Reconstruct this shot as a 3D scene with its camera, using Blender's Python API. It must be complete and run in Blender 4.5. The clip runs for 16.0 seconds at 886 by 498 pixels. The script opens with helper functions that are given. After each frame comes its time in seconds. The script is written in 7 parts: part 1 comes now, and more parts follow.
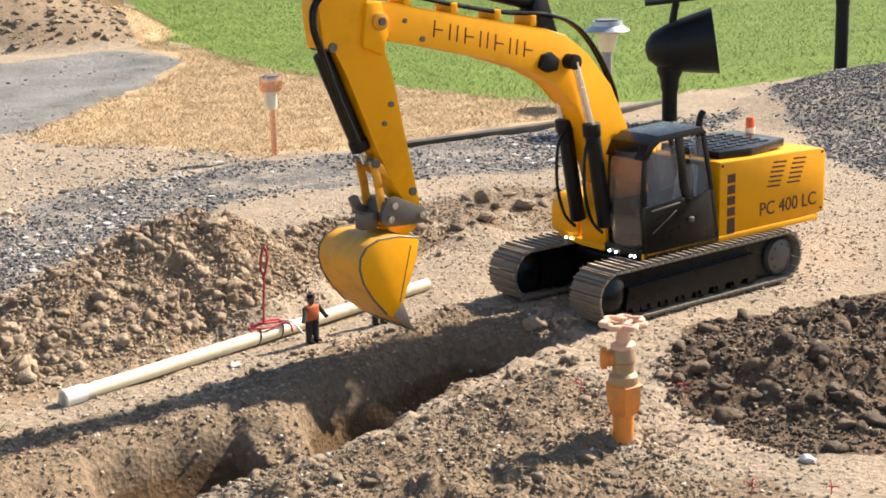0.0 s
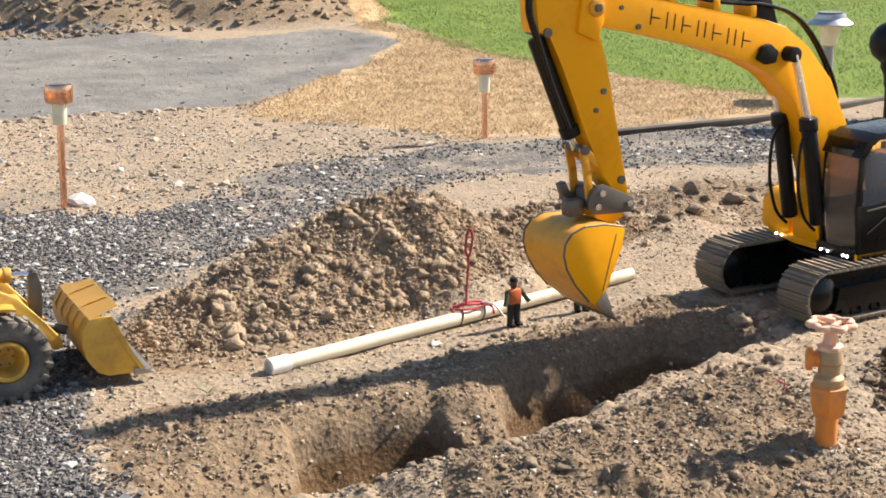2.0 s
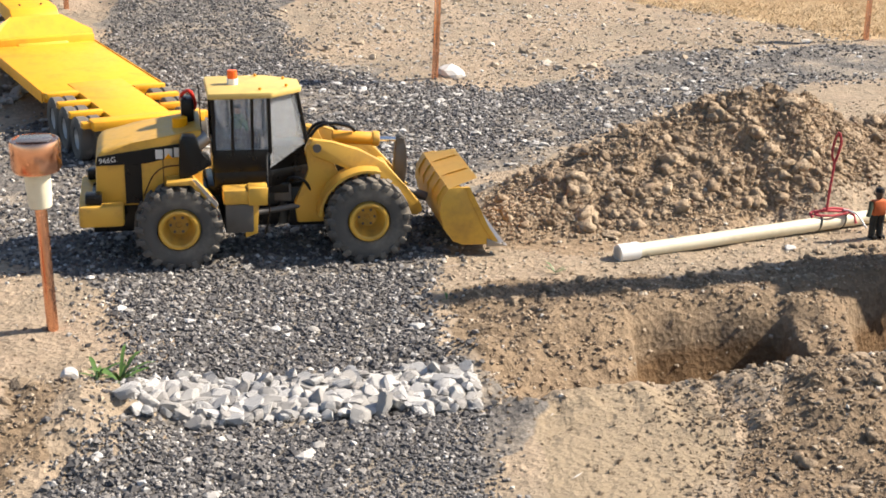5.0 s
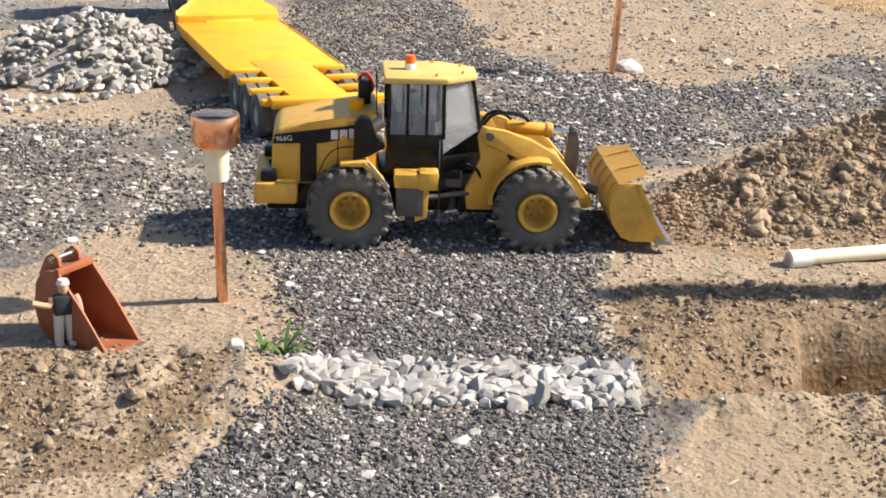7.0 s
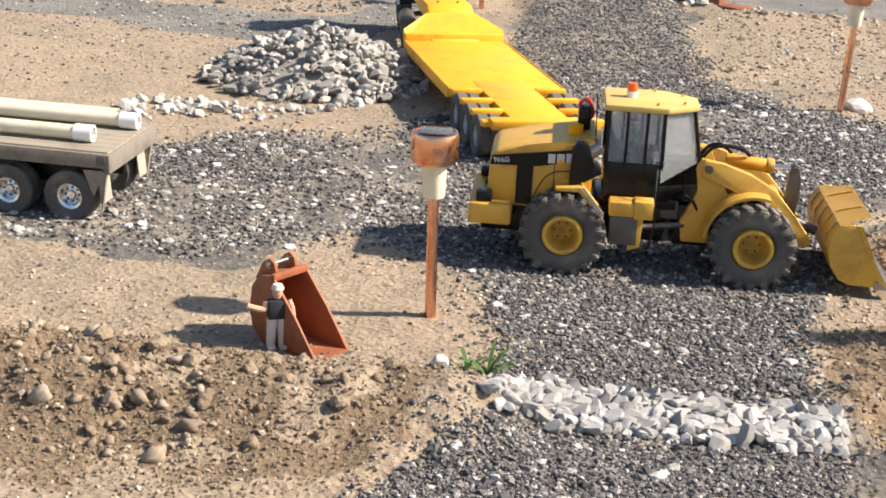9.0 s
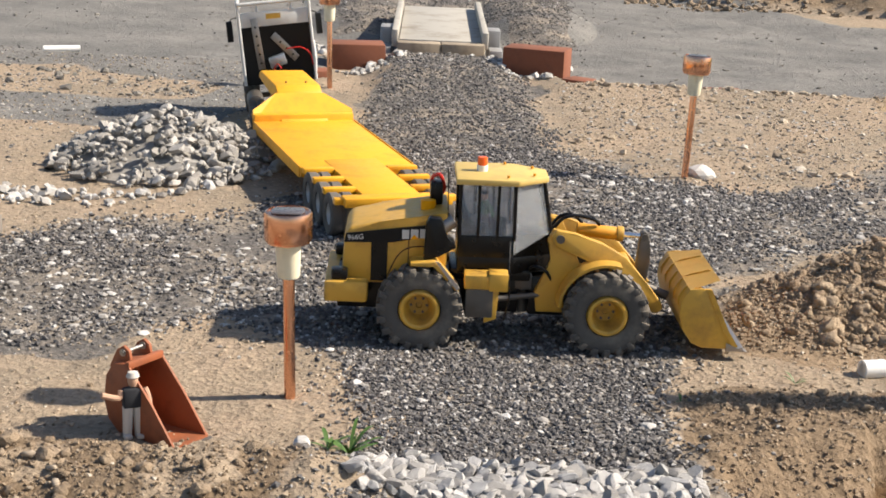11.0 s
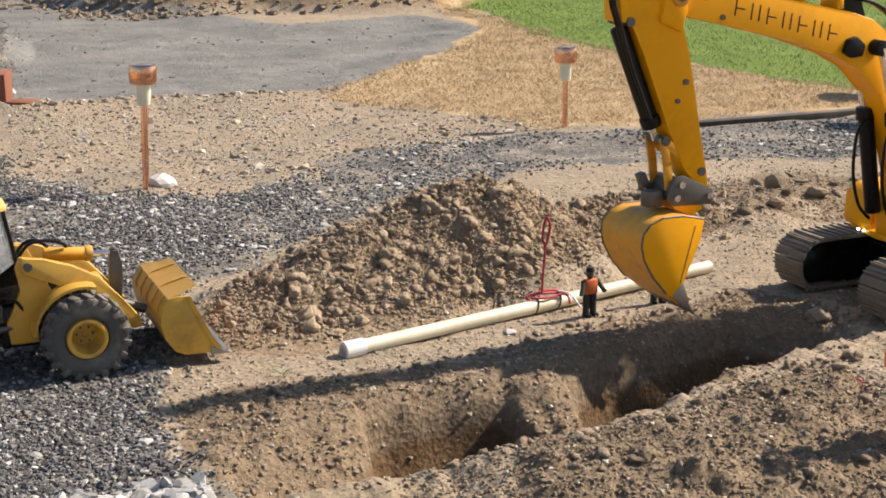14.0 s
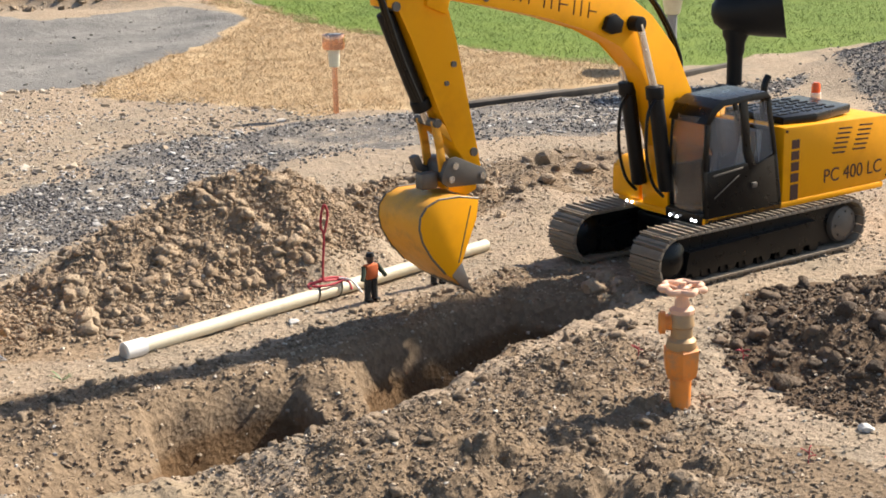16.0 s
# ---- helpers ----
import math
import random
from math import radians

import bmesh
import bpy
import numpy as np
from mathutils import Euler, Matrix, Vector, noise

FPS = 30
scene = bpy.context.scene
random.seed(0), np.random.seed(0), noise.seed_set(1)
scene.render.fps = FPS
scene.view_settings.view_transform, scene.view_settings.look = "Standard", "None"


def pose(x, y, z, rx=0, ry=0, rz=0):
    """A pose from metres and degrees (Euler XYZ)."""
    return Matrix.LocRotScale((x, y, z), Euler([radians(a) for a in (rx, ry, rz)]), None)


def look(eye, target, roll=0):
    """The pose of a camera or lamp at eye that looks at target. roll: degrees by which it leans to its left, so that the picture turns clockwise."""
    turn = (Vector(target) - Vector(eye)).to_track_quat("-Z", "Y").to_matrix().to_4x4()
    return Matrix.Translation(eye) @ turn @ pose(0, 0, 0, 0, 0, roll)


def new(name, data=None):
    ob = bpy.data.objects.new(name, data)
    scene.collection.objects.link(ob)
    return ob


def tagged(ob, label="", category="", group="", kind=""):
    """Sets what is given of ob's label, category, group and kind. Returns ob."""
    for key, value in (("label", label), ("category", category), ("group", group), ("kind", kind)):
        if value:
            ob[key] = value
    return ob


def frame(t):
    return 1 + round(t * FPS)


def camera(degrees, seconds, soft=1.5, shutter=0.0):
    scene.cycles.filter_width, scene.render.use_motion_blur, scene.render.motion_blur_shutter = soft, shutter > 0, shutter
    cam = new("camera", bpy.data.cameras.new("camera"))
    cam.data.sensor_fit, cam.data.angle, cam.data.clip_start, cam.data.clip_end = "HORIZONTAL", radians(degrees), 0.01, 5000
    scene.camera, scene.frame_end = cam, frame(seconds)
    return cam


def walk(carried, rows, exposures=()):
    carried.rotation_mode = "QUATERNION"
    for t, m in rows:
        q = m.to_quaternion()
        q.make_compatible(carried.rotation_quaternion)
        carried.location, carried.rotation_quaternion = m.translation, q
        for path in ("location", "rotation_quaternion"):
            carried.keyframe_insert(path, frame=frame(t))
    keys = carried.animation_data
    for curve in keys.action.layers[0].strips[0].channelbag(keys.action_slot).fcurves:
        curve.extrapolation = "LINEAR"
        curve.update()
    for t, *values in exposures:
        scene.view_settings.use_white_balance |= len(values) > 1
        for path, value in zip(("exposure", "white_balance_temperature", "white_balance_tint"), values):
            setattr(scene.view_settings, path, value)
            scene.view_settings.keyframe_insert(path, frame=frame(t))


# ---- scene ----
# ---- camera: it stands on one spot and turns; degrees to the left of +y, up, and roll ----
cam = camera(32.75, 16.0, soft=1.75)
EYE = (0.0, 0.0, 0.92)


def turned(yaw, pitch, roll):
    return pose(*EYE, 0, 0, yaw) @ pose(0, 0, 0, 90 + pitch) @ pose(0, 0, 0, 0, 0, roll)


PATH = [
    (0.0, turned(-29.51, -13.83, -1.65)),
    (0.5, turned(-28.45, -14.42, -1.58)),
    (1.0, turned(-26.41, -14.35, -1.44)),
    (1.5, turned(-23.83, -14.22, -1.09)),
    (2.0, turned(-21.49, -14.22, -0.81)),
    (2.5, turned(-18.94, -14.70, -0.55)),
    (3.0, turned(-16.78, -15.30, -0.30)),
    (3.5, turned(-14.31, -16.46, 0.12)),
    (4.0, turned(-12.22, -17.61, 0.38)),
    (4.5, turned(-9.98, -17.87, 0.61)),
    (4.7, turned(-8.89, -18.29, 0.72)),
    (5.2, turned(-6.72, -18.59, 1.06)),
    (5.75, turned(-4.71, -18.62, 1.54)),
    (6.3, turned(-2.85, -18.59, 1.99)),
    (6.8, turned(-1.10, -18.73, 2.25)),
    (7.0, turned(-0.85, -19.08, 2.14)),
    (7.5, turned(1.47, -19.12, 2.43)),
    (8.0, turned(3.38, -19.11, 2.63)),
    (8.2, turned(4.43, -19.09, 2.75)),
    (8.7, turned(6.54, -18.85, 3.01)),
    (9.2, turned(8.17, -18.26, 3.24)),
    (9.7, turned(8.60, -17.47, 3.32)),
    (10.3, turned(6.54, -16.47, 3.08)),
    (10.5, turned(5.57, -15.59, 2.91)),
    (11.0, turned(2.07, -15.36, 2.51)),
    (11.5, turned(-1.21, -14.57, 2.13)),
    (12.0, turned(-4.90, -13.96, 1.58)),
    (12.5, turned(-9.10, -13.95, 1.14)),
    (13.0, turned(-12.44, -13.95, 0.61)),
    (13.5, turned(-16.13, -13.78, 0.08)),
    (14.0, turned(-18.47, -14.68, -0.22)),
    (14.5, turned(-20.39, -15.17, -0.58)),
    (15.0, turned(-21.74, -15.30, -0.73)),
    (15.5, turned(-24.79, -15.42, -0.96)),
    (16.0, turned(-27.14, -15.27, -1.18)),
]
walk(cam, PATH, ((0.0, 1.19), (3.0, 1.06), (7.0, 1.03), (8.2, 1.06), (10.5, 0.82), (11.5, 0.74), (13.0, 0.74), (14.5, 0.8), (16.0, 0.99)))

# ---- light: clear sky and one sun ----
SUN_AZ, SUN_EL = radians(6), radians(39.5)
world = bpy.data.worlds.new("world")
scene.world = world
world.use_nodes = True
wn = world.node_tree
sky = wn.nodes.new("ShaderNodeTexSky")
sky.sky_type, sky.sun_disc = "NISHITA", False
sky.sun_elevation, sky.sun_rotation = SUN_EL, math.pi / 2 - SUN_AZ
wn.nodes["Background"].inputs[1].default_value = 0.08
wn.links.new(sky.outputs[0], wn.nodes["Background"].inputs[0])
sun_data = bpy.data.lights.new("sun", "SUN")
sun_data.energy, sun_data.angle, sun_data.color = 5.0, radians(1.4), (1.0, 0.893, 0.755)
sun = new("sun", sun_data)
sun.matrix_world = look((5 * math.cos(SUN_AZ) * math.cos(SUN_EL), 5 * math.sin(SUN_AZ) * math.cos(SUN_EL), 5 * math.sin(SUN_EL)), (0, 0, 0))

# ---- materials ----


def nodes_of(name):
    m = bpy.data.materials.new(name)
    m.use_nodes = True
    return m, m.node_tree, m.node_tree.nodes["Principled BSDF"]


def link(nt, a, b):
    nt.links.new(a, b)


def tex_noise(nt, scale, detail=4.0, rough=0.6, coords=None):
    n = nt.nodes.new("ShaderNodeTexNoise")
    n.inputs["Scale"].default_value, n.inputs["Detail"].default_value, n.inputs["Roughness"].default_value = scale, detail, rough
    if coords is not None:
        link(nt, coords, n.inputs["Vector"])
    return n.outputs["Fac"]


def ramp(nt, fac, stops):
    r = nt.nodes.new("ShaderNodeValToRGB")
    while len(r.color_ramp.elements) < len(stops):
        r.color_ramp.elements.new(0.5)
    for e, (p, c) in zip(r.color_ramp.elements, stops):
        e.position, e.color = p, (*c, 1) if len(c) == 3 else c
    link(nt, fac, r.inputs[0])
    return r.outputs[0]


def mixed(nt, fac, a, b, mode="MIX"):
    m = nt.nodes.new("ShaderNodeMix")
    m.data_type, m.blend_type = "RGBA", mode
    for sock, v in ((m.inputs[0], fac), (m.inputs[6], a), (m.inputs[7], b)):
        if hasattr(v, "is_linked"):
            link(nt, v, sock)
        elif isinstance(v, (int, float)):
            sock.default_value = v
        else:
            sock.default_value = (*v, 1)
    return m.outputs[2]


def maths(nt, op, a, b=0.0):
    m = nt.nodes.new("ShaderNodeMath")
    m.operation, m.use_clamp = op, op in ("ADD", "SUBTRACT", "MULTIPLY")
    for sock, v in zip(m.inputs, (a, b)):
        if hasattr(v, "is_linked"):
            link(nt, v, sock)
        else:
            sock.default_value = v
    return m.outputs[0]


def relief(nt, bsdf, height, strength, distance=0.002):
    b = nt.nodes.new("ShaderNodeBump")
    b.inputs["Strength"].default_value, b.inputs["Distance"].default_value = strength, distance
    link(nt, height, b.inputs["Height"])
    link(nt, b.outputs[0], bsdf.inputs["Normal"])


def obj_coords(nt):
    return nt.nodes.new("ShaderNodeTexCoord").outputs["Object"]


def surface(name, base, dirt=None, rough=0.5, metal=0.0, grain=60.0, stain=9.0, amount=0.35, bump=0.15, dust=0.0, spec=0.5):
    """Paint, metal, plastic or timber: base colour, patches of a second colour at two scales, uneven gloss and fine relief."""
    m, nt, b = nodes_of(name)
    co = obj_coords(nt)
    dirt = dirt or tuple(c * 0.55 for c in base)
    big, small = tex_noise(nt, stain, 5, 0.65, co), tex_noise(nt, grain, 3, 0.6, co)
    patch = ramp(nt, big, [(0.48, (0, 0, 0)), (0.72, (1, 1, 1))])
    fac = maths(nt, "MULTIPLY", maths(nt, "MULTIPLY", patch, maths(nt, "ADD", small, 0.15)), amount * 1.6)
    col = mixed(nt, fac, base, dirt)
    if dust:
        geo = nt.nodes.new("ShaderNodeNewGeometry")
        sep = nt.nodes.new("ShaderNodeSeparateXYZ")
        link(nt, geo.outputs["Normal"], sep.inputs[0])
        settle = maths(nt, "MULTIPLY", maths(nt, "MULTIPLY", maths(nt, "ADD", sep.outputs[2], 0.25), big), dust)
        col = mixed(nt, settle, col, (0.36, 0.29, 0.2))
    link(nt, col, b.inputs["Base Color"])
    link(nt, maths(nt, "ADD", maths(nt, "MULTIPLY", small, 0.3), rough - 0.12), b.inputs["Roughness"])
    b.inputs["Metallic"].default_value = metal
    b.inputs["Specular IOR Level"].default_value = spec
    if bump:
        relief(nt, b, small, bump, 0.001)
    return m


def island_material(name, stops, rough=0.9, grain=150.0, bump=0.4, by_object=False, deep=0.002):
    """Loose pieces: each takes its own tint, with a fine mottling over it."""
    m, nt, b = nodes_of(name)
    rnd = nt.nodes.new("ShaderNodeObjectInfo").outputs["Random"] if by_object else nt.nodes.new("ShaderNodeNewGeometry").outputs["Random Per Island"]
    co = obj_coords(nt)
    small = tex_noise(nt, grain, 4, 0.7, co)
    col = ramp(nt, rnd, stops)
    col = mixed(nt, 0.55, col, ramp(nt, small, [(0.3, (0.45, 0.45, 0.45)), (0.7, (1.0, 1.0, 1.0))]), "MULTIPLY")
    link(nt, col, b.inputs["Base Color"])
    b.inputs["Roughness"].default_value = rough
    relief(nt, b, small, bump, deep)
    return m


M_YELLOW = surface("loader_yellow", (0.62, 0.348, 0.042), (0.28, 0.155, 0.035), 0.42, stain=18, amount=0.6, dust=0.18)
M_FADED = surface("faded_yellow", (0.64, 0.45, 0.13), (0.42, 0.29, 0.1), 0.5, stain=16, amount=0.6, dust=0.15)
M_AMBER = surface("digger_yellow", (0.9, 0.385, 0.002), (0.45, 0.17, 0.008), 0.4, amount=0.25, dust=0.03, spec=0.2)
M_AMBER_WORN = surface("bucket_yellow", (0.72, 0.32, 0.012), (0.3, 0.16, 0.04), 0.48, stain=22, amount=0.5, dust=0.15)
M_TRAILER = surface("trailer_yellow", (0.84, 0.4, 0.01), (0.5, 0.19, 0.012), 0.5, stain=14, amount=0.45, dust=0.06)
M_BLACK = surface("black_paint", (0.0045, 0.0045, 0.005), (0.02, 0.018, 0.015), 0.28, amount=0.25, dust=0.004, spec=0.28)
M_PLASTIC = surface("black_plastic", (0.006, 0.006, 0.0065), (0.015, 0.015, 0.015), 0.45, amount=0.3, spec=0.25)
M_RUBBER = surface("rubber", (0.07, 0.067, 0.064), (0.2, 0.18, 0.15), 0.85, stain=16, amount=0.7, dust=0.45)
M_STEEL = surface("worn_steel", (0.33, 0.31, 0.29), (0.12, 0.09, 0.07), 0.38, 0.85, amount=0.5)
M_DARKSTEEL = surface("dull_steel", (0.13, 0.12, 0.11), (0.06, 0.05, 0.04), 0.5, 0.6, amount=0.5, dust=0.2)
M_CHROME = surface("chrome", (0.75, 0.75, 0.76), (0.4, 0.38, 0.35), 0.2, 1.0, amount=0.2, bump=0)
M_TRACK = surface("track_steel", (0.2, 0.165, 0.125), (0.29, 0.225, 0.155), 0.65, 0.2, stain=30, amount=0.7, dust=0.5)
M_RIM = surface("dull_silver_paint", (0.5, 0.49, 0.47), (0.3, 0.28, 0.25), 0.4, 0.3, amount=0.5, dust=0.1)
M_COPPER = surface("copper", (0.78, 0.42, 0.27), (0.5, 0.25, 0.15), 0.2, 1.0, stain=8, amount=0.2, bump=0.02)
M_SILVER = surface("brushed_silver", (0.45, 0.47, 0.48), (0.25, 0.25, 0.25), 0.35, 0.8, amount=0.3)
M_FROST = surface("frosted_plastic", (0.8, 0.75, 0.56), (0.5, 0.42, 0.26), 0.45, amount=0.4, bump=0.03)
M_SOLAR = surface("solar_cell", (0.1, 0.092, 0.095), (0.18, 0.16, 0.15), 0.25, amount=0.3, bump=0)
M_PVC = surface("cream_pvc", (0.72, 0.66, 0.50), (0.42, 0.34, 0.22), 0.4, stain=14, amount=0.45, bump=0.03)
M_PVC_WHITE = surface("white_pvc", (0.80, 0.79, 0.76), (0.5, 0.45, 0.36), 0.4, amount=0.3, bump=0.03)
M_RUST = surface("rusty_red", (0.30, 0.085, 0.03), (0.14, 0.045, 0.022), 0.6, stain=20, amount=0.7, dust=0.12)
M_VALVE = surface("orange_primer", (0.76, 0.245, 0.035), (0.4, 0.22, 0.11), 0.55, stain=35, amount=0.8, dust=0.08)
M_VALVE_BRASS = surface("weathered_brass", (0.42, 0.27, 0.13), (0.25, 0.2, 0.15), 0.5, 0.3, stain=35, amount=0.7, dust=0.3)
M_WHEEL = surface("faded_pink_paint", (0.70, 0.42, 0.28), (0.5, 0.36, 0.27), 0.6, stain=40, amount=0.7)
M_ROPE = surface("red_cord", (0.42, 0.045, 0.06), (0.22, 0.03, 0.04), 0.7, grain=400, amount=0.5, bump=0.5)
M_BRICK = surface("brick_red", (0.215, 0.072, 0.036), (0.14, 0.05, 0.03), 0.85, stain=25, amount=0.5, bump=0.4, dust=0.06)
M_CONCRETE = surface("pale_concrete", (0.4, 0.375, 0.33), (0.22, 0.19, 0.15), 0.85, stain=7, amount=0.7, bump=0.3)
M_WOOD = surface("grey_timber", (0.27, 0.23, 0.18), (0.13, 0.11, 0.085), 0.8, grain=90, stain=12, amount=0.7, bump=0.3)
M_DARKWOOD = surface("black_timber", (0.03, 0.026, 0.023), (0.09, 0.075, 0.06), 0.85, amount=0.6, bump=0.4, dust=0.2)
M_WHITE = surface("white_paint", (0.6, 0.6, 0.58), (0.36, 0.33, 0.28), 0.4, amount=0.35)
M_GREY = surface("grey_paint", (0.30, 0.30, 0.30), (0.18, 0.17, 0.16), 0.5, amount=0.4, dust=0.2)
M_OLDRAIL = surface("dirty_rail", (0.2, 0.175, 0.15), (0.1, 0.08, 0.06), 0.75, stain=18, amount=0.8, dust=0.25)
M_RED = surface("red_plastic", (0.6, 0.03, 0.02), (0.35, 0.03, 0.02), 0.3, amount=0.2, bump=0)
M_ORANGE = surface("orange_lens", (0.85, 0.13, 0.02), (0.6, 0.1, 0.02), 0.2, amount=0.2, bump=0)
M_MARK = surface("dark_marking", (0.06, 0.018, 0.01), (0.1, 0.04, 0.02), 0.6, amount=0.3, bump=0)
M_GREEN = surface("green_cloth", (0.05, 0.16, 0.06), (0.03, 0.08, 0.03), 0.8, amount=0.3)
M_SKIN = surface("matte_tan_plastic", (0.50, 0.30, 0.2), (0.35, 0.2, 0.14), 0.6, amount=0.3)
M_VEST = surface("orange_cloth", (0.55, 0.13, 0.04), (0.3, 0.1, 0.05), 0.8, amount=0.4)
M_DARKCLOTH = surface("dark_cloth", (0.025, 0.026, 0.024), (0.07, 0.06, 0.05), 0.85, amount=0.5)
M_PALECLOTH = surface("pale_cloth", (0.42, 0.36, 0.3), (0.22, 0.18, 0.14), 0.85, amount=0.5)

M_GLASS, nt_, b_ = nodes_of("cab_glass")
b_.inputs["Base Color"].default_value = (0.86, 0.88, 0.9, 1)
b_.inputs["Roughness"].default_value, b_.inputs["Transmission Weight"].default_value, b_.inputs["IOR"].default_value = 0.04, 0.93, 1.12
M_LED, nt_, b_ = nodes_of("lit_led")
b_.inputs["Emission Color"].default_value, b_.inputs["Emission Strength"].default_value = (0.85, 0.9, 1.0, 1), 6.0

# ---- small building kit ----


def thing(name, label, category, place=(0, 0, 0), turn=0.0, group="", kind=""):
    ob = new(name)
    ob.empty_display_size = 0.05
    ob.location, ob.rotation_euler = place, (0, 0, radians(turn))
    return tagged(ob, label, category, group, kind)


def part(name, bm, material, parent=None, label="", smooth=35.0):
    """Links a bmesh as one mesh object under a thing or a part."""
    me = bpy.data.meshes.new(name)
    bmesh.ops.recalc_face_normals(bm, faces=bm.faces)
    for e in bm.edges:
        e.smooth = len(e.link_faces) == 2 and e.calc_face_angle(3.2) < radians(smooth)
    for f in bm.faces:
        f.smooth = True
    bm.to_mesh(me)
    bm.free()
    for m in material if isinstance(material, (list, tuple)) else [material]:
        me.materials.append(m)
    ob = new(name, me)
    ob.parent = parent
    return tagged(ob, label)


def block(x0, x1, y0, y1, z0, z1, bevel=0.0, bm=None, turn=None):
    b = bmesh.new()
    bmesh.ops.create_cube(b, size=1)
    for v in b.verts:
        v.co = ((x0 + x1) / 2 + v.co.x * (x1 - x0), (y0 + y1) / 2 + v.co.y * (y1 - y0), (z0 + z1) / 2 + v.co.z * (z1 - z0))
    if bevel:
        bmesh.ops.bevel(b, geom=b.edges[:], offset=bevel, segments=2, affect="EDGES", profile=0.5)
    return joined(bm, b, turn)


def joined(bm, b, turn=None):
    """Adds bmesh b, moved by the matrix turn, to bm, or returns b alone."""
    if turn is not None:
        bmesh.ops.transform(b, matrix=turn, verts=b.verts)
    if bm is None:
        return b
    me = bpy.data.meshes.new("tmp")
    b.to_mesh(me)
    b.free()
    bm.from_mesh(me)
    bpy.data.meshes.remove(me)
    return bm


def prism(poly, y0, y1, bevel=0.0, bm=None, turn=None):
    """A plate with the outline poly in x and z, from y0 to y1."""
    b = bmesh.new()
    lo = [b.verts.new((x, y0, z)) for x, z in poly]
    hi = [b.verts.new((x, y1, z)) for x, z in poly]
    b.faces.new(lo)
    b.faces.new(hi[::-1])
    for i in range(len(poly)):
        j = (i + 1) % len(poly)
        b.faces.new((lo[j], lo[i], hi[i], hi[j]))
    if bevel:
        bmesh.ops.bevel(b, geom=b.edges[:], offset=bevel, segments=2, affect="EDGES", profile=0.5)
    return joined(bm, b, turn)


def slab(poly, z0, z1, bevel=0.0, bm=None, turn=None):
    """A plate with the outline poly in x and y, from z0 to z1."""
    b = bmesh.new()
    lo = [b.verts.new((x, y, z0)) for x, y in poly]
    hi = [b.verts.new((x, y, z1)) for x, y in poly]
    b.faces.new(lo[::-1])
    b.faces.new(hi)
    for i in range(len(poly)):
        j = (i + 1) % len(poly)
        b.faces.new((lo[i], lo[j], hi[j], hi[i]))
    if bevel:
        bmesh.ops.bevel(b, geom=b.edges[:], offset=bevel, segments=2, affect="EDGES", profile=0.5)
    return joined(bm, b, turn)


def rod(p0, p1, r0, r1=None, n=16, bm=None, bevel=0.0):
    """A round bar or cone between two points."""
    p0, p1 = Vector(p0), Vector(p1)
    b = bmesh.new()
    bmesh.ops.create_cone(b, cap_ends=True, segments=n, radius1=r0, radius2=r0 if r1 is None else r1, depth=(p1 - p0).length)
    if bevel:
        bmesh.ops.bevel(b, geom=[e for e in b.edges if len(e.link_faces) == 2 and e.calc_face_angle(0) > 1.0], offset=bevel, segments=2, affect="EDGES", profile=0.5)
    m = Matrix.Translation((p0 + p1) / 2) @ (p1 - p0).to_track_quat("Z", "Y").to_matrix().to_4x4()
    return joined(bm, b, m)


def lathe(profile, n=24, bm=None, turn=None):
    """Turned shape round z from (radius, height) pairs."""
    b = bmesh.new()
    rings = []
    for r, z in profile:
        if r < 1e-6:
            rings.append([b.verts.new((0, 0, z))] * n)
        else:
            rings.append([b.verts.new((r * math.cos(2 * math.pi * i / n), r * math.sin(2 * math.pi * i / n), z)) for i in range(n)])
    for a, c in zip(rings, rings[1:]):
        for i in range(n):
            j = (i + 1) % n
            vs = []
            for v in (a[i], a[j], c[j], c[i]):
                if v not in vs:
                    vs.append(v)
            if len(vs) > 2:
                b.faces.new(vs)
    if profile[0][0] > 1e-6 and profile[0] != profile[-1]:
        b.faces.new(rings[0][::-1])
    if profile[-1][0] > 1e-6 and profile[0] != profile[-1]:
        b.faces.new(rings[-1])
    return joined(bm, b, turn)


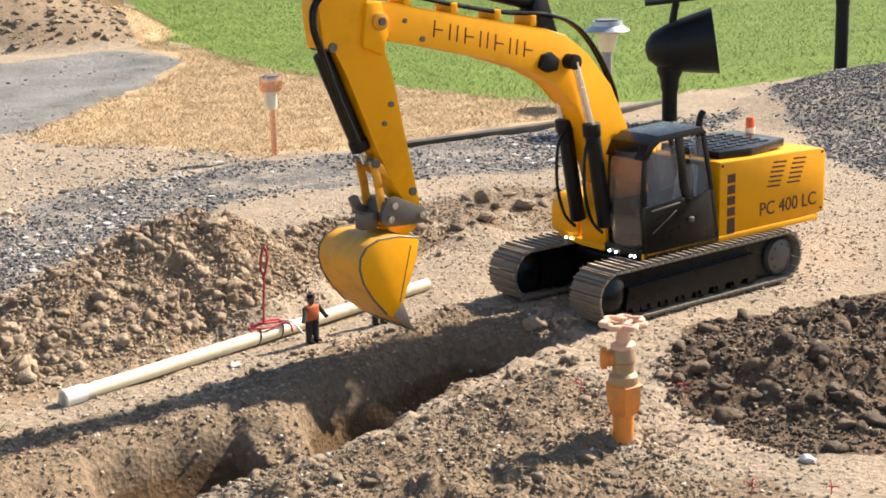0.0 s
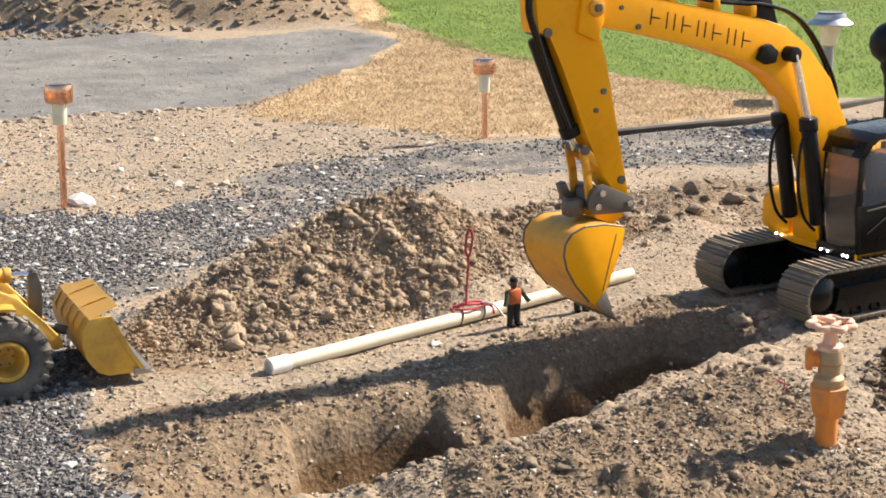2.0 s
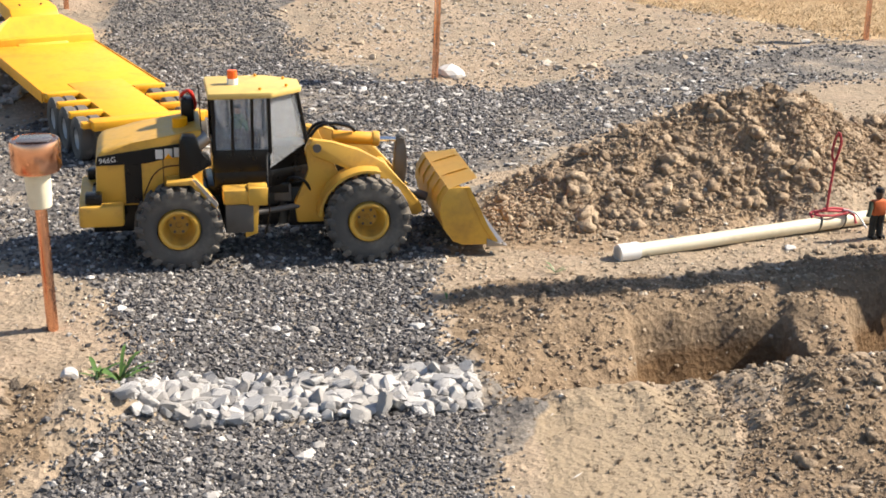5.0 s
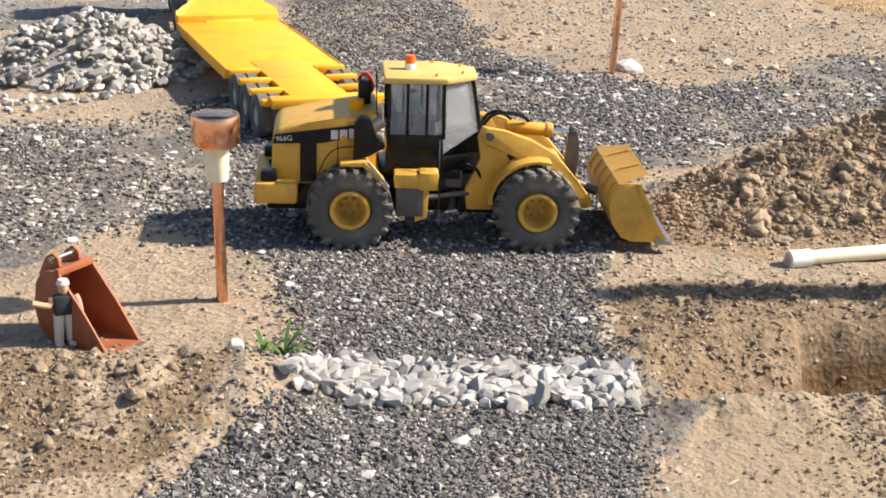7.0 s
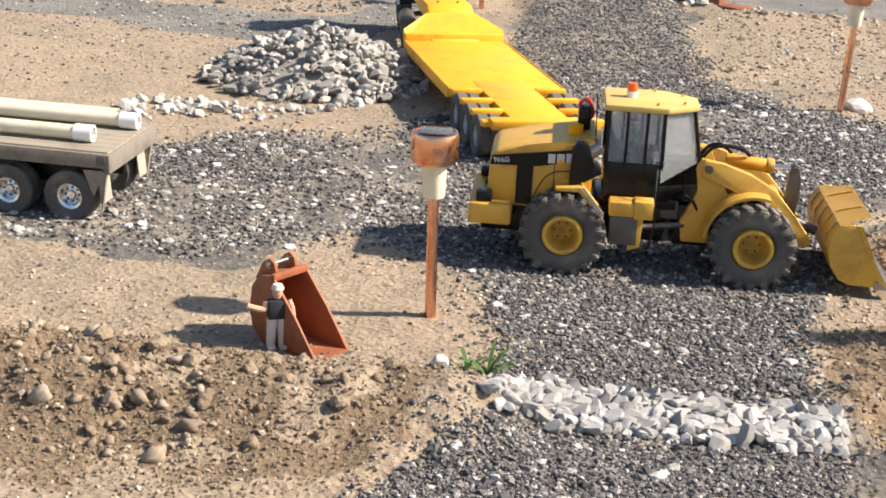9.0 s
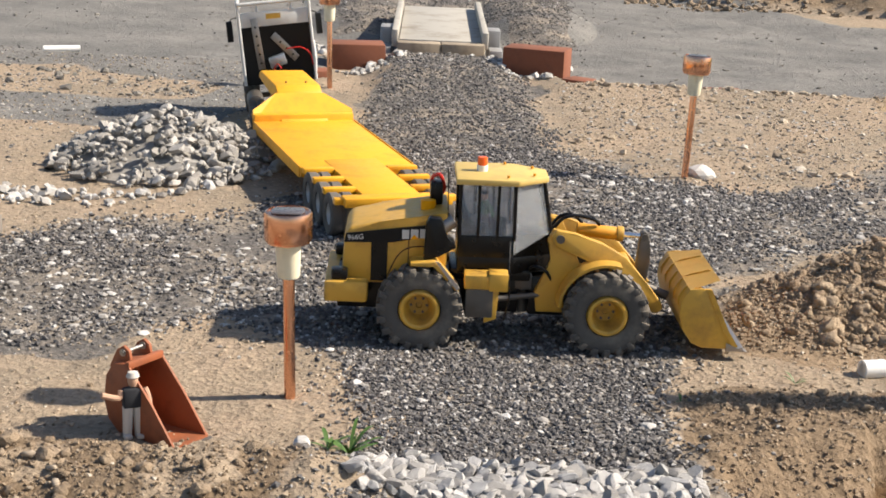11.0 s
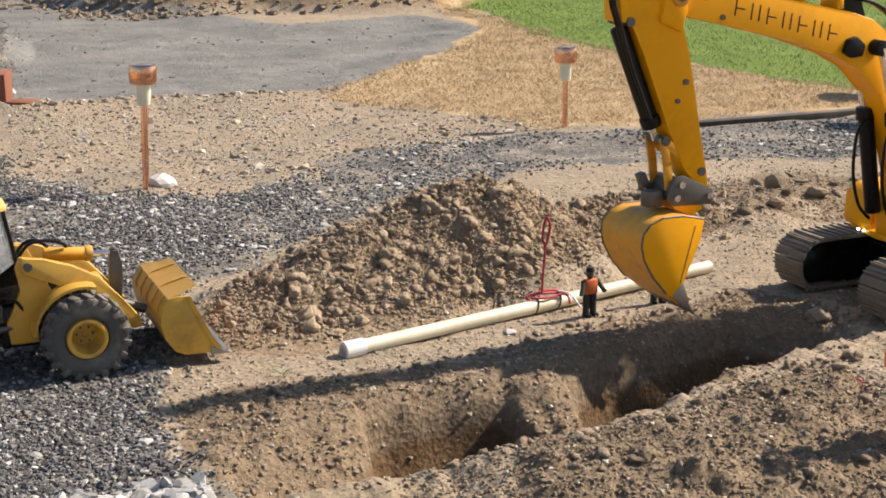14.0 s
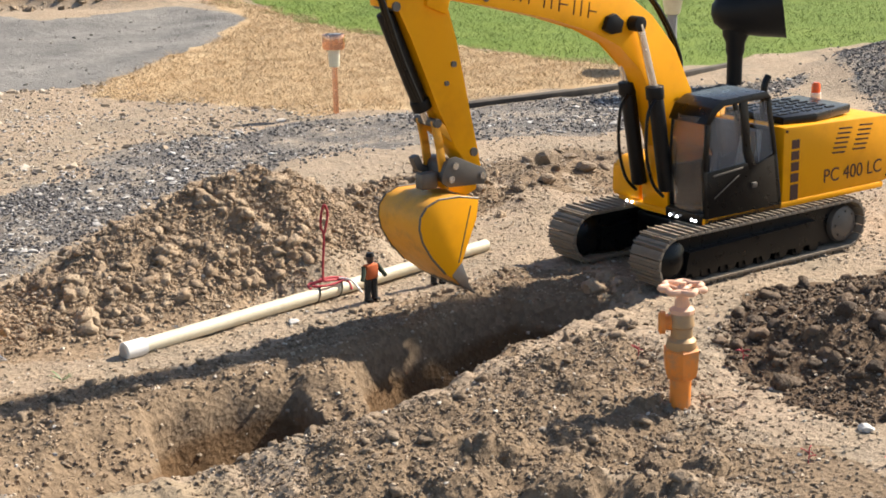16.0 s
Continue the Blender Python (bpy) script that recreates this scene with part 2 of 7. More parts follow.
def tube(points, r, n=8, bm=None, closed=False, steps=6):
    """A hose, cord or bent bar through the points."""
    pts = [Vector(p) for p in points]
    fine = []
    m = len(pts)
    for i in range(m if closed else m - 1):
        p0, p1, p2, p3 = (pts[(i + k) % m] if closed else pts[min(max(i + k, 0), m - 1)] for k in (-1, 0, 1, 2))
        for s in range(steps):
            t = s / steps
            fine.append(0.5 * (2 * p1 + (p2 - p0) * t + (2 * p0 - 5 * p1 + 4 * p2 - p3) * t * t + (3 * p1 - p0 - 3 * p2 + p3) * t**3))
    if not closed:
        fine.append(pts[-1])
    b = bmesh.new()
    rings = []
    k = len(fine)
    side = None
    for i, p in enumerate(fine):
        d = (fine[(i + 1) % k] - fine[i - 1]) if closed or 0 < i < k - 1 else (fine[1] - fine[0] if i == 0 else fine[-1] - fine[-2])
        d.normalize()
        if side is None:
            side = d.orthogonal().normalized()
        side = (side - d * side.dot(d)).normalized()
        up = d.cross(side)
        rings.append([b.verts.new(p + r * (math.cos(2 * math.pi * j / n) * side + math.sin(2 * math.pi * j / n) * up)) for j in range(n)])
    for a, c in zip(rings, rings[1:] + rings[:1] if closed else rings[1:]):
        for j in range(n):
            b.faces.new((a[j], a[(j + 1) % n], c[(j + 1) % n], c[j]))
    if not closed:
        b.faces.new(rings[0][::-1])
        b.faces.new(rings[-1])
    return joined(bm, b)


# ---- lie of the land ----
def lattice(seed):
    return np.random.RandomState(seed).rand(256, 256)


FLAT = [lattice(s).ravel() for s in range(8)]


def vnoise(x, y, size, seed=0):
    """Smooth noise from 0 to 1 with features of about that size in metres."""
    u, v = np.asarray(x) / size + 97.3, np.asarray(y) / size + 41.7
    i, j = np.floor(u).astype(int), np.floor(v).astype(int)
    a, b = u - i, v - j
    a, b = a * a * (3 - 2 * a), b * b * (3 - 2 * b)
    t = FLAT[seed % 8]
    i0, i1, j0, j1 = (i & 255) << 8, ((i + 1) & 255) << 8, j & 255, (j + 1) & 255
    p, q = t[i0 | j0], t[i0 | j1]
    p, q = p + (t[i1 | j0] - p) * a, q + (t[i1 | j1] - q) * a
    return p + (q - p) * b


def fbm(x, y, size, seed=0, octaves=4):
    return sum(vnoise(x, y, size / 2**k, seed + k) * 0.5**k for k in range(octaves)) / (2 - 0.5 ** (octaves - 1))


def billow(x, y, size, seed=0, octaves=3):
    """Rounded lumps with creases between them, 0 to 1."""
    return sum(np.abs(2 * vnoise(x + 0.3 * size * vnoise(y, x, size * 0.7, seed + 5), y + 0.3 * size * vnoise(x, y, size * 0.6, seed + 6), size / 2**k, seed + k) - 1) * 0.6**k for k in range(octaves)) / sum(0.6**k for k in range(octaves))


def inside(x, y, poly, fray=0.0, size=0.1, seed=3):
    """Whether points lie in an outline whose edge is frayed by noise."""
    x, y = np.asarray(x, float), np.asarray(y, float)
    if fray:
        x, y = x + fray * (fbm(x, y, size, seed) - 0.5) * 2, y + fray * (fbm(x, y, size, seed + 2) - 0.5) * 2
    out = np.zeros(x.shape, bool)
    for (x0, y0), (x1, y1) in zip(poly, poly[1:] + poly[:1]):
        if y0 != y1:
            out ^= ((y0 > y) != (y1 > y)) & (x < (x1 - x0) * (y - y0) / (y1 - y0) + x0)
    return out


def ease(a, b, v):
    t = np.clip((v - a) / (b - a), 0, 1)
    return t * t * (3 - 2 * t)


def along(x, y, line):
    """Distance to a broken line, and how far along it (0 to 1)."""
    best, where = np.full(np.shape(x), 1e9), np.zeros(np.shape(x))
    n = len(line) - 1
    for k, ((x0, y0), (x1, y1)) in enumerate(zip(line, line[1:])):
        dx, dy = x1 - x0, y1 - y0
        t = np.clip(((x - x0) * dx + (y - y0) * dy) / (dx * dx + dy * dy), 0, 1)
        d = np.hypot(x - x0 - t * dx, y - y0 - t * dy)
        where, best = np.where(d < best, (k + t) / n, where), np.minimum(best, d)
    return best, where


GRAVEL = [(-3.5, 2.5), (-0.88, 2.54), (-0.70, 2.63), (-0.5, 2.74), (-0.27, 2.56), (-0.21, 2.3), (-0.19, 2.1), (-0.19, 1.92), (-0.25, 1.82), (-0.34, 1.65), (-0.42, 1.2),
          (0.26, 1.2), (0.29, 1.72), (0.32, 1.95), (0.33, 2.17), (0.3, 2.4), (0.33, 2.62), (0.4, 3.02), (0.52, 3.34), (0.73, 3.46), (1.0, 3.71), (1.2, 3.88), (1.62, 4.11), (2.09, 4.12),
          (2.7, 3.98), (3.4, 4.1), (3.9, 4.5), (3.13, 4.59), (2.51, 4.63), (2.02, 4.68), (1.7, 4.73), (1.32, 4.6), (1.12, 4.45), (0.86, 4.17), (0.69, 4.1), (0.44, 4.25), (0.16, 4.53),
          (0.14, 5.09), (0.06, 5.8), (-0.06, 6.2), (-0.45, 6.2), (-0.52, 5.49), (-0.37, 4.15), (-0.48, 3.84), (-0.64, 3.59), (-0.98, 3.43), (-1.12, 3.25), (-3.5, 3.3)]
GRAVEL_EAST = [(3.35, 3.2), (3.52, 3.67), (3.92, 4.27), (4.15, 4.6), (4.5, 4.95), (5.07, 4.9), (7.5, 4.7), (7.5, 2.2), (4.2, 2.6)]
POND = [(-3.0, 6.1), (-1.4, 5.85), (-0.9, 6.0), (-0.75, 6.35), (-0.1, 6.6), (0.22, 5.85), (0.24, 5.69), (0.62, 5.75), (1.07, 5.8), (1.44, 5.72), (1.79, 6.16), (2.3, 6.88), (2.85, 7.8), (2.7, 8.6), (1.84, 8.35), (1.5, 9.2), (1.0, 10.7), (0.2, 11.0),
        (-0.3, 9.8), (-3.0, 8.8)]
DRY = [(1.39, 5.5), (1.73, 5.26), (2.0, 4.79), (2.26, 4.72), (2.64, 4.8), (3.2, 4.78), (3.7, 5.05), (3.4, 5.41), (3.13, 6.24), (3.05, 7.3), (3.1, 8.6), (4.2, 13.5), (3.0, 13.0), (2.85, 7.8), (2.3, 6.88), (1.79, 6.16), (1.44, 5.72)]
LAWN = [(3.7, 5.05), (3.4, 5.41), (3.13, 6.24), (3.05, 7.3), (3.1, 8.6), (4.2, 13.5), (-60, 22), (-60, 400), (400, 400), (400, 5.4), (5.2, 5.1), (4.5, 5.05)]
DUG = [(0.34, 2.0), (0.33, 2.5), (0.53, 2.52), (0.76, 2.52), (1.02, 2.58), (1.3, 2.68), (1.62, 2.76), (1.74, 2.58), (1.65, 2.42), (1.42, 2.33), (1.06, 2.2), (0.73, 2.1), (0.5, 2.08)]
HEAP = [(0.47, 2.72), (0.47, 2.95), (0.75, 3.35), (1.1, 3.55), (1.5, 3.6), (1.85, 3.5), (1.8, 3.25), (1.5, 3.12), (1.3, 2.98), (1.13, 2.89), (0.9, 2.78), (0.7, 2.68), (0.585, 2.655)]
DAMP = [(-3.2, 5.3), (-1.85, 5.12), (-1.1, 5.1), (-0.95, 5.45), (-1.4, 5.6), (-2.3, 5.75), (-3.2, 6.0)]
WET = [(1.72, 2.2), (1.95, 2.36), (2.3, 2.36), (3.2, 2.1), (3.2, 1.4), (1.9, 1.5), (1.6, 1.74), (1.56, 1.92)]
TRENCH = [(0.44, 2.17), (0.62, 2.185), (0.8, 2.20), (1.0, 2.26), (1.2, 2.325), (1.4, 2.42), (1.58, 2.50)]
SCUFFED = [(1.72, 3.25), (1.85, 3.7), (2.35, 3.85), (2.6, 3.6), (2.3, 3.28)]
NEAR_SPOIL = [(0.62, 1.25), (0.66, 1.85), (0.75, 2.02), (1.1, 2.14), (1.45, 2.25), (1.5, 2.1), (1.45, 1.85), (1.5, 1.25)]
SPOIL = [(-1.9, 1.6), (-1.9, 2.12), (-0.9, 2.1), (-0.3, 2.08), (-0.24, 1.85), (-0.5, 1.62)]
BACK_LEFT = [(-0.85, 7.1), (-0.92, 9.3), (0.36, 9.3), (0.34, 8.2), (0.0, 7.62), (-0.52, 7.62), (-0.56, 7.2)]
BACK_RIGHT = [(0.02, 7.45), (-0.05, 9.0), (0.3, 8.9), (0.32, 7.2), (0.2, 6.6), (0.05, 6.5)]
GREY_DIRT = [(-3.2, 4.65), (-1.35, 4.62), (-0.98, 4.75), (-0.84, 5.2), (-0.8, 5.7), (-0.72, 6.2), (-3.2, 6.3)]
PALE = [(0.34, 1.5), (0.36, 1.98), (0.62, 2.03), (0.66, 1.82), (0.52, 1.6), (0.5, 1.3), (0.34, 1.3)]


CRUST = [(1.044, 1.86, 0.044, 0.02), (1.074, 1.72, 0.056, 0.03), (1.297, 1.676, 0.036, 0.026), (0.976, 1.926, 0.03, 0.016), (1.198, 1.823, 0.055, 0.016), (1.349, 1.918, 0.032, 0.016), (1.194, 2.039, 0.02, 0.012), (1.267, 1.997, 0.026, 0.014),
         (1.078, 1.947, 0.026, 0.012), (0.995, 1.851, 0.034, 0.016), (1.242, 1.636, 0.034, 0.018), (1.143, 1.693, 0.036, 0.02), (1.25, 1.735, 0.03, 0.018), (1.185, 1.668, 0.03, 0.018), (0.86, 1.86, 0.03, 0.012), (0.93, 1.78, 0.036, 0.015), (0.82, 1.95, 0.02, 0.01), (1.12, 1.79, 0.03, 0.014)]


def land(x, y):
    """Height of the ground."""
    x, y = np.asarray(x, float), np.asarray(y, float)
    near = 1 - ease(6, 14, np.hypot(x, y))
    z = (fbm(x, y, 0.6, 1) - 0.5) * 0.016 * near + (fbm(x, y, 0.09, 4, 4) - 0.5) * 0.01 * near * (1 - 0.75 * ease(0.02, 0.12, 0.19 - np.hypot((x - 0.47) * 0.9, y - 1.8)))
    z = z + (fbm(x, y, 0.22, 5, 3) - 0.5) * 0.02 * near * ease(3.9, 4.6, y)
    # heap of dug soil: a ridge with slopes at rest
    d, s = along(x, y, [(0.53, 2.85), (0.65, 2.94), (0.77, 3.03), (0.89, 3.1), (1.03, 3.16), (1.17, 3.15), (1.26, 3.17), (1.38, 3.22)])
    knots = np.linspace(0, 1, 8)
    crest = np.interp(s, knots, [0.03, 0.078, 0.118, 0.158, 0.192, 0.205, 0.165, 0.105])
    fall = np.interp(s, knots, [0.22, 0.33, 0.45, 0.52, 0.58, 0.6, 0.58, 0.5])
    heap = np.maximum(0, crest - fall * d + 0.05 * (fbm(x, y, 0.16, 2) - 0.5) * (crest > 0.05))
    d2, s2 = along(x, y, [(1.42, 3.34), (1.62, 3.37), (1.78, 3.42)])
    heap = np.maximum(heap, np.maximum(0, 0.085 - 0.55 * d2 + 0.05 * (fbm(x, y, 0.12, 5) - 0.5)))
    d3, _ = along(x, y, [(1.95, 3.35), (2.2, 3.5)])
    heap = np.maximum(heap, np.maximum(0, 0.05 - 0.3 * d3))
    z = z + heap * (1 + 0.2 * (fbm(x, y, 0.05, 6, 2) - 0.5))
    rough = 0.026 * ease(0.0, 0.05, heap)
    # wet heap beside the valve
    d4, _ = along(x, y, [(1.86, 1.98), (2.2, 2.03), (2.9, 1.8)])
    z = z + np.maximum(0, 0.07 - 0.28 * d4 + 0.05 * (fbm(x, y, 0.1, 3) - 0.5)) * (d4 < 0.5)
    rough = np.maximum(rough, 0.05 * (1 - ease(0.12, 0.3, d4)))
    # spoil along both near sides
    d5, _ = along(x, y, [(0.85, 1.94), (1.15, 1.98), (1.45, 2.1)])
    z = z + 0.035 * (1 - ease(0.02, 0.24, d5)) * (0.6 + 0.9 * fbm(x, y, 0.12, 7))
    d6, _ = along(x, y, [(-1.6, 1.92), (-0.8, 1.95), (-0.42, 1.93), (-0.28, 1.95)])
    z = z + 0.055 * (1 - ease(0.03, 0.2, d6)) * (0.55 + 0.8 * fbm(x, y, 0.15, 1))
    for cx, cy, r, h in CRUST:
        close = (np.abs(x - cx) < 2 * r) & (np.abs(y - cy) < 2 * r)
        if close.any():
            px_, py_ = x[close], y[close]
            q = np.clip(1 - ((np.hypot(px_ - cx, (py_ - cy) * 1.15) + 0.9 * r * (fbm(px_, py_, r * 0.9, 3, 4) - 0.5)) / r) ** 2, 0, 1)
            z[close] += h * q**0.4 * (0.75 + 0.5 * fbm(px_, py_, 0.03, 6, 3))
    rough = np.maximum(rough, 0.03 * (1 - ease(0.14, 0.42, d5)))
    rough = np.maximum(rough, 0.024 * (1 - ease(0.1, 0.3, d6)))
    # trench: steep near lip; on the far side a sloping shelf, then the cut; a spur of soil crosses the middle
    wx, wy = x + 0.06 * (fbm(x, y, 0.16, 2, 2) - 0.5), y + 0.06 * (fbm(x, y, 0.2, 6, 2) - 0.5)
    lip = np.interp(wx, [0.33, 0.47, 0.6, 0.74, 0.84, 0.92, 1.01, 1.13, 1.24, 1.32, 1.44, 1.51, 1.66], [2.03, 2.03, 2.075, 2.082, 2.078, 2.1, 2.15, 2.2, 2.235, 2.29, 2.335, 2.36, 2.41])
    stations = [0.36, 0.42, 0.5, 0.57, 0.61, 0.64, 0.7, 0.8, 0.91, 0.94, 0.97, 1.0, 1.035, 1.06, 1.1, 1.2, 1.34, 1.48, 1.6, 1.7]
    brink = np.interp(wx, stations, [2.26, 2.29, 2.3, 2.32, 2.35, 2.38, 2.42, 2.44, 2.45, 2.45, 2.46, 2.46, 2.47, 2.48, 2.49, 2.54, 2.61, 2.66, 2.64, 2.56])
    shelf = np.interp(wx, stations, [0.1, 0.14, 0.17, 0.16, 0.12, 0.03, 0.035, 0.04, 0.06, 0.14, 0.29, 0.31, 0.2, 0.07, 0.04, 0.035, 0.035, 0.04, 0.06, 0.08])
    drop = np.interp(wx, stations, [0.01, 0.04, 0.085, 0.1, 0.09, 0.03, 0.03, 0.03, 0.035, 0.06, 0.12, 0.115, 0.08, 0.04, 0.03, 0.03, 0.03, 0.03, 0.03, 0.02])
    deep = np.interp(wx, stations, [0.0, 0.05, 0.1, 0.13, 0.17, 0.22, 0.24, 0.24, 0.24, 0.22, 0.18, 0.18, 0.22, 0.25, 0.26, 0.26, 0.26, 0.22, 0.14, 0.0])
    u = brink - wy + 0.014 * (fbm(x, y, 0.12, 5, 3) - 0.5)
    cut = drop * np.clip(u / shelf, 0, 1) + np.maximum(deep - drop, 0) * np.clip((u - shelf) / 0.1, 0, 1) ** 0.75
    z = z - np.minimum(cut, deep) * ease(0, 0.03, wy - lip) * (0.96 + 0.08 * fbm(x, y, 0.07, 3, 3)) * (u > 0)
    d7, _ = along(x, y, TRENCH)
    rough = np.maximum(rough, 0.03 * (1 - ease(0.17, 0.4, d7 + 0.1 * (fbm(x, y, 0.1, 1) - 0.5))))
    rough = rough * (0.8 + 0.2 * ease(-0.06, 0.0, z))
    loose = rough > 0
    lumps = np.zeros(z.shape)
    lumps[loose] = billow(x[loose], y[loose], 0.085, 2, 4) - 0.3
    z = z + rough * lumps
    # road crown, ramp to the bridge, dry pond, banks
    d9, s9 = along(x, y, [(-0.14, 4.6), (-0.2, 5.4), (-0.26, 6.12)])
    z = z + 0.06 * ease(0.1, 0.95, s9) * (1 - ease(0.16, 0.34, d9)) * (1 - ease(6.1, 6.25, y))
    dp, _ = along(x, y, POND + POND[:1])
    wet = inside(x, y, POND)
    z = z - np.where(wet, 0.025 * ease(0, 0.4, dp), 0)
    z = z + np.where(wet, 0, 0.03 * (1 - ease(0, 0.35, dp))) * (y < 6.4) * ease(0.25, 0.55, np.abs(x + 0.25))
    # mounds at the back
    for cx, cy, rx, ry, h in ((1.9, 10.6, 1.3, 1.5, 0.42), (2.6, 9.6, 0.8, 0.9, 0.22), (0.0, 11.6, 1.8, 1.0, 0.25), (-1.6, 9.4, 1.2, 0.8, 0.16), (-0.72, 7.9, 0.3, 0.9, 0.09), (0.16, 7.9, 0.3, 0.9, 0.09), (-0.28, 8.5, 0.6, 0.8, 0.08), (5.2, 4.2, 1.5, 0.8, 0.15)):
        q = np.maximum(0, 1 - ((x - cx) / rx) ** 2 - ((y - cy) / ry) ** 2)
        z = z + h * 1.15 * q * (0.75 + 0.5 * fbm(x, y, 0.5, 2))
    return z


def lines(stops):
    """Grid lines from (start, step) pairs up to the last start."""
    out = []
    for (a, step), (b, _) in zip(stops, stops[1:]):
        out += list(np.linspace(a, b, max(1, round((b - a) / step)), endpoint=False))
    return np.array(out + [stops[-1][0]])


gx = lines([(-400, 120), (-40, 8), (-8, 0.8), (-3.2, 0.05), (-1.4, 0.01), (-0.6, 0.0075), (2.4, 0.02), (3.2, 0.05), (7.0, 0.8), (15, 8), (60, 100), (400, 1)])
gy = lines([(-400, 120), (-40, 8), (-6, 0.8), (1.0, 0.03), (1.5, 0.007), (3.45, 0.02), (5.2, 0.03), (7.0, 0.06), (13, 0.8), (30, 8), (90, 100), (420, 1)])
XX, YY = np.meshgrid(gx, gy)
ZZ = land(XX, YY)
nx, ny = len(gx), len(gy)


def ground_at(x, y):
    """Height of the ground sheet, between its grid lines."""
    i = np.clip(np.searchsorted(gx, x) - 1, 0, nx - 2)
    j = np.clip(np.searchsorted(gy, y) - 1, 0, ny - 2)
    a, b = (x - gx[i]) / (gx[i + 1] - gx[i]), (y - gy[j]) / (gy[j + 1] - gy[j])
    return (ZZ[j, i] * (1 - a) + ZZ[j, i + 1] * a) * (1 - b) + (ZZ[j + 1, i] * (1 - a) + ZZ[j + 1, i + 1] * a) * b


me = bpy.data.meshes.new("ground")
me.vertices.add(nx * ny)
me.vertices.foreach_set("co", np.stack([XX, YY, ZZ], -1).astype(np.float32).ravel())
idx = np.arange(nx * ny).reshape(ny, nx)
quads = np.stack([idx[:-1, :-1], idx[:-1, 1:], idx[1:, 1:], idx[1:, :-1]], -1).reshape(-1, 4)
me.loops.add(quads.size)
me.loops.foreach_set("vertex_index", quads.astype(np.int32).ravel())
me.polygons.add(len(quads))
me.polygons.foreach_set("loop_start", np.arange(0, quads.size, 4, dtype=np.int32))
me.polygons.foreach_set("use_smooth", np.ones(len(quads), bool))
ZONES = {"gravel": np.maximum(inside(XX, YY, GRAVEL, 0.17, 0.22), inside(XX, YY, GRAVEL_EAST, 0.08, 0.25) | inside(XX, YY, BACK_LEFT, 0.08, 0.25) | inside(XX, YY, BACK_RIGHT, 0.08, 0.25)), "pond": inside(XX, YY, POND, 0.03, 0.3) | (inside(XX, YY, GREY_DIRT, 0.25, 0.5) & ~inside(XX, YY, DAMP, 0.15, 0.4)), "dry": inside(XX, YY, DRY, 0.12, 0.3),
         "lawn": inside(XX, YY, LAWN, 0.15, 0.4), "dug": inside(XX, YY, HEAP, 0.05, 0.1), "turned": inside(XX, YY, DUG, 0.05, 0.12) | (inside(XX, YY, SPOIL, 0.08, 0.2) & (fbm(XX, YY, 0.1, 4) > 0.46)) | ((inside(XX, YY, NEAR_SPOIL, 0.12, 0.2) | inside(XX, YY, SCUFFED, 0.1, 0.2)) & (fbm(XX, YY, 0.12, 2) > 0.3)), "wet": inside(XX, YY, WET, 0.07, 0.12),
         "pale": inside(XX, YY, PALE, 0.06, 0.2)}
MOUND = (ZZ > 0.035) & (YY > 8.7) & (YY < 13) & (XX > -3) & ((XX > 0.55) | (XX < -1.0))
ZONES["dug"] = ZONES["dug"] | MOUND
ZONES["pond"] = ZONES["pond"] & ~MOUND
# browner subsoil by depth, its colour darkened to carry the trench's shade
ZONES["shaded_subsoil"] = np.clip((-0.05 - ZZ - 0.05 * (fbm(XX, YY, 0.08, 1) - 0.5)) / 0.06, 0, 1) * ((YY < 2.7) & (XX > 0.3))
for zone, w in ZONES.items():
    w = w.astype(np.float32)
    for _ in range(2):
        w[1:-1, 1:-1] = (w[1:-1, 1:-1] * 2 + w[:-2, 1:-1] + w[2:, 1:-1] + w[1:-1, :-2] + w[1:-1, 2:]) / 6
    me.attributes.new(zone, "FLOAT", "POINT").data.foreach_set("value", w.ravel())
me.update()
me.validate()


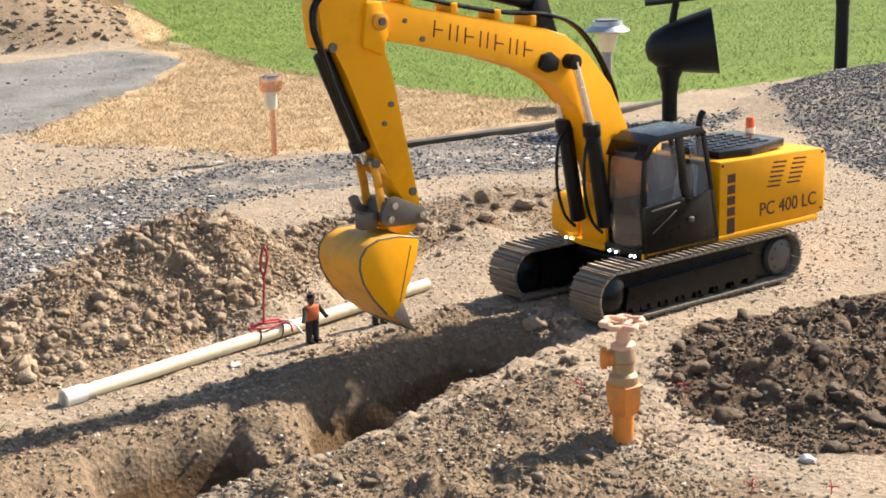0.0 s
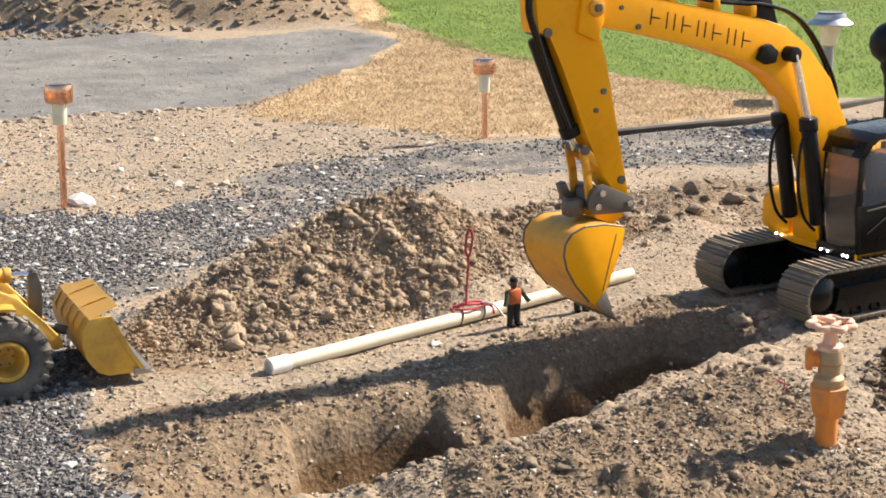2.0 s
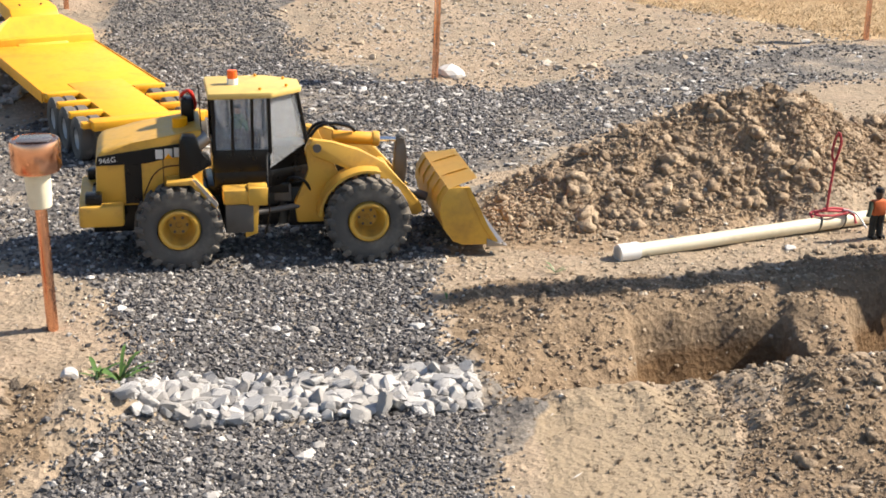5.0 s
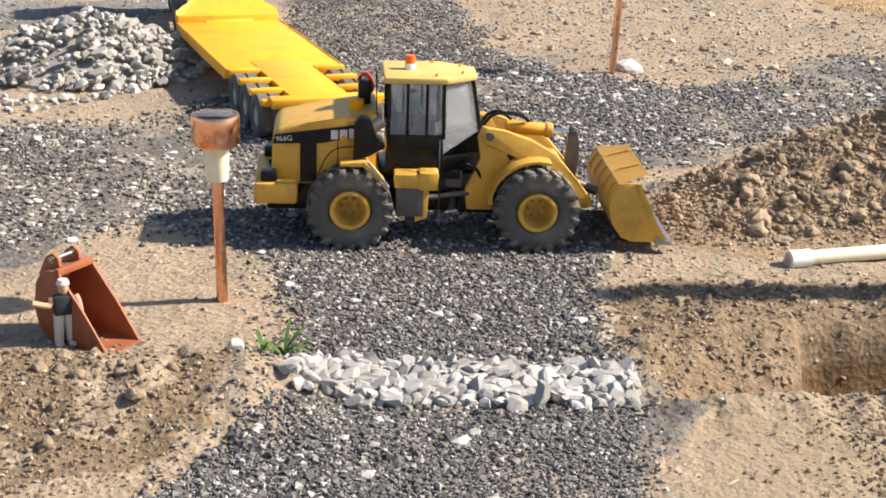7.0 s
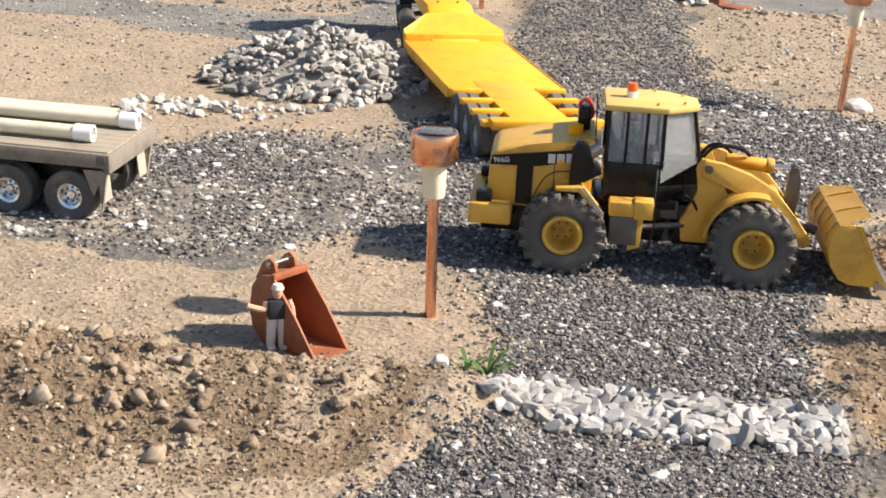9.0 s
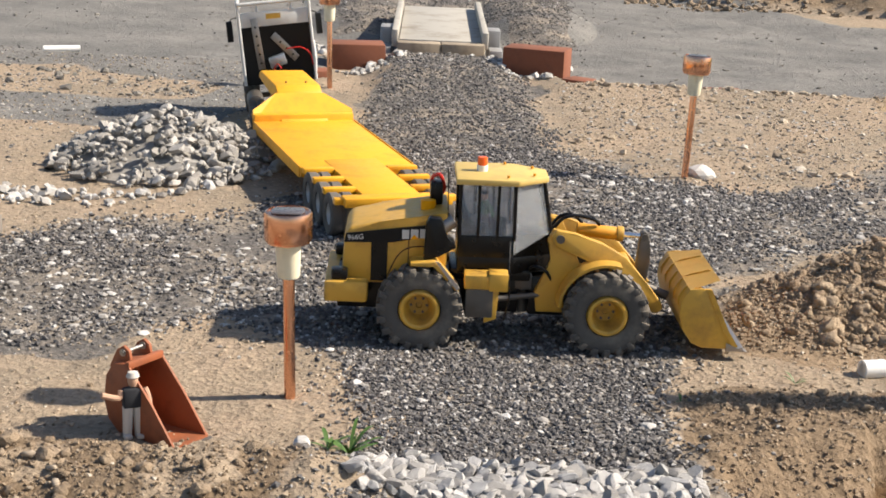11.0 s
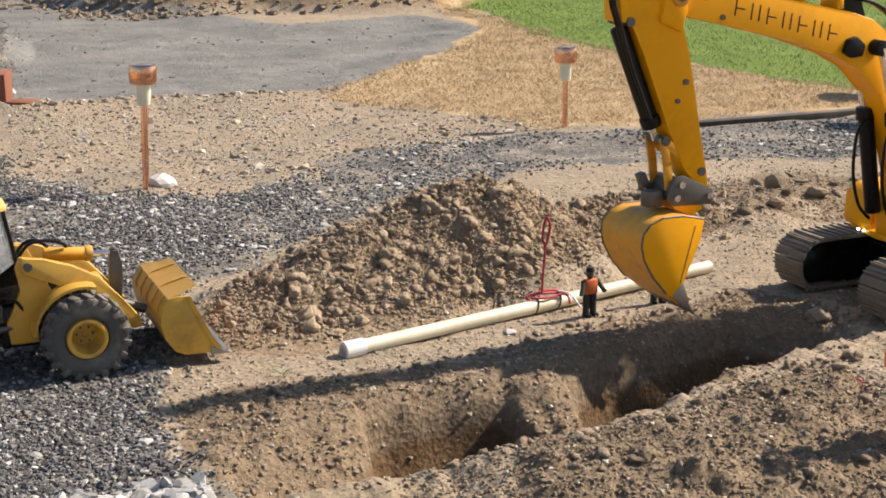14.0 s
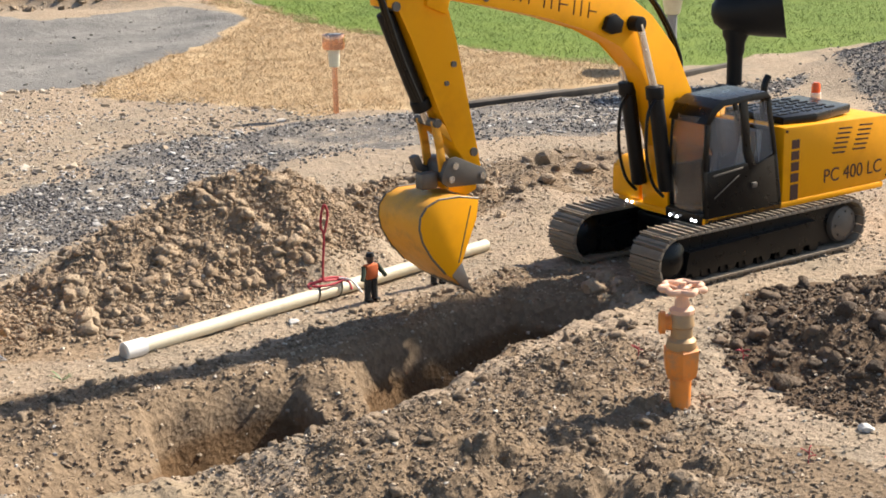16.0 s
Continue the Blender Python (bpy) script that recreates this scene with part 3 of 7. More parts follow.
def ground_material():
    m, nt, b = nodes_of("earth")
    co = obj_coords(nt)
    fine, mid, big = tex_noise(nt, 170, 5, 0.75, co), tex_noise(nt, 28, 5, 0.65, co), tex_noise(nt, 2.6, 5, 0.6, co)
    speck = nt.nodes.new("ShaderNodeTexVoronoi")
    speck.inputs["Scale"].default_value = 95
    link(nt, co, speck.inputs["Vector"])
    grit = ramp(nt, speck.outputs["Color"], [(0.25, (0.5, 0.5, 0.5)), (0.8, (1.0, 1.0, 1.0))])
    tan = mixed(nt, mid, (0.31, 0.235, 0.162), (0.475, 0.372, 0.264))
    tan = mixed(nt, ramp(nt, big, [(0.4, (0, 0, 0)), (0.62, (1, 1, 1))]), tan, (0.30, 0.245, 0.18))
    tan = mixed(nt, ramp(nt, tex_noise(nt, 7.5, 5, 0.7, co), [(0.45, (0, 0, 0)), (0.7, (1, 1, 1))]), tan, (0.4, 0.308, 0.222))
    tan = mixed(nt, 0.45, tan, grit, "MULTIPLY")
    looks = {
        "pale": mixed(nt, mid, (0.27, 0.21, 0.14), (0.335, 0.265, 0.183)),
        "dug": mixed(nt, 0.5, mixed(nt, mid, (0.24, 0.172, 0.108), (0.385, 0.286, 0.19)), grit, "MULTIPLY"),
        "turned": mixed(nt, 0.5, mixed(nt, mid, (0.188, 0.133, 0.084), (0.305, 0.225, 0.148)), grit, "MULTIPLY"),
        # orange-brown subsoil with trench shade put into the colour
        "shaded_subsoil": mixed(nt, 0.5, mixed(nt, mid, (0.11, 0.066, 0.033), (0.21, 0.13, 0.068)), grit, "MULTIPLY"),
        "wet": mixed(nt, 0.5, mixed(nt, mid, (0.1, 0.065, 0.04), (0.19, 0.13, 0.082)), grit, "MULTIPLY"),
        "pond": mixed(nt, 0.35, mixed(nt, ramp(nt, big, [(0.35, (0, 0, 0)), (0.65, (1, 1, 1))]), (0.165, 0.159, 0.15), (0.25, 0.238, 0.218)), grit, "MULTIPLY"),
        "gravel": mixed(nt, 0.6, mixed(nt, ramp(nt, tex_noise(nt, 6.5, 5, 0.7, co), [(0.44, (0, 0, 0)), (0.64, (1, 1, 1))]), mixed(nt, mid, (0.11, 0.102, 0.096), (0.215, 0.196, 0.177)), (0.36, 0.305, 0.24)), grit, "MULTIPLY"),
        "dry": mixed(nt, ramp(nt, tex_noise(nt, 9, 4, 0.7, co), [(0.35, (0, 0, 0)), (0.65, (1, 1, 1))]), (0.35, 0.23, 0.115), (0.52, 0.39, 0.235)),
        "lawn": mixed(nt, ramp(nt, tex_noise(nt, 3, 4, 0.7, co), [(0.3, (0, 0, 0)), (0.7, (1, 1, 1))]), (0.1, 0.158, 0.026), (0.17, 0.228, 0.046)),
    }
    col = tan
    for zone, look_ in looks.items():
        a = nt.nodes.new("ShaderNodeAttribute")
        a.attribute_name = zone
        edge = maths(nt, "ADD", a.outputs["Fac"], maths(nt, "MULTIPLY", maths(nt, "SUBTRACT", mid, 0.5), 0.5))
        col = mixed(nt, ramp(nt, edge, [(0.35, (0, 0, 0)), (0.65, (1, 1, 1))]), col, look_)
    link(nt, col, b.inputs["Base Color"])
    b.inputs["Roughness"].default_value = 0.95
    b.inputs["Specular IOR Level"].default_value = 0.2
    h = maths(nt, "ADD", maths(nt, "MULTIPLY", fine, 0.3), maths(nt, "MULTIPLY", speck.outputs["Distance"], 0.3))
    h = maths(nt, "ADD", h, maths(nt, "MULTIPLY", mid, 0.7))
    relief(nt, b, h, 0.9, 0.011)
    return m


me.materials.append(ground_material())
ground = tagged(new("ground", me), "tan dirt yard with gravel tracks, dug soil and lawn", "ground", kind="structure")


# ---- loose stones, clods and grass ----
def unit_lump(seed, rough=0.25, sharp=False, sub=1):
    rnd = random.Random(seed)
    b = bmesh.new()
    bmesh.ops.create_icosphere(b, subdivisions=sub, radius=1)
    for v in b.verts:
        v.co *= 1 + rnd.uniform(-rough, rough)
    if sharp:
        for _ in range(5):
            n = Vector((rnd.gauss(0, 1), rnd.gauss(0, 1), rnd.gauss(0, 1))).normalized()
            lim = rnd.uniform(0.45, 0.75)
            for v in b.verts:
                k = v.co.dot(n) - lim
                if k > 0:
                    v.co -= n * k
    vs, fs = [v.co[:] for v in b.verts], [[v.index for v in f.verts] for f in b.faces]
    b.free()
    return np.array(vs), np.array(fs)


OCTA = (np.array([(1, 0, 0), (-1, 0, 0), (0, 1, 0), (0, -1, 0), (0, 0, 1), (0, 0, -1)], float), np.array([(0, 2, 4), (2, 1, 4), (1, 3, 4), (3, 0, 4), (2, 0, 5), (1, 2, 5), (3, 1, 5), (0, 3, 5)]))


def strew(name, spots, sizes, material, label, category, shapes, flat=0.75, sink=0.25, seed=0, smooth=False):
    """One object of kind stuff: loose pieces lying on the ground at the spots."""
    rnd = np.random.RandomState(seed)
    n = len(spots)
    z = ground_at(spots[:, 0], spots[:, 1])
    q = rnd.normal(size=(n, 4))
    q /= np.linalg.norm(q, axis=1, keepdims=True)
    w, x, y, zz = q.T
    rot = np.stack([np.stack([1 - 2 * (y * y + zz * zz), 2 * (x * y - zz * w), 2 * (x * zz + y * w)], -1), np.stack([2 * (x * y + zz * w), 1 - 2 * (x * x + zz * zz), 2 * (y * zz - x * w)], -1),
                    np.stack([2 * (x * zz - y * w), 2 * (y * zz + x * w), 1 - 2 * (x * x + y * y)], -1)], -2)
    verts, faces, base = [], [], 0
    kind = rnd.randint(len(shapes), size=n)
    for k, (sv, sf) in enumerate(shapes):
        pick = np.flatnonzero(kind == k)
        if not len(pick):
            continue
        stretch = rnd.uniform(0.65, 1.25, (len(pick), 1, 3))
        jitter = 1 + rnd.uniform(-0.18, 0.18, (len(pick), len(sv), 1))
        v = np.einsum("nij,nkj->nki", rot[pick], sv[None] * stretch * jitter) * sizes[pick][:, None, None] * 0.5
        v[:, :, 2] *= flat
        v += np.stack([spots[pick, 0], spots[pick, 1], z[pick] + sizes[pick] * 0.5 * flat * (1 - 2 * sink)], -1)[:, None]
        verts.append(v.reshape(-1, 3))
        faces.append((sf[None] + base + np.arange(len(pick))[:, None, None] * len(sv)).reshape(-1, 3))
        base += v.shape[0] * v.shape[1]
    verts, faces = np.concatenate(verts), np.concatenate(faces)
    m = bpy.data.meshes.new(name)
    m.vertices.add(len(verts))
    m.vertices.foreach_set("co", verts.astype(np.float32).ravel())
    m.loops.add(faces.size)
    m.loops.foreach_set("vertex_index", faces.astype(np.int32).ravel())
    m.polygons.add(len(faces))
    m.polygons.foreach_set("loop_start", np.arange(0, faces.size, 3, dtype=np.int32))
    m.polygons.foreach_set("use_smooth", np.full(len(faces), smooth))
    m.update()
    m.validate()
    m.materials.append(material)
    return tagged(new(name, m), label, category, kind="stuff")


def spots_in(poly, n, seed, fray=0.05, patch=0.0, size=0.3):
    """n spots in an outline, thinned in patches."""
    rnd = np.random.RandomState(seed)
    lo, hi = np.min(poly, 0), np.max(poly, 0)
    out = np.zeros((0, 2))
    while len(out) < n:
        p = lo + rnd.rand(n * 2, 2) * (hi - lo)
        keep = inside(p[:, 0], p[:, 1], poly, fray, 0.25)
        if patch:
            keep &= fbm(p[:, 0], p[:, 1], size, 5) + 0.35 * (rnd.rand(len(p)) - 0.5) > patch
        out = np.concatenate([out, p[keep]])
    return out[:n]


def sized(n, small, large, seed, power=2.2):
    return small + (large - small) * np.random.RandomState(seed).rand(n) ** power


def crumb(seed):
    """An angular lump of soil with knobs of its own."""
    vs, fs = unit_lump(seed, 0.3, False, 1)
    rnd = np.random.RandomState(seed)
    for _ in range(3):
        n = rnd.normal(size=3)
        n /= np.linalg.norm(n)
        k = vs @ n
        lim = rnd.uniform(0.45, 0.8)
        vs = vs - np.outer(np.maximum(0, k - lim) * 0.85, n)
    return vs * (1 + rnd.uniform(-0.07, 0.07, (len(vs), 1))), fs


LUMPS = [crumb(s) for s in range(14)]


def knob(seed, sub=2):
    """A crumbly clod: a few dull breaks, dents and crumbs sticking to it."""
    vs, fs = unit_lump(seed, 0.03, False, sub)
    r = np.random.RandomState(seed)
    for _ in range(4):
        n = r.normal(size=3)
        n /= np.linalg.norm(n)
        vs = vs - np.outer(np.maximum(0, vs @ n - r.uniform(0.5, 0.85)) * 0.7, n)
    out = []
    for v in vs:
        p = Vector(v)
        k = 1 + 0.5 * noise.noise(p * 1.4 + Vector((seed * 3.1, 0, 0))) + 0.4 * abs(noise.noise(p * 2.6 + Vector((0, seed * 1.7, 0)))) - 0.5 * abs(noise.noise(p * 5.0 + Vector((0, 0, seed)))) + 0.2 * noise.noise(p * 9.0)
        out.append(v * k)
    return np.array(out) * r.uniform(0.75, 1.25, 3), fs


KNOBS = [knob(300 + s) for s in range(12)]
SHARP = [unit_lump(40 + s, 0.12, True) for s in range(6)]
M_CHIP = island_material("dark_stone", [(0.0, (0.075, 0.071, 0.071)), (0.45, (0.135, 0.127, 0.125)), (0.75, (0.2, 0.186, 0.175)), (0.92, (0.32, 0.295, 0.27)), (1.0, (0.55, 0.53, 0.51))])
M_WHITECHIP = island_material("pale_stone", [(0.0, (0.32, 0.3, 0.275)), (0.6, (0.5, 0.475, 0.44)), (1.0, (0.68, 0.66, 0.63))])
M_PEBBLE = island_material("tan_pebble", [(0.0, (0.3, 0.235, 0.165)), (0.5, (0.44, 0.35, 0.25)), (0.85, (0.56, 0.46, 0.34)), (1.0, (0.7, 0.64, 0.55))])
M_BANKSTONE = island_material("tan_stone", [(0.0, (0.24, 0.18, 0.125)), (0.6, (0.34, 0.265, 0.19)), (1.0, (0.44, 0.37, 0.29))])
M_CLOD = island_material("soil_clod", [(0.0, (0.28, 0.2, 0.128)), (0.6, (0.37, 0.272, 0.178)), (1.0, (0.45, 0.343, 0.232))], grain=130, bump=1.0, deep=0.006)
M_DRYCLOD = island_material("dry_clod", [(0.0, (0.22, 0.16, 0.103)), (1.0, (0.345, 0.26, 0.175))], grain=130, bump=1.0, deep=0.006)
M_GREYCRUMB = island_material("grey_crumb", [(0.0, (0.18, 0.165, 0.145)), (0.7, (0.24, 0.22, 0.19)), (1.0, (0.34, 0.31, 0.27))])
M_WETCLOD = island_material("damp_clod", [(0.0, (0.075, 0.05, 0.032)), (0.6, (0.13, 0.09, 0.057)), (1.0, (0.22, 0.15, 0.095))], grain=130, bump=1.0, deep=0.006)

NEAR_GRAVEL = [(-1.9, 1.4), (-1.9, 3.6), (-0.6, 4.3), (0.3, 4.6), (0.9, 4.5), (0.9, 3.4), (0.45, 2.6), (0.35, 1.4)]


def strayed(sets, far=0.035):
    """Joins sets of spots and scatters them a little past their outline."""
    p = np.concatenate(sets)
    r = np.random.RandomState(len(p))
    return p + r.normal(size=p.shape) * far * r.rand(len(p), 1) ** 2 * 2


def only(p, poly):
    return p[inside(p[:, 0], p[:, 1], poly)]


chips = strayed([only(spots_in(NEAR_GRAVEL, 84000, 1, patch=0.42, size=0.28), GRAVEL), only(spots_in([(0.3, 3.2), (0.3, 4.6), (3.9, 4.8), (3.9, 3.8)], 18000, 2, patch=0.42, size=0.3), GRAVEL), spots_in([(-0.5, 4.3), (0.2, 4.4), (0.05, 6.1), (-0.42, 6.1)], 9000, 3),
                        only(spots_in([(3.2, 3.0), (3.2, 4.7), (4.5, 5.05), (5.3, 5.0), (5.3, 3.0)], 36000, 4), GRAVEL_EAST), spots_in(BACK_LEFT, 7000, 40, 0.1), spots_in(BACK_RIGHT, 2500, 50, 0.1)])
strew("gravel", chips, sized(len(chips), 0.005, 0.016, 5), M_CHIP, "dark grey crushed gravel strewn over the tracks", "gravel", [OCTA, OCTA, OCTA], 0.7, 0.2, 6)
fine_chips = strayed([only(spots_in([(-0.5, 1.2), (-0.3, 1.9), (0.34, 2.0), (0.3, 1.2)], 26000, 110), GRAVEL), only(spots_in([(-0.25, 2.05), (-0.3, 2.6), (0.25, 2.6), (0.3, 2.1)], 9000, 111), GRAVEL)], 0.02)
strew("fine_gravel", fine_chips, sized(len(fine_chips), 0.004, 0.0095, 112, 1.6), M_CHIP, "fine dark gravel packed round the white stones", "gravel", [OCTA, OCTA], 0.75, 0.2, 113)
pale = strayed([only(spots_in(NEAR_GRAVEL, 1500, 7, patch=0.42), GRAVEL), only(spots_in([(-1.9, 2.4), (-1.9, 3.6), (-0.6, 4.3), (0.9, 4.5), (0.9, 3.6), (-0.4, 2.5)], 1700, 51), GRAVEL), only(spots_in([(0.3, 3.2), (0.3, 4.6), (3.9, 4.8), (3.9, 3.8)], 1900, 8, patch=0.42), GRAVEL), spots_in(GRAVEL_EAST, 500, 9), spots_in([(-0.74, 6.15), (-0.74, 6.6), (-0.5, 6.6), (-0.5, 6.2)], 110, 52), spots_in([(0.0, 6.12), (0.0, 6.7), (0.2, 6.6), (0.22, 6.12)], 140, 53), spots_in([(-0.5, 5.9), (-0.5, 6.1), (0.05, 6.12), (0.05, 5.95)], 70, 54)])
specks = strayed([only(spots_in(NEAR_GRAVEL, 9000, 55, patch=0.45), GRAVEL), only(spots_in([(0.3, 3.2), (0.3, 4.6), (3.9, 4.8), (3.9, 3.8)], 4000, 56), GRAVEL)], 0.06)
strew("pale_chips", pale, sized(len(pale), 0.008, 0.032, 10, 3), M_WHITECHIP, "pale limestone chips lying among the dark gravel", "stones", SHARP, 0.42, 0.25, 11)
strew("pale_grit", specks, sized(len(specks), 0.004, 0.012, 57, 1.6), M_WHITECHIP, "small pale chips mixed into the gravel", "stones", [OCTA, OCTA], 0.7, 0.2, 58)
DIRT_NEAR = [(-1.9, 1.3), (-1.9, 2.6), (0.3, 2.9), (0.5, 2.7), (2.9, 3.6), (2.9, 1.3)]
grit = np.concatenate([spots_in(DIRT_NEAR, 18000, 12, patch=0.42, size=0.2), spots_in([(0.3, 2.6), (0.3, 3.5), (2.9, 4.2), (3.6, 3.2), (2.5, 2.4)], 11000, 13, patch=0.35),
                       spots_in([(0.2, 4.2), (0.2, 5.7), (1.6, 5.7), (2.2, 4.7), (0.8, 4.2)], 7000, 14, patch=0.4), spots_in([(-2.6, 3.3), (-2.6, 6.0), (-0.6, 5.8), (-0.5, 4.0), (-1.0, 3.3)], 6000, 15, patch=0.42)])
off = ~inside(grit[:, 0], grit[:, 1], GRAVEL, 0.06, 0.25) & ~inside(grit[:, 0], grit[:, 1], PALE)
grit = grit[off]
strew("grit", grit, sized(len(grit), 0.003, 0.012, 16, 3.0), M_PEBBLE, "small tan pebbles and grit over the dirt", "pebbles", [OCTA, OCTA], 0.75, 0.3, 17)


def thick(poly, n, seed, least):
    """Spots on raised soil only."""
    p = spots_in(poly, n, seed)
    return p[ground_at(p[:, 0], p[:, 1]) > least]


clods = thick(HEAP, 1900, 18, 0.012)
near_ = thick([(0.62, 1.6), (0.75, 2.0), (1.1, 2.13), (1.45, 2.2), (1.52, 2.0), (1.4, 1.6)], 260, 19, -0.01)
strew("dry_clods", near_, sized(len(near_), 0.008, 0.03, 64, 3.2), M_DRYCLOD, "dry tan clods on the spoil beside the trench", "soil", KNOBS, 0.7, 0.46, 65, True)
strew("soil_clods", clods, sized(len(clods), 0.009, 0.036, 20, 2.8), M_CLOD, "crumbly brown clods on the dug soil", "soil", KNOBS, 0.8, 0.46, 21, True)
crumbs = np.concatenate([thick(HEAP, 34000, 41, 0.01), spots_in(DUG, 5000, 43)])
crumbs = crumbs + np.random.RandomState(60).normal(size=crumbs.shape) * 0.025
dry_crumbs = strayed([spots_in(SCUFFED, 3500, 73, 0.1), spots_in([(0.55, 1.45), (0.62, 2.03), (1.1, 2.15), (1.48, 2.28), (1.5, 1.95), (1.4, 1.45)], 13000, 42), spots_in(SPOIL, 14000, 59)], 0.09)
strew("dry_crumbs", dry_crumbs, sized(len(dry_crumbs), 0.003, 0.011, 62, 2.6), M_DRYCLOD, "fine crumbs of dry tan soil", "soil", [OCTA, OCTA], 0.85, 0.34, 63)
e_ = 0.006
steep = np.hypot(ground_at(crumbs[:, 0] + e_, crumbs[:, 1]) - ground_at(crumbs[:, 0] - e_, crumbs[:, 1]), ground_at(crumbs[:, 0], crumbs[:, 1] + e_) - ground_at(crumbs[:, 0], crumbs[:, 1] - e_)) / (2 * e_)
crumbs = crumbs[steep < 1.3]
strew("soil_crumbs", crumbs, sized(len(crumbs), 0.004, 0.013, 45, 2.6), M_CLOD, "fine crumbs of brown soil", "soil", [OCTA, OCTA], 0.85, 0.3, 46)
rims = np.concatenate([spots_in([(0.36, 2.38), (0.76, 2.46), (1.3, 2.64), (1.62, 2.72), (1.68, 2.78), (1.3, 2.72), (0.76, 2.54), (0.36, 2.45)], 120, 22), spots_in([(-1.9, 1.75), (-1.9, 2.1), (-0.9, 2.08), (-0.3, 2.06), (-0.25, 1.85), (-0.6, 1.75)], 600, 23, patch=0.4, size=0.3),
                       spots_in([(0.5, 2.0), (0.9, 2.1), (1.3, 2.22), (1.6, 2.38), (1.62, 2.3), (1.3, 2.14), (0.9, 2.02)], 130, 47)])
strew("rim_clods", rims, sized(len(rims), 0.006, 0.026, 24, 3.2), M_DRYCLOD, "brown clods and pebbles along the trench and spoil bank", "soil", KNOBS, 0.8, 0.42, 25, True)
bank_ = spots_in([(-0.98, 1.72), (-0.95, 2.06), (-0.72, 2.05), (-0.6, 1.92), (-0.56, 1.76), (-0.7, 1.7)], 70, 101)
strew("bank_stones", bank_, sized(len(bank_), 0.01, 0.03, 102, 1.8), M_BANKSTONE, "rounded tan stones on the spoil bank", "stones", KNOBS, 0.85, 0.3, 103, True)
wet_ = spots_in(WET, 520, 26, 0.08)
strew("damp_clods", wet_, sized(len(wet_), 0.01, 0.045, 27, 3.0), M_WETCLOD, "dark damp clods heaped beside the valve", "soil", KNOBS, 0.85, 0.42, 28, True)
damp_ = spots_in(WET, 16000, 44, 0.1)
strew("damp_crumbs", damp_, sized(len(damp_), 0.004, 0.014, 48, 2.0), M_WETCLOD, "fine crumbs of dark damp soil", "soil", [OCTA, OCTA], 0.85, 0.3, 49)
far_ = np.concatenate([spots_in([(0.7, 9.2), (1.6, 8.9), (2.9, 8.75), (3.3, 11.5), (0.8, 11.8)], 2600, 29), spots_in([(-2.5, 8.8), (-0.6, 9.0), (-0.6, 10), (-2.5, 10)], 500, 30), spots_in([(0.2, 10.2), (1.2, 9.0), (1.4, 9.2), (1.2, 11.0), (0.2, 11.6)], 500, 31)])
strew("far_clods", far_, sized(len(far_), 0.018, 0.075, 31, 3.2), M_DRYCLOD, "rough brown clods on the mound behind the pond", "soil", LUMPS, 0.7, 0.4, 32)


back_ = strayed([spots_in([(1.36, 3.16), (1.42, 3.45), (1.8, 3.52), (1.86, 3.32), (1.55, 3.2)], 150, 74), spots_in(SCUFFED, 60, 75)])
strew("dark_clods", back_, sized(len(back_), 0.012, 0.045, 76, 2.4), M_DRYCLOD, "dark clods behind the soil heap", "soil", KNOBS, 0.85, 0.4, 77, True)
TWIG = (OCTA[0] * np.array([2.4, 0.14, 0.14]), OCTA[1])
twigs = spots_in([(-1.9, 1.6), (-1.9, 3.2), (0.4, 3.4), (1.9, 3.7), (2.6, 1.9), (0.9, 1.5)], 170, 78)
strew("straw_bits", twigs, sized(len(twigs), 0.006, 0.02, 79, 1.5), M_WHITECHIP, "short pale straw bits lying on the dirt", "straw", [TWIG], 0.3, 0.0, 80)
edge_ = strayed([spots_in([(0.24, 5.62), (0.62, 5.68), (1.07, 5.73), (1.42, 5.66), (1.46, 5.74), (1.07, 5.83), (0.62, 5.79), (0.24, 5.74)], 420, 81, 0.04), spots_in([(0.2, 4.4), (0.2, 5.7), (1.5, 5.7), (2.0, 4.8), (0.9, 4.35)], 420, 82, patch=0.45)], 0.05)
strew("bank_clods", edge_, sized(len(edge_), 0.006, 0.04, 83, 3.2), M_PEBBLE, "dry tan clods along the edge of the dry pond", "soil", LUMPS, 0.7, 0.4, 84)
flecks = strayed([spots_in([(0.2, 4.3), (0.2, 5.7), (1.5, 5.7), (2.0, 4.8), (0.9, 4.3)], 700, 85, patch=0.42), spots_in([(-1.9, 4.3), (-1.9, 5.6), (-0.9, 5.6), (-0.6, 4.5)], 300, 88)])
dark_flecks = strayed([spots_in([(0.2, 4.3), (0.2, 5.7), (1.5, 5.7), (2.0, 4.8), (0.9, 4.3)], 1300, 89), spots_in([(-2.2, 3.5), (-2.2, 6.0), (-0.8, 6.0), (-0.6, 4.3)], 1300, 90), spots_in(POND, 600, 91)])
strew("dark_flecks", dark_flecks, sized(len(dark_flecks), 0.006, 0.018, 92, 2.5), M_CHIP, "dark chips strewn thinly over the dirt", "stones", [OCTA, OCTA], 0.6, 0.3, 93)
strew("pale_flecks", flecks, sized(len(flecks), 0.006, 0.02, 86, 2.5), M_WHITECHIP, "pale chips scattered over the tan dirt", "stones", SHARP, 0.5, 0.3, 87)
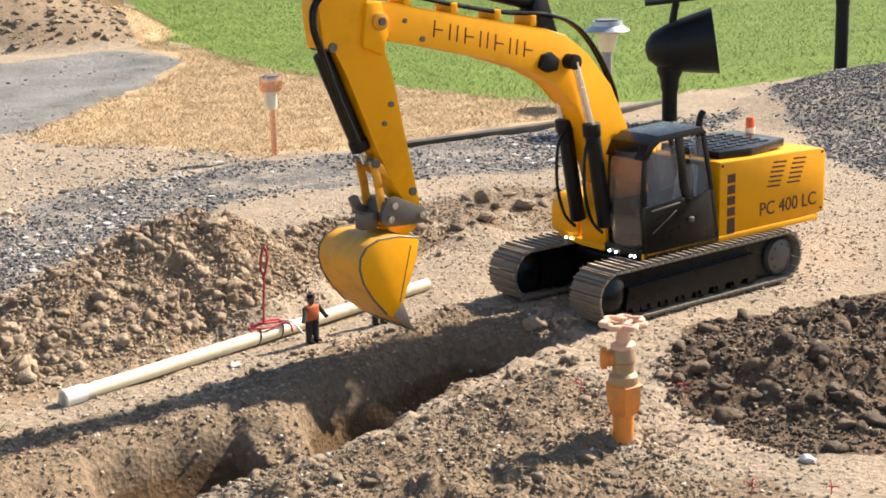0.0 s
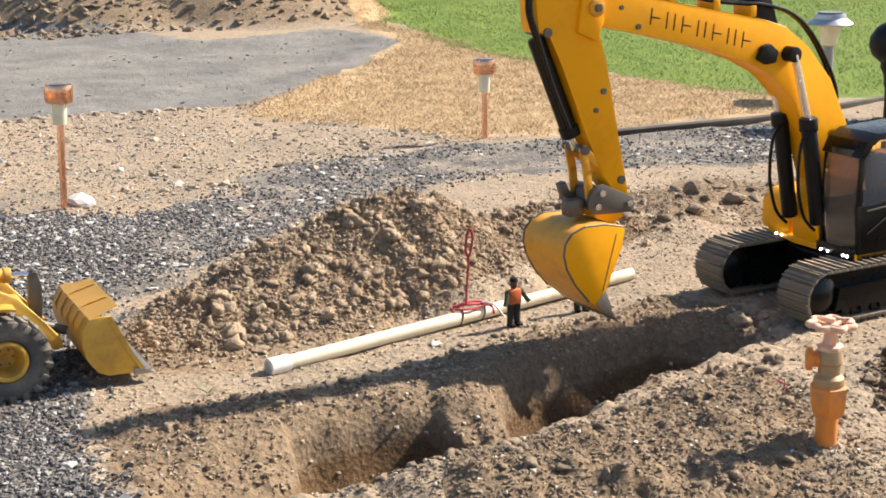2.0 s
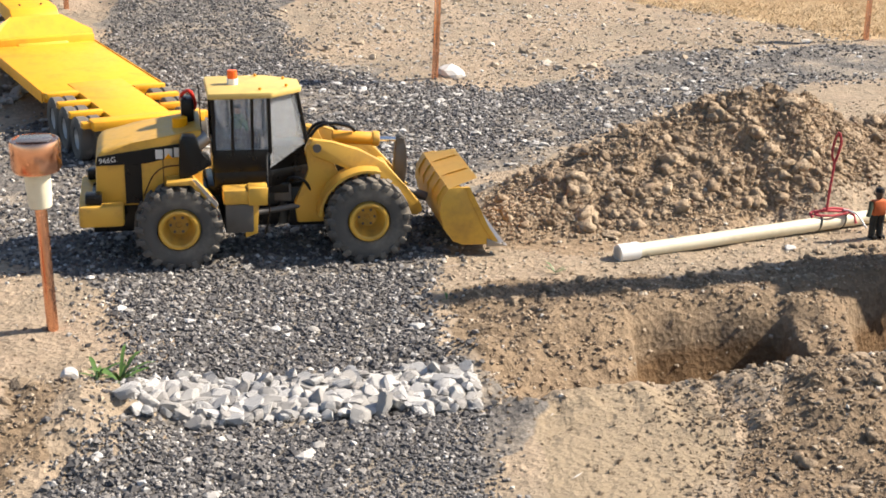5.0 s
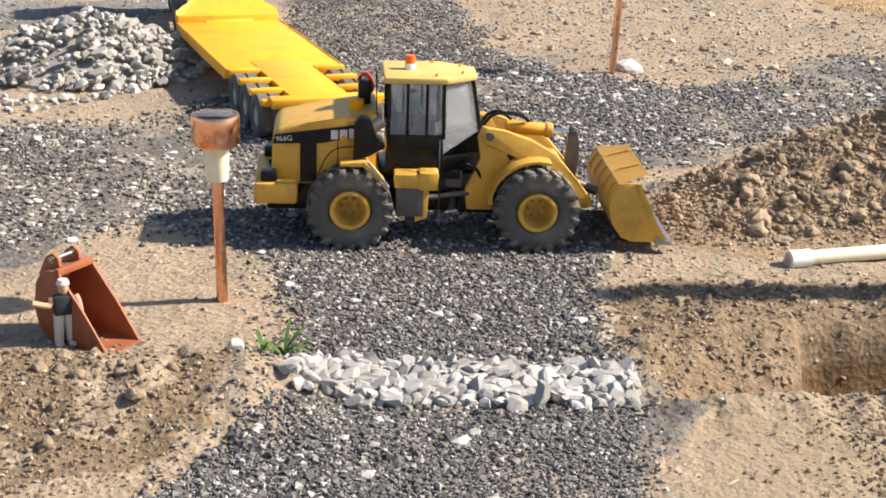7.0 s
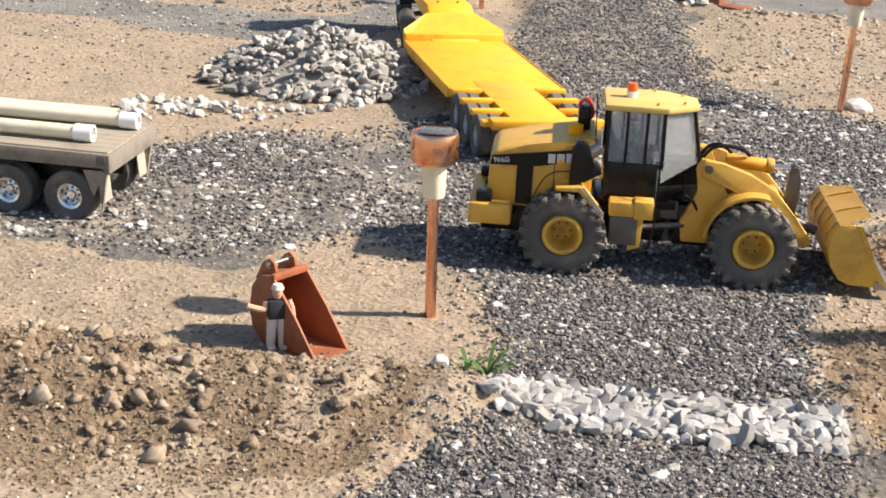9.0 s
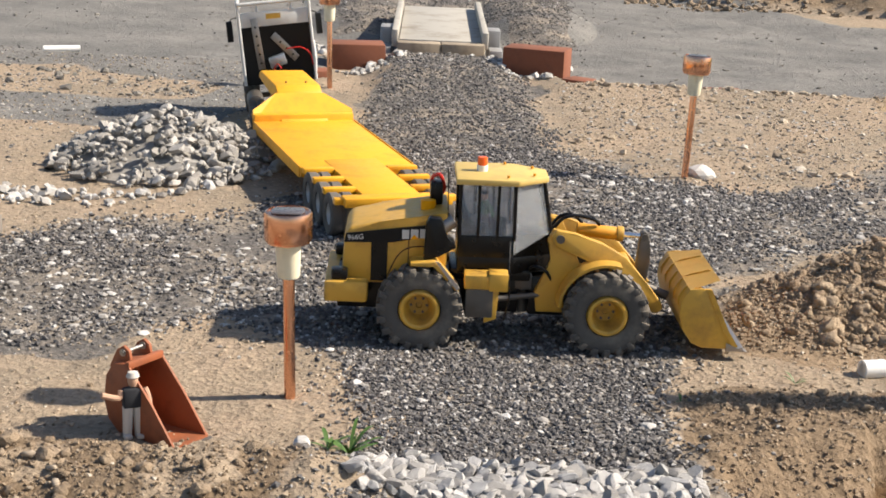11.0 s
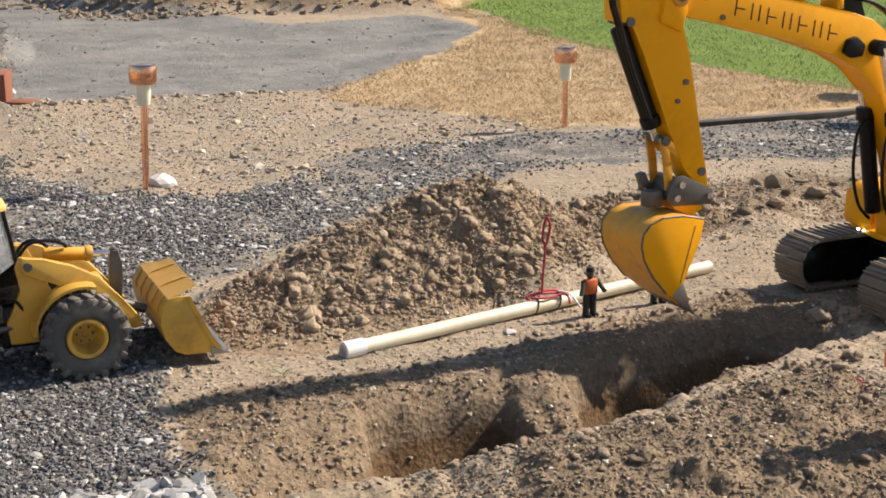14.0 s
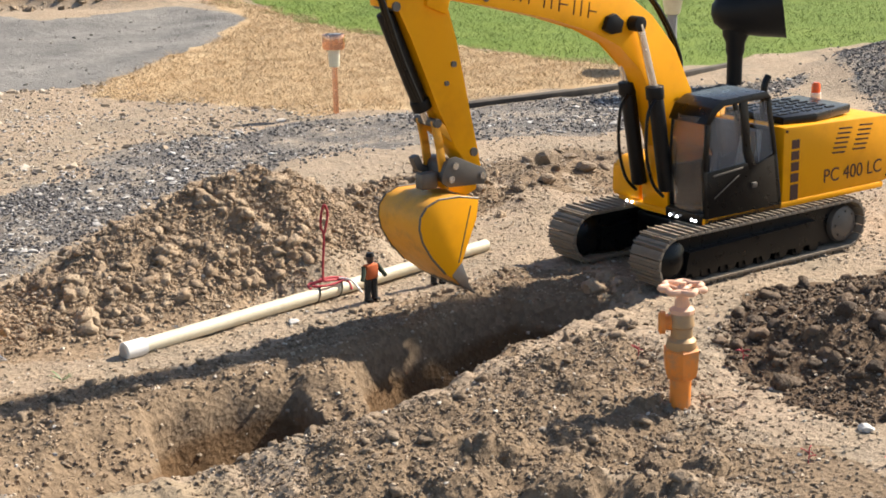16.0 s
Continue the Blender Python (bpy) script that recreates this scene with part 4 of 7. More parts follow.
rubble_ = np.concatenate([spots_in([(-0.8, 6.15), (-0.85, 6.75), (-0.52, 6.7), (-0.5, 6.2)], 150, 94), spots_in([(0.0, 6.15), (0.02, 6.8), (0.26, 6.7), (0.26, 6.15)], 190, 95), spots_in([(-0.66, 5.86), (-0.6, 6.0), (-0.4, 6.15), (-0.38, 6.02), (-0.5, 5.8)], 60, 96), spots_in([(0.0, 5.86), (-0.1, 6.1), (0.1, 6.05), (0.22, 5.82)], 60, 97)])
strew("bridge_rubble", rubble_, sized(len(rubble_), 0.018, 0.055, 98, 1.8), M_WHITECHIP, "pale broken stones banked against the bridge", "stones", SHARP, 0.75, 0.3, 99)
pond_ = np.concatenate([spots_in(POND, 500, 66, patch=0.45, size=0.8), spots_in(GREY_DIRT, 1200, 67, 0.2, patch=0.42, size=0.5)])
strew("grey_crumbs", pond_, sized(len(pond_), 0.006, 0.032, 68, 3.5), M_GREYCRUMB, "grey crumbs of dirt over the dry pond bed", "soil", LUMPS[:3], 0.6, 0.4, 69)
damp2_ = spots_in(DAMP, 500, 70, 0.15)
strew("damp_back_clods", damp2_, sized(len(damp2_), 0.008, 0.04, 71, 3.2), M_GREYCRUMB, "grey-brown crumbs on the dirt behind the stone pile", "soil", LUMPS, 0.75, 0.38, 72)


def blades(name, spots, height, width, material, label, seed, lean=0.5):
    rnd = np.random.RandomState(seed)
    n = len(spots)
    z = ground_at(spots[:, 0], spots[:, 1]) - 0.002
    a, h = rnd.rand(n) * 2 * np.pi, height * rnd.uniform(0.5, 1.2, n)
    dx, dy = np.cos(a) * width, np.sin(a) * width
    lx, ly = rnd.normal(0, lean, n) * h, rnd.normal(0, lean, n) * h
    v = np.stack([np.stack([spots[:, 0] - dx, spots[:, 1] - dy, z], -1), np.stack([spots[:, 0] + dx, spots[:, 1] + dy, z], -1), np.stack([spots[:, 0] + lx + dx * 0.3, spots[:, 1] + ly, z + h], -1)], 1).reshape(-1, 3)
    m = bpy.data.meshes.new(name)
    m.vertices.add(len(v))
    m.vertices.foreach_set("co", v.astype(np.float32).ravel())
    m.loops.add(len(v))
    m.loops.foreach_set("vertex_index", np.arange(len(v), dtype=np.int32))
    m.polygons.add(n)
    m.polygons.foreach_set("loop_start", np.arange(0, len(v), 3, dtype=np.int32))
    m.update()
    m.validate()
    m.materials.append(material)
    return tagged(new(name, m), label, "grass", kind="stuff")


M_STRAW = island_material("straw", [(0.0, (0.36, 0.235, 0.115)), (0.5, (0.47, 0.34, 0.19)), (1.0, (0.6, 0.48, 0.31))], grain=5, bump=0)
M_GRASS = island_material("grass_blade", [(0.0, (0.11, 0.17, 0.03)), (0.7, (0.152, 0.218, 0.043)), (1.0, (0.24, 0.29, 0.085))], grain=2.5, bump=0)
straw = spots_in(DRY, 60000, 33, 0.12)
blades("dry_grass", straw, 0.022, 0.0013, M_STRAW, "sparse dried straw-coloured grass along the lawn's edge", 34, 1.4)
# large broken clods, each its own
def big_clod(x, y, size, flat, seed, material, label):
    vs, fs = knob(seed, 3)
    m = bpy.data.meshes.new("soil_clod")
    m.from_pydata([(v[0] * size / 2, v[1] * size / 2, v[2] * size / 2 * flat) for v in vs], [], [list(f) for f in fs])
    m.polygons.foreach_set("use_smooth", np.ones(len(m.polygons), bool))
    m.materials.append(material)
    ob = tagged(new("soil_clod", m), label, "soil clod", "large clods")
    ob.location, ob.rotation_euler = (x, y, float(ground_at(np.array([x]), np.array([y]))[0]) + size * flat * 0.02), (0, 0, seed * 1.3)


rnd_ = random.Random(11)
for i in range(34):
    u_ = rnd_.random()
    x, y = (0.6 + 0.62 * u_, 2.74 + 0.3 * u_ + rnd_.uniform(-0.02, 0.2)) if i < 22 else (rnd_.uniform(1.28, 1.8), rnd_.uniform(3.12, 3.42))
    big_clod(x, y, rnd_.uniform(0.026, 0.044), rnd_.uniform(0.55, 0.85), 430 + i, M_CLOD, "broken brown clod lying on the soil heap")
for i, (x, y, s_) in enumerate(((1.6, 2.5, 0.045), (1.66, 2.56, 0.05), (1.72, 2.6, 0.04), (1.56, 2.44, 0.03), (1.64, 2.46, 0.032), (1.7, 2.52, 0.028))):
    big_clod(x, y, s_, 0.75, 490 + i, M_CLOD, "broken clod at the end of the trench")
for i in range(9):
    big_clod(rnd_.uniform(1.66, 2.4), rnd_.uniform(1.7, 2.25), rnd_.uniform(0.03, 0.045), rnd_.uniform(0.6, 0.85), 470 + i, M_WETCLOD, "dark damp clod lying on the wet heap")
turf = spots_in([(3.7, 5.0), (3.35, 5.4), (3.05, 6.24), (2.95, 7.3), (3.0, 8.6), (4.0, 13.5), (13, 13.5), (10, 5.2), (5.2, 5.1)], 170000, 35, 0.15)
blades("lawn_grass", turf, 0.02, 0.0015, M_GRASS, "mown green lawn grass", 36, 1.0)


def share(name, me, parent, m, material=None, label=""):
    """Another object on the same mesh, placed by the matrix m under its parent."""
    ob = new(name, me)
    ob.parent = parent
    ob.matrix_basis = m
    return tagged(ob, label)


def floor_at(x, y):
    return float(ground_at(np.array([x]), np.array([y]))[0])


ON_SIDE = Matrix.Rotation(radians(90), 4, "X")


# ---- solar lamps ----
def solar_lamp(x, y, top, lean, label):
    lamp = thing("garden_lamp", label, "garden lamp", (x, y, floor_at(x, y) - 0.003), group="copper path lamps")
    lamp.rotation_euler = (radians(lean[1]), radians(lean[0]), 0)
    k = top - 0.117
    part("stake", lathe([(0.0, -0.03), (0.0096, -0.029), (0.0096, k - 0.004), (0.0088, k)], 20), M_COPPER, lamp)
    part("lens", lathe([(0.012, k - 0.003), (0.017, k - 0.002), (0.0188, k + 0.004), (0.0213, k + 0.058), (0.0, k + 0.058)], 24), M_FROST, lamp, "frosted cream plastic lens")
    cap = part("cap", lathe([(0.021, k + 0.056), (0.0355, k + 0.058), (0.0392, k + 0.064), (0.0392, k + 0.104), (0.0375, k + 0.1085), (0.034, k + 0.1095), (0.034, k + 0.1075), (0.0, k + 0.1075)], 36), M_COPPER, lamp)
    part("solar_panel", slab([(-0.024, -0.021), (0.024, -0.021), (0.028, 0.0), (0.024, 0.021), (-0.024, 0.021), (-0.028, 0.0)], k + 0.108, k + 0.1105, 0.0005), M_SOLAR, cap, "dark solar cell")
    return lamp


solar_lamp(-0.33, 2.352, 0.334, (-1.2, 1.5), "copper solar path lamp standing beside the gravel track")
solar_lamp(0.529, 4.25, 0.362, (1.4, 0.0), "copper solar path lamp standing beside a white stone")
solar_lamp(2.04, 4.77, 0.285, (0.0, 0.0), "copper solar path lamp standing at the dry grass")
solar_lamp(-0.64, 5.47, 0.368, (-1.2, 0.0), "copper solar path lamp standing by the bridge block")

hat = thing("garden_lamp", "silver solar lamp with a wide brim on the lawn's edge", "garden lamp", (3.67, 5.065, floor_at(3.67, 5.065)))
part("stake", lathe([(0.0, -0.04), (0.02, -0.039), (0.02, 0.2), (0.028, 0.205)], 18), M_GREY, hat)
part("lens", lathe([(0.028, 0.205), (0.032, 0.21), (0.046, 0.285), (0.0, 0.287)], 24), M_FROST, hat, "clear ribbed plastic lens")
part("brim", lathe([(0.046, 0.282), (0.09, 0.286), (0.094, 0.292), (0.065, 0.312), (0.062, 0.33), (0.0, 0.334)], 36), M_SILVER, hat)
part("solar_panel", lathe([(0.05, 0.333), (0.05, 0.337), (0.0, 0.337)], 24), M_SOLAR, hat)

# ---- spotlight and post at the lawn's edge ----
spot = thing("spotlight", "black plastic solar spotlight on a round pole", "spotlight", (3.55, 4.5, floor_at(3.55, 4.5) - 0.042))
part("pole", lathe([(0.0, -0.05), (0.029, -0.049), (0.029, 0.15), (0.034, 0.165), (0.036, 0.2), (0.048, 0.225), (0.05, 0.26), (0.0, 0.28)], 24), M_PLASTIC, spot)
aim = Matrix.Translation((-0.075, 0.055, 0.305)) @ Vector((0.77, -0.6, 0.14)).to_track_quat("Z", "Y").to_matrix().to_4x4()
head = part("head", lathe([(0.0, 0.0), (0.035, 0.008), (0.065, 0.035), (0.088, 0.09), (0.107, 0.17), (0.122, 0.25), (0.126, 0.262), (0.118, 0.262), (0.1, 0.17), (0.0, 0.13)], 36, turn=aim), M_PLASTIC, spot)
part("stem", rod((0.0, 0, 0.36), (0.02, -0.012, 0.5), 0.015, 0.013), M_PLASTIC, spot)
part("solar_panel", block(-0.11, 0.11, -0.07, 0.07, -0.008, 0.008, 0.003, turn=pose(0.01, -0.01, 0.512, 14, -6, -38)), M_PLASTIC, spot)

post = thing("post", "short round black post at the lawn's edge", "post", (4.888, 4.975, floor_at(4.888, 4.975)))
part("shaft", lathe([(0.0, -0.06), (0.029, -0.059), (0.029, 0.32), (0.0, 0.32)], 24), M_PLASTIC, post)
part("cap", lathe([(0.031, 0.318), (0.031, 0.345), (0.026, 0.352), (0.0, 0.354)], 24), M_PLASTIC, post)

edging = thing("timber_edging", "weathered black timber edging board lying in the dirt", "timber", (2.86, 4.665, 0.0), 3.5)
part("board", block(-0.42, 0.42, -0.02, 0.02, floor_at(2.86, 4.67) - 0.02, floor_at(2.86, 4.67) + 0.02, 0.004), M_DARKWOOD, edging)
edge2 = thing("timber_edging", "dark timber edging board lying at the lawn's edge", "timber", (3.55, 4.79, 0.0), 17)
part("board", block(-0.28, 0.28, -0.015, 0.015, floor_at(3.55, 4.79) - 0.02, floor_at(3.55, 4.79) + 0.02, 0.004), M_DARKWOOD, edge2)

# ---- the pipe, its cord, the valve ----
P0, P1 = Vector((0.681, 2.625, 0)), Vector((1.61, 2.925, 0))
PIPE_Z = 0.013
pipe = thing("drain_pipe", "long cream plastic pipe lying on the dirt", "pipe")
hull = lathe([(0.0115, 0.02), (0.014, 0.0), (0.014, (P1 - P0).length), (0.012, (P1 - P0).length), (0.012, 0.02)], 24)
lay = Matrix.Translation((P0.x, P0.y, 0)) @ Matrix.Rotation(math.atan2(P1.y - P0.y, P1.x - P0.x), 4, "Z") @ Matrix.Rotation(radians(90), 4, "Y")
zl, zr = max(floor_at(0.72, 2.67), floor_at(0.69, 2.66)), max(floor_at(1.6, 2.95), floor_at(1.4, 2.88), floor_at(1.15, 2.8))
tilt_ = Vector((P1.x - P0.x, P1.y - P0.y, zr - zl))
lay = Matrix.Translation((P0.x, P0.y, zl + PIPE_Z)) @ tilt_.to_track_quat("Z", "Y").to_matrix().to_4x4()
bmesh.ops.transform(hull, matrix=lay, verts=hull.verts)
part("tube", hull, M_PVC, pipe)
part("coupling", lathe([(0.0145, -0.004), (0.0172, -0.003), (0.0172, 0.04), (0.0145, 0.041), (0.0125, 0.03), (0.0125, -0.004)], 24, turn=lay), M_PVC_WHITE, pipe, "white plastic coupling")


def on_pipe(s, dx=0.0, dy=0.0, dz=0.0):
    p = P0.lerp(P1, s)
    return Vector((p.x + dx, p.y + dy, zl + (zr - zl) * s + PIPE_Z + dz))


cord = thing("red_cord", "stiff red sling cord standing on the pipe in a loop", "cord")
k0 = on_pipe(0.496)
part("loop", tube([k0 + Vector(v) for v in ((0, 0, 0.024), (0.002, 0, 0.066), (0.006, 0, 0.122), (0.0, 0, 0.142), (0.003, 0, 0.172), (0.010, 0, 0.186), (0.016, 0, 0.167), (0.011, 0, 0.139), (0.006, 0, 0.125))], 0.0026), M_ROPE, cord)
part("hank", tube([k0 + Vector(v) for v in ((-0.032, -0.008, 0.016), (-0.03, 0.004, 0.022), (0.0, 0.0, 0.026), (0.04, 0.012, 0.02), (0.054, 0.004, 0.022), (0.03, 0.0, 0.017), (0.0, -0.01, 0.018), (-0.025, -0.004, 0.02), (0.0, 0.006, 0.028), (0.036, 0.018, 0.024), (0.06, 0.014, 0.016), (0.066, 0.004, -0.004))], 0.0026), M_ROPE, cord)
part("tail", tube([k0 + Vector(v) for v in ((-0.03, -0.006, 0.018), (-0.034, -0.012, 0.006), (-0.035, -0.014, -0.012))], 0.0018), M_ROPE, cord)
part("white_end", tube([k0 + Vector(v) for v in ((0.04, 0.01, 0.024), (0.06, -0.004, 0.02), (0.072, -0.016, 0.004), (0.078, -0.022, -0.006))], 0.0022), M_PVC_WHITE, cord, "white plastic hook end")
for s in (0.478, 0.54):
    strap = tagged(new("strap"), "dark hook strap round the pipe", "strap", "pipe straps")
    part("band", tube([on_pipe(s) + Vector((0.005 * math.sin(a), -0.0152 * math.cos(a) * 0.98, 0.0152 * math.sin(a))) for a in np.linspace(0, 2 * math.pi, 12, endpoint=False)], 0.0016, closed=True, steps=2), M_DARKCLOTH, strap)

valve = thing("gate_valve", "orange-painted gate valve with a faded handwheel rising from the dirt", "valve", (1.402, 1.892, floor_at(1.402, 1.892) - 0.004), 0)
valve.scale = (0.97, 0.97, 0.955)
part("riser", lathe([(0.0, -0.04), (0.0175, -0.039), (0.0185, 0.056), (0.0, 0.057)], 24), M_VALVE, valve)
part("hex_union", lathe([(0.02, 0.05), (0.027, 0.056), (0.030, 0.066), (0.032, 0.09), (0.032, 0.104), (0.026, 0.108)], 6), M_VALVE, valve)
body_ = lathe([(0.024, 0.1), (0.026, 0.108), (0.0245, 0.12), (0.0185, 0.126), (0.0185, 0.142), (0.0215, 0.146), (0.0195, 0.164), (0.017, 0.17), (0.0165, 0.172)], 24)
part("body", body_, M_VALVE_BRASS, valve)
part("bonnet", lathe([(0.021, 0.168), (0.0215, 0.175), (0.013, 0.18), (0.010, 0.2), (0.0, 0.202)], 8), M_WHEEL, valve)
out_ = Vector((-0.80, 0.55, 0.0))
outlet = part("outlet", rod((0, 0, 0.15), out_ * 0.036 + Vector((0, 0, 0.15)), 0.013, 0.0135), M_VALVE, valve)
# black disc paints the shade inside the outlet's mouth
part("bore_shade", rod(out_ * 0.034 + Vector((0, 0, 0.15)), out_ * 0.0385 + Vector((0, 0, 0.15)), 0.0125, n=18), M_PLASTIC, outlet, "black disc painting the shade inside the outlet")
part("flange", lathe([(0.012, 0.0), (0.019, 0.0), (0.020, 0.009), (0.0145, 0.012), (0.011, 0.004)], 24, turn=Matrix.Translation(out_ * 0.028 + Vector((0, 0, 0.15))) @ out_.to_track_quat("Z", "Y").to_matrix().to_4x4()), M_VALVE, outlet)
rim = bmesh.new()
tube([((0.033 + 0.0045 * math.cos(7 * a)) * math.cos(a), (0.033 + 0.0045 * math.cos(7 * a)) * math.sin(a), 0.212) for a in np.linspace(0, 2 * math.pi, 35, endpoint=False)], 0.0056, 10, bm=rim, closed=True, steps=2)
wheel_ = part("handwheel", rim, M_WHEEL, valve)
for i in range(4):
    a = radians(20 + 90 * i)
    part("spoke", tube([(0.006 * math.cos(a), 0.006 * math.sin(a), 0.208), (0.02 * math.cos(a), 0.02 * math.sin(a), 0.209), (0.036 * math.cos(a), 0.036 * math.sin(a), 0.212)], 0.0042, 8), M_WHEEL, wheel_)
part("hub", lathe([(0.0, 0.196), (0.0105, 0.197), (0.0105, 0.213), (0.006, 0.216), (0.006, 0.222), (0.0, 0.223)], 12), M_WHEEL, wheel_)


M_BLACKVEST = surface("black_vest", (0.02, 0.021, 0.026), (0.05, 0.05, 0.05), 0.8, amount=0.4)
M_WHITECLOTH = surface("off_white_cloth", (0.58, 0.54, 0.48), (0.4, 0.36, 0.3), 0.85, amount=0.4)
M_DARKGREEN = surface("dark_green_cloth", (0.03, 0.045, 0.028), (0.06, 0.06, 0.05), 0.85, amount=0.4)
M_HAIR = surface("brown_plastic", (0.1, 0.06, 0.04), (0.2, 0.13, 0.09), 0.6, amount=0.5)


# ---- toy figures ----
def figure(name, label, x, y, turn, tall, clothes, arms, zup=None):
    """A small toy figure in one plain mesh."""
    b = bmesh.new()
    s = tall / 0.1

    def add(fn, mat_i):
        n = len(b.faces)
        fn()
        b.faces.ensure_lookup_table()
        for f in b.faces[n:]:
            f.material_index = mat_i

    for side in (-1, 1):
        add(lambda: rod((side * 0.0085, 0, 0.002), (side * 0.007, 0, 0.05), 0.0062, 0.0078, 8, b), 0)
        add(lambda: block(side * 0.0085 - 0.0055, side * 0.0085 + 0.0055, -0.013, 0.006, 0.0, 0.007, 0.002, b), 3)
    add(lambda: block(-0.0145, 0.0145, -0.0085, 0.0085, 0.047, 0.078, 0.004, b), 1)
    for side, reach in zip((-1, 1), arms):
        add(lambda: tube([(side * 0.016, 0, 0.075), (side * 0.02, reach[0] * 0.5, 0.064), (side * (0.018 + reach[2]), reach[0], reach[1])], 0.0046, 8, b, steps=3), 1 if clothes[1] is M_DARKCLOTH else 2)
    add(lambda: lathe([(0.0, 0.078), (0.005, 0.08), (0.0072, 0.086), (0.0075, 0.092), (0.005, 0.098), (0.0, 0.1)], 12, b), 4)
    add(lambda: lathe([(0.0095, 0.0945), (0.0085, 0.097), (0.0068, 0.1015), (0.0, 0.103)], 12, b), 3)
    bmesh.ops.scale(b, vec=(s * 1.06, s, s), verts=b.verts)
    ob = part(name, b, clothes, None, label)
    ob.location, ob.rotation_euler = (x, y, floor_at(x, y) if zup is None else zup), (0, 0, radians(turn))
    return tagged(ob, label, "toy figure", "toy workers")


figure("toy_figure", "toy worker in dark trousers and an orange vest beside the pipe", 1.222, 2.712, 12, 0.101, [M_DARKCLOTH, M_VEST, M_DARKGREEN, M_PLASTIC, M_HAIR], ((-0.012, 0.05, 0.01), (-0.012, 0.05, 0.01)))
figure("toy_figure", "toy worker in dark clothes under the raised bucket", 1.398, 2.755, -10, 0.101, [M_DARKCLOTH, M_DARKCLOTH, M_DARKCLOTH, M_PLASTIC, M_SKIN], ((-0.01, 0.048, 0.0), (-0.01, 0.048, 0.0)))
figure("toy_figure", "toy worker in pale trousers and dark vest beside a bucket", -0.543, 2.146, 25, 0.105, [M_WHITECLOTH, M_BLACKVEST, M_SKIN, M_WHITECLOTH, M_SKIN], ((-0.006, 0.072, 0.026), (-0.004, 0.046, 0.004)))

# ---- spare digging bucket ----
spare = thing("spare_bucket", "rusty red steel digging bucket standing on the dirt", "bucket", (-0.535, 2.19, floor_at(-0.5, 2.17) - 0.004), -30)
SHELL = [(0.0, 0.122), (-0.03, 0.118), (-0.045, 0.095), (-0.05, 0.055), (-0.042, 0.025), (-0.02, 0.006), (0.02, 0.001), (0.098, 0.004)]
INNER = [(0.098, 0.0075), (0.02, 0.0045), (-0.018, 0.0095), (-0.0385, 0.027), (-0.0465, 0.055), (-0.042, 0.093), (-0.028, 0.1145), (0.0, 0.1185)]
part("shell", prism(SHELL + INNER, -0.036, 0.036), M_RUST, spare)
for y0 in (-0.0385, 0.0345):
    part("side_plate", prism(SHELL + [(0.05, 0.066)], y0, y0 + 0.004, 0.0008), M_RUST, spare)
part("top_lip", block(-0.004, 0.004, -0.0385, 0.0385, 0.114, 0.1255, 0.001), M_RUST, spare)
part("cutting_edge", block(0.085, 0.107, -0.0395, 0.0395, 0.0, 0.0055, 0.001), M_DARKSTEEL, spare, "worn grey cutting edge")
for y0 in (-0.026, 0.018):
    ear = part("ear", prism([(-0.036, 0.108), (-0.004, 0.118), (-0.008, 0.138), (-0.02, 0.145), (-0.034, 0.136), (-0.05, 0.104)], y0, y0 + 0.006, 0.001), M_RUST, spare)
    part("pin_boss", rod((-0.02, y0 - 0.002, 0.134), (-0.02, y0 + 0.008, 0.134), 0.006), M_STEEL, ear)
part("pin", rod((-0.02, -0.03, 0.134), (-0.02, 0.028, 0.134), 0.0032), M_STEEL, spare, "pale steel pin")

M_DIRTBLOCK = surface("dirty_concrete", (0.34, 0.275, 0.2), (0.2, 0.16, 0.115), 0.9, stain=14, amount=0.8, bump=0.4)
# ---- bridge, abutment blocks, bricks ----
bridge = thing("bridge", "small pale concrete bridge slab with raised kerbs", "bridge", (-0.272, 6.26, 0.014), 3.0)
part("deck", block(-0.175, 0.175, 0.0, 1.25, 0.055, 0.082, 0.004), M_CONCRETE, bridge)
for x0 in (-0.205, 0.17):
    part("kerb", block(x0, x0 + 0.026, -0.02, 1.2, 0.05, 0.122, 0.004), M_CONCRETE, bridge, "worn concrete kerb")
for x0, x1 in ((-0.18, -0.002), (0.002, 0.18)):
    part("abutment_block", block(x0, x1, -0.075, -0.002, -0.06, 0.077, 0.005), M_DIRTBLOCK, bridge, "dirt-covered concrete block")
for x0, y0, z1 in ((-0.262, -0.03, 0.05), (0.202, -0.03, 0.05), (-0.258, 0.16, 0.11), (0.198, 0.16, 0.11)):
    part("wing_block", block(x0, x0 + 0.055, y0, y0 + 0.12, -0.06, z1, 0.004), M_GREY, bridge, "grey concrete block")


def red_block(x, y, turn, size, label, sink=0.01):
    b = tagged(part("brick", block(-size[0] / 2, size[0] / 2, -size[1] / 2, size[1] / 2, 0, size[2], 0.004), M_BRICK), label, "brick", "red blocks")
    b.location, b.rotation_euler = (x, y, floor_at(x, y) - sink), (0, 0, radians(turn))


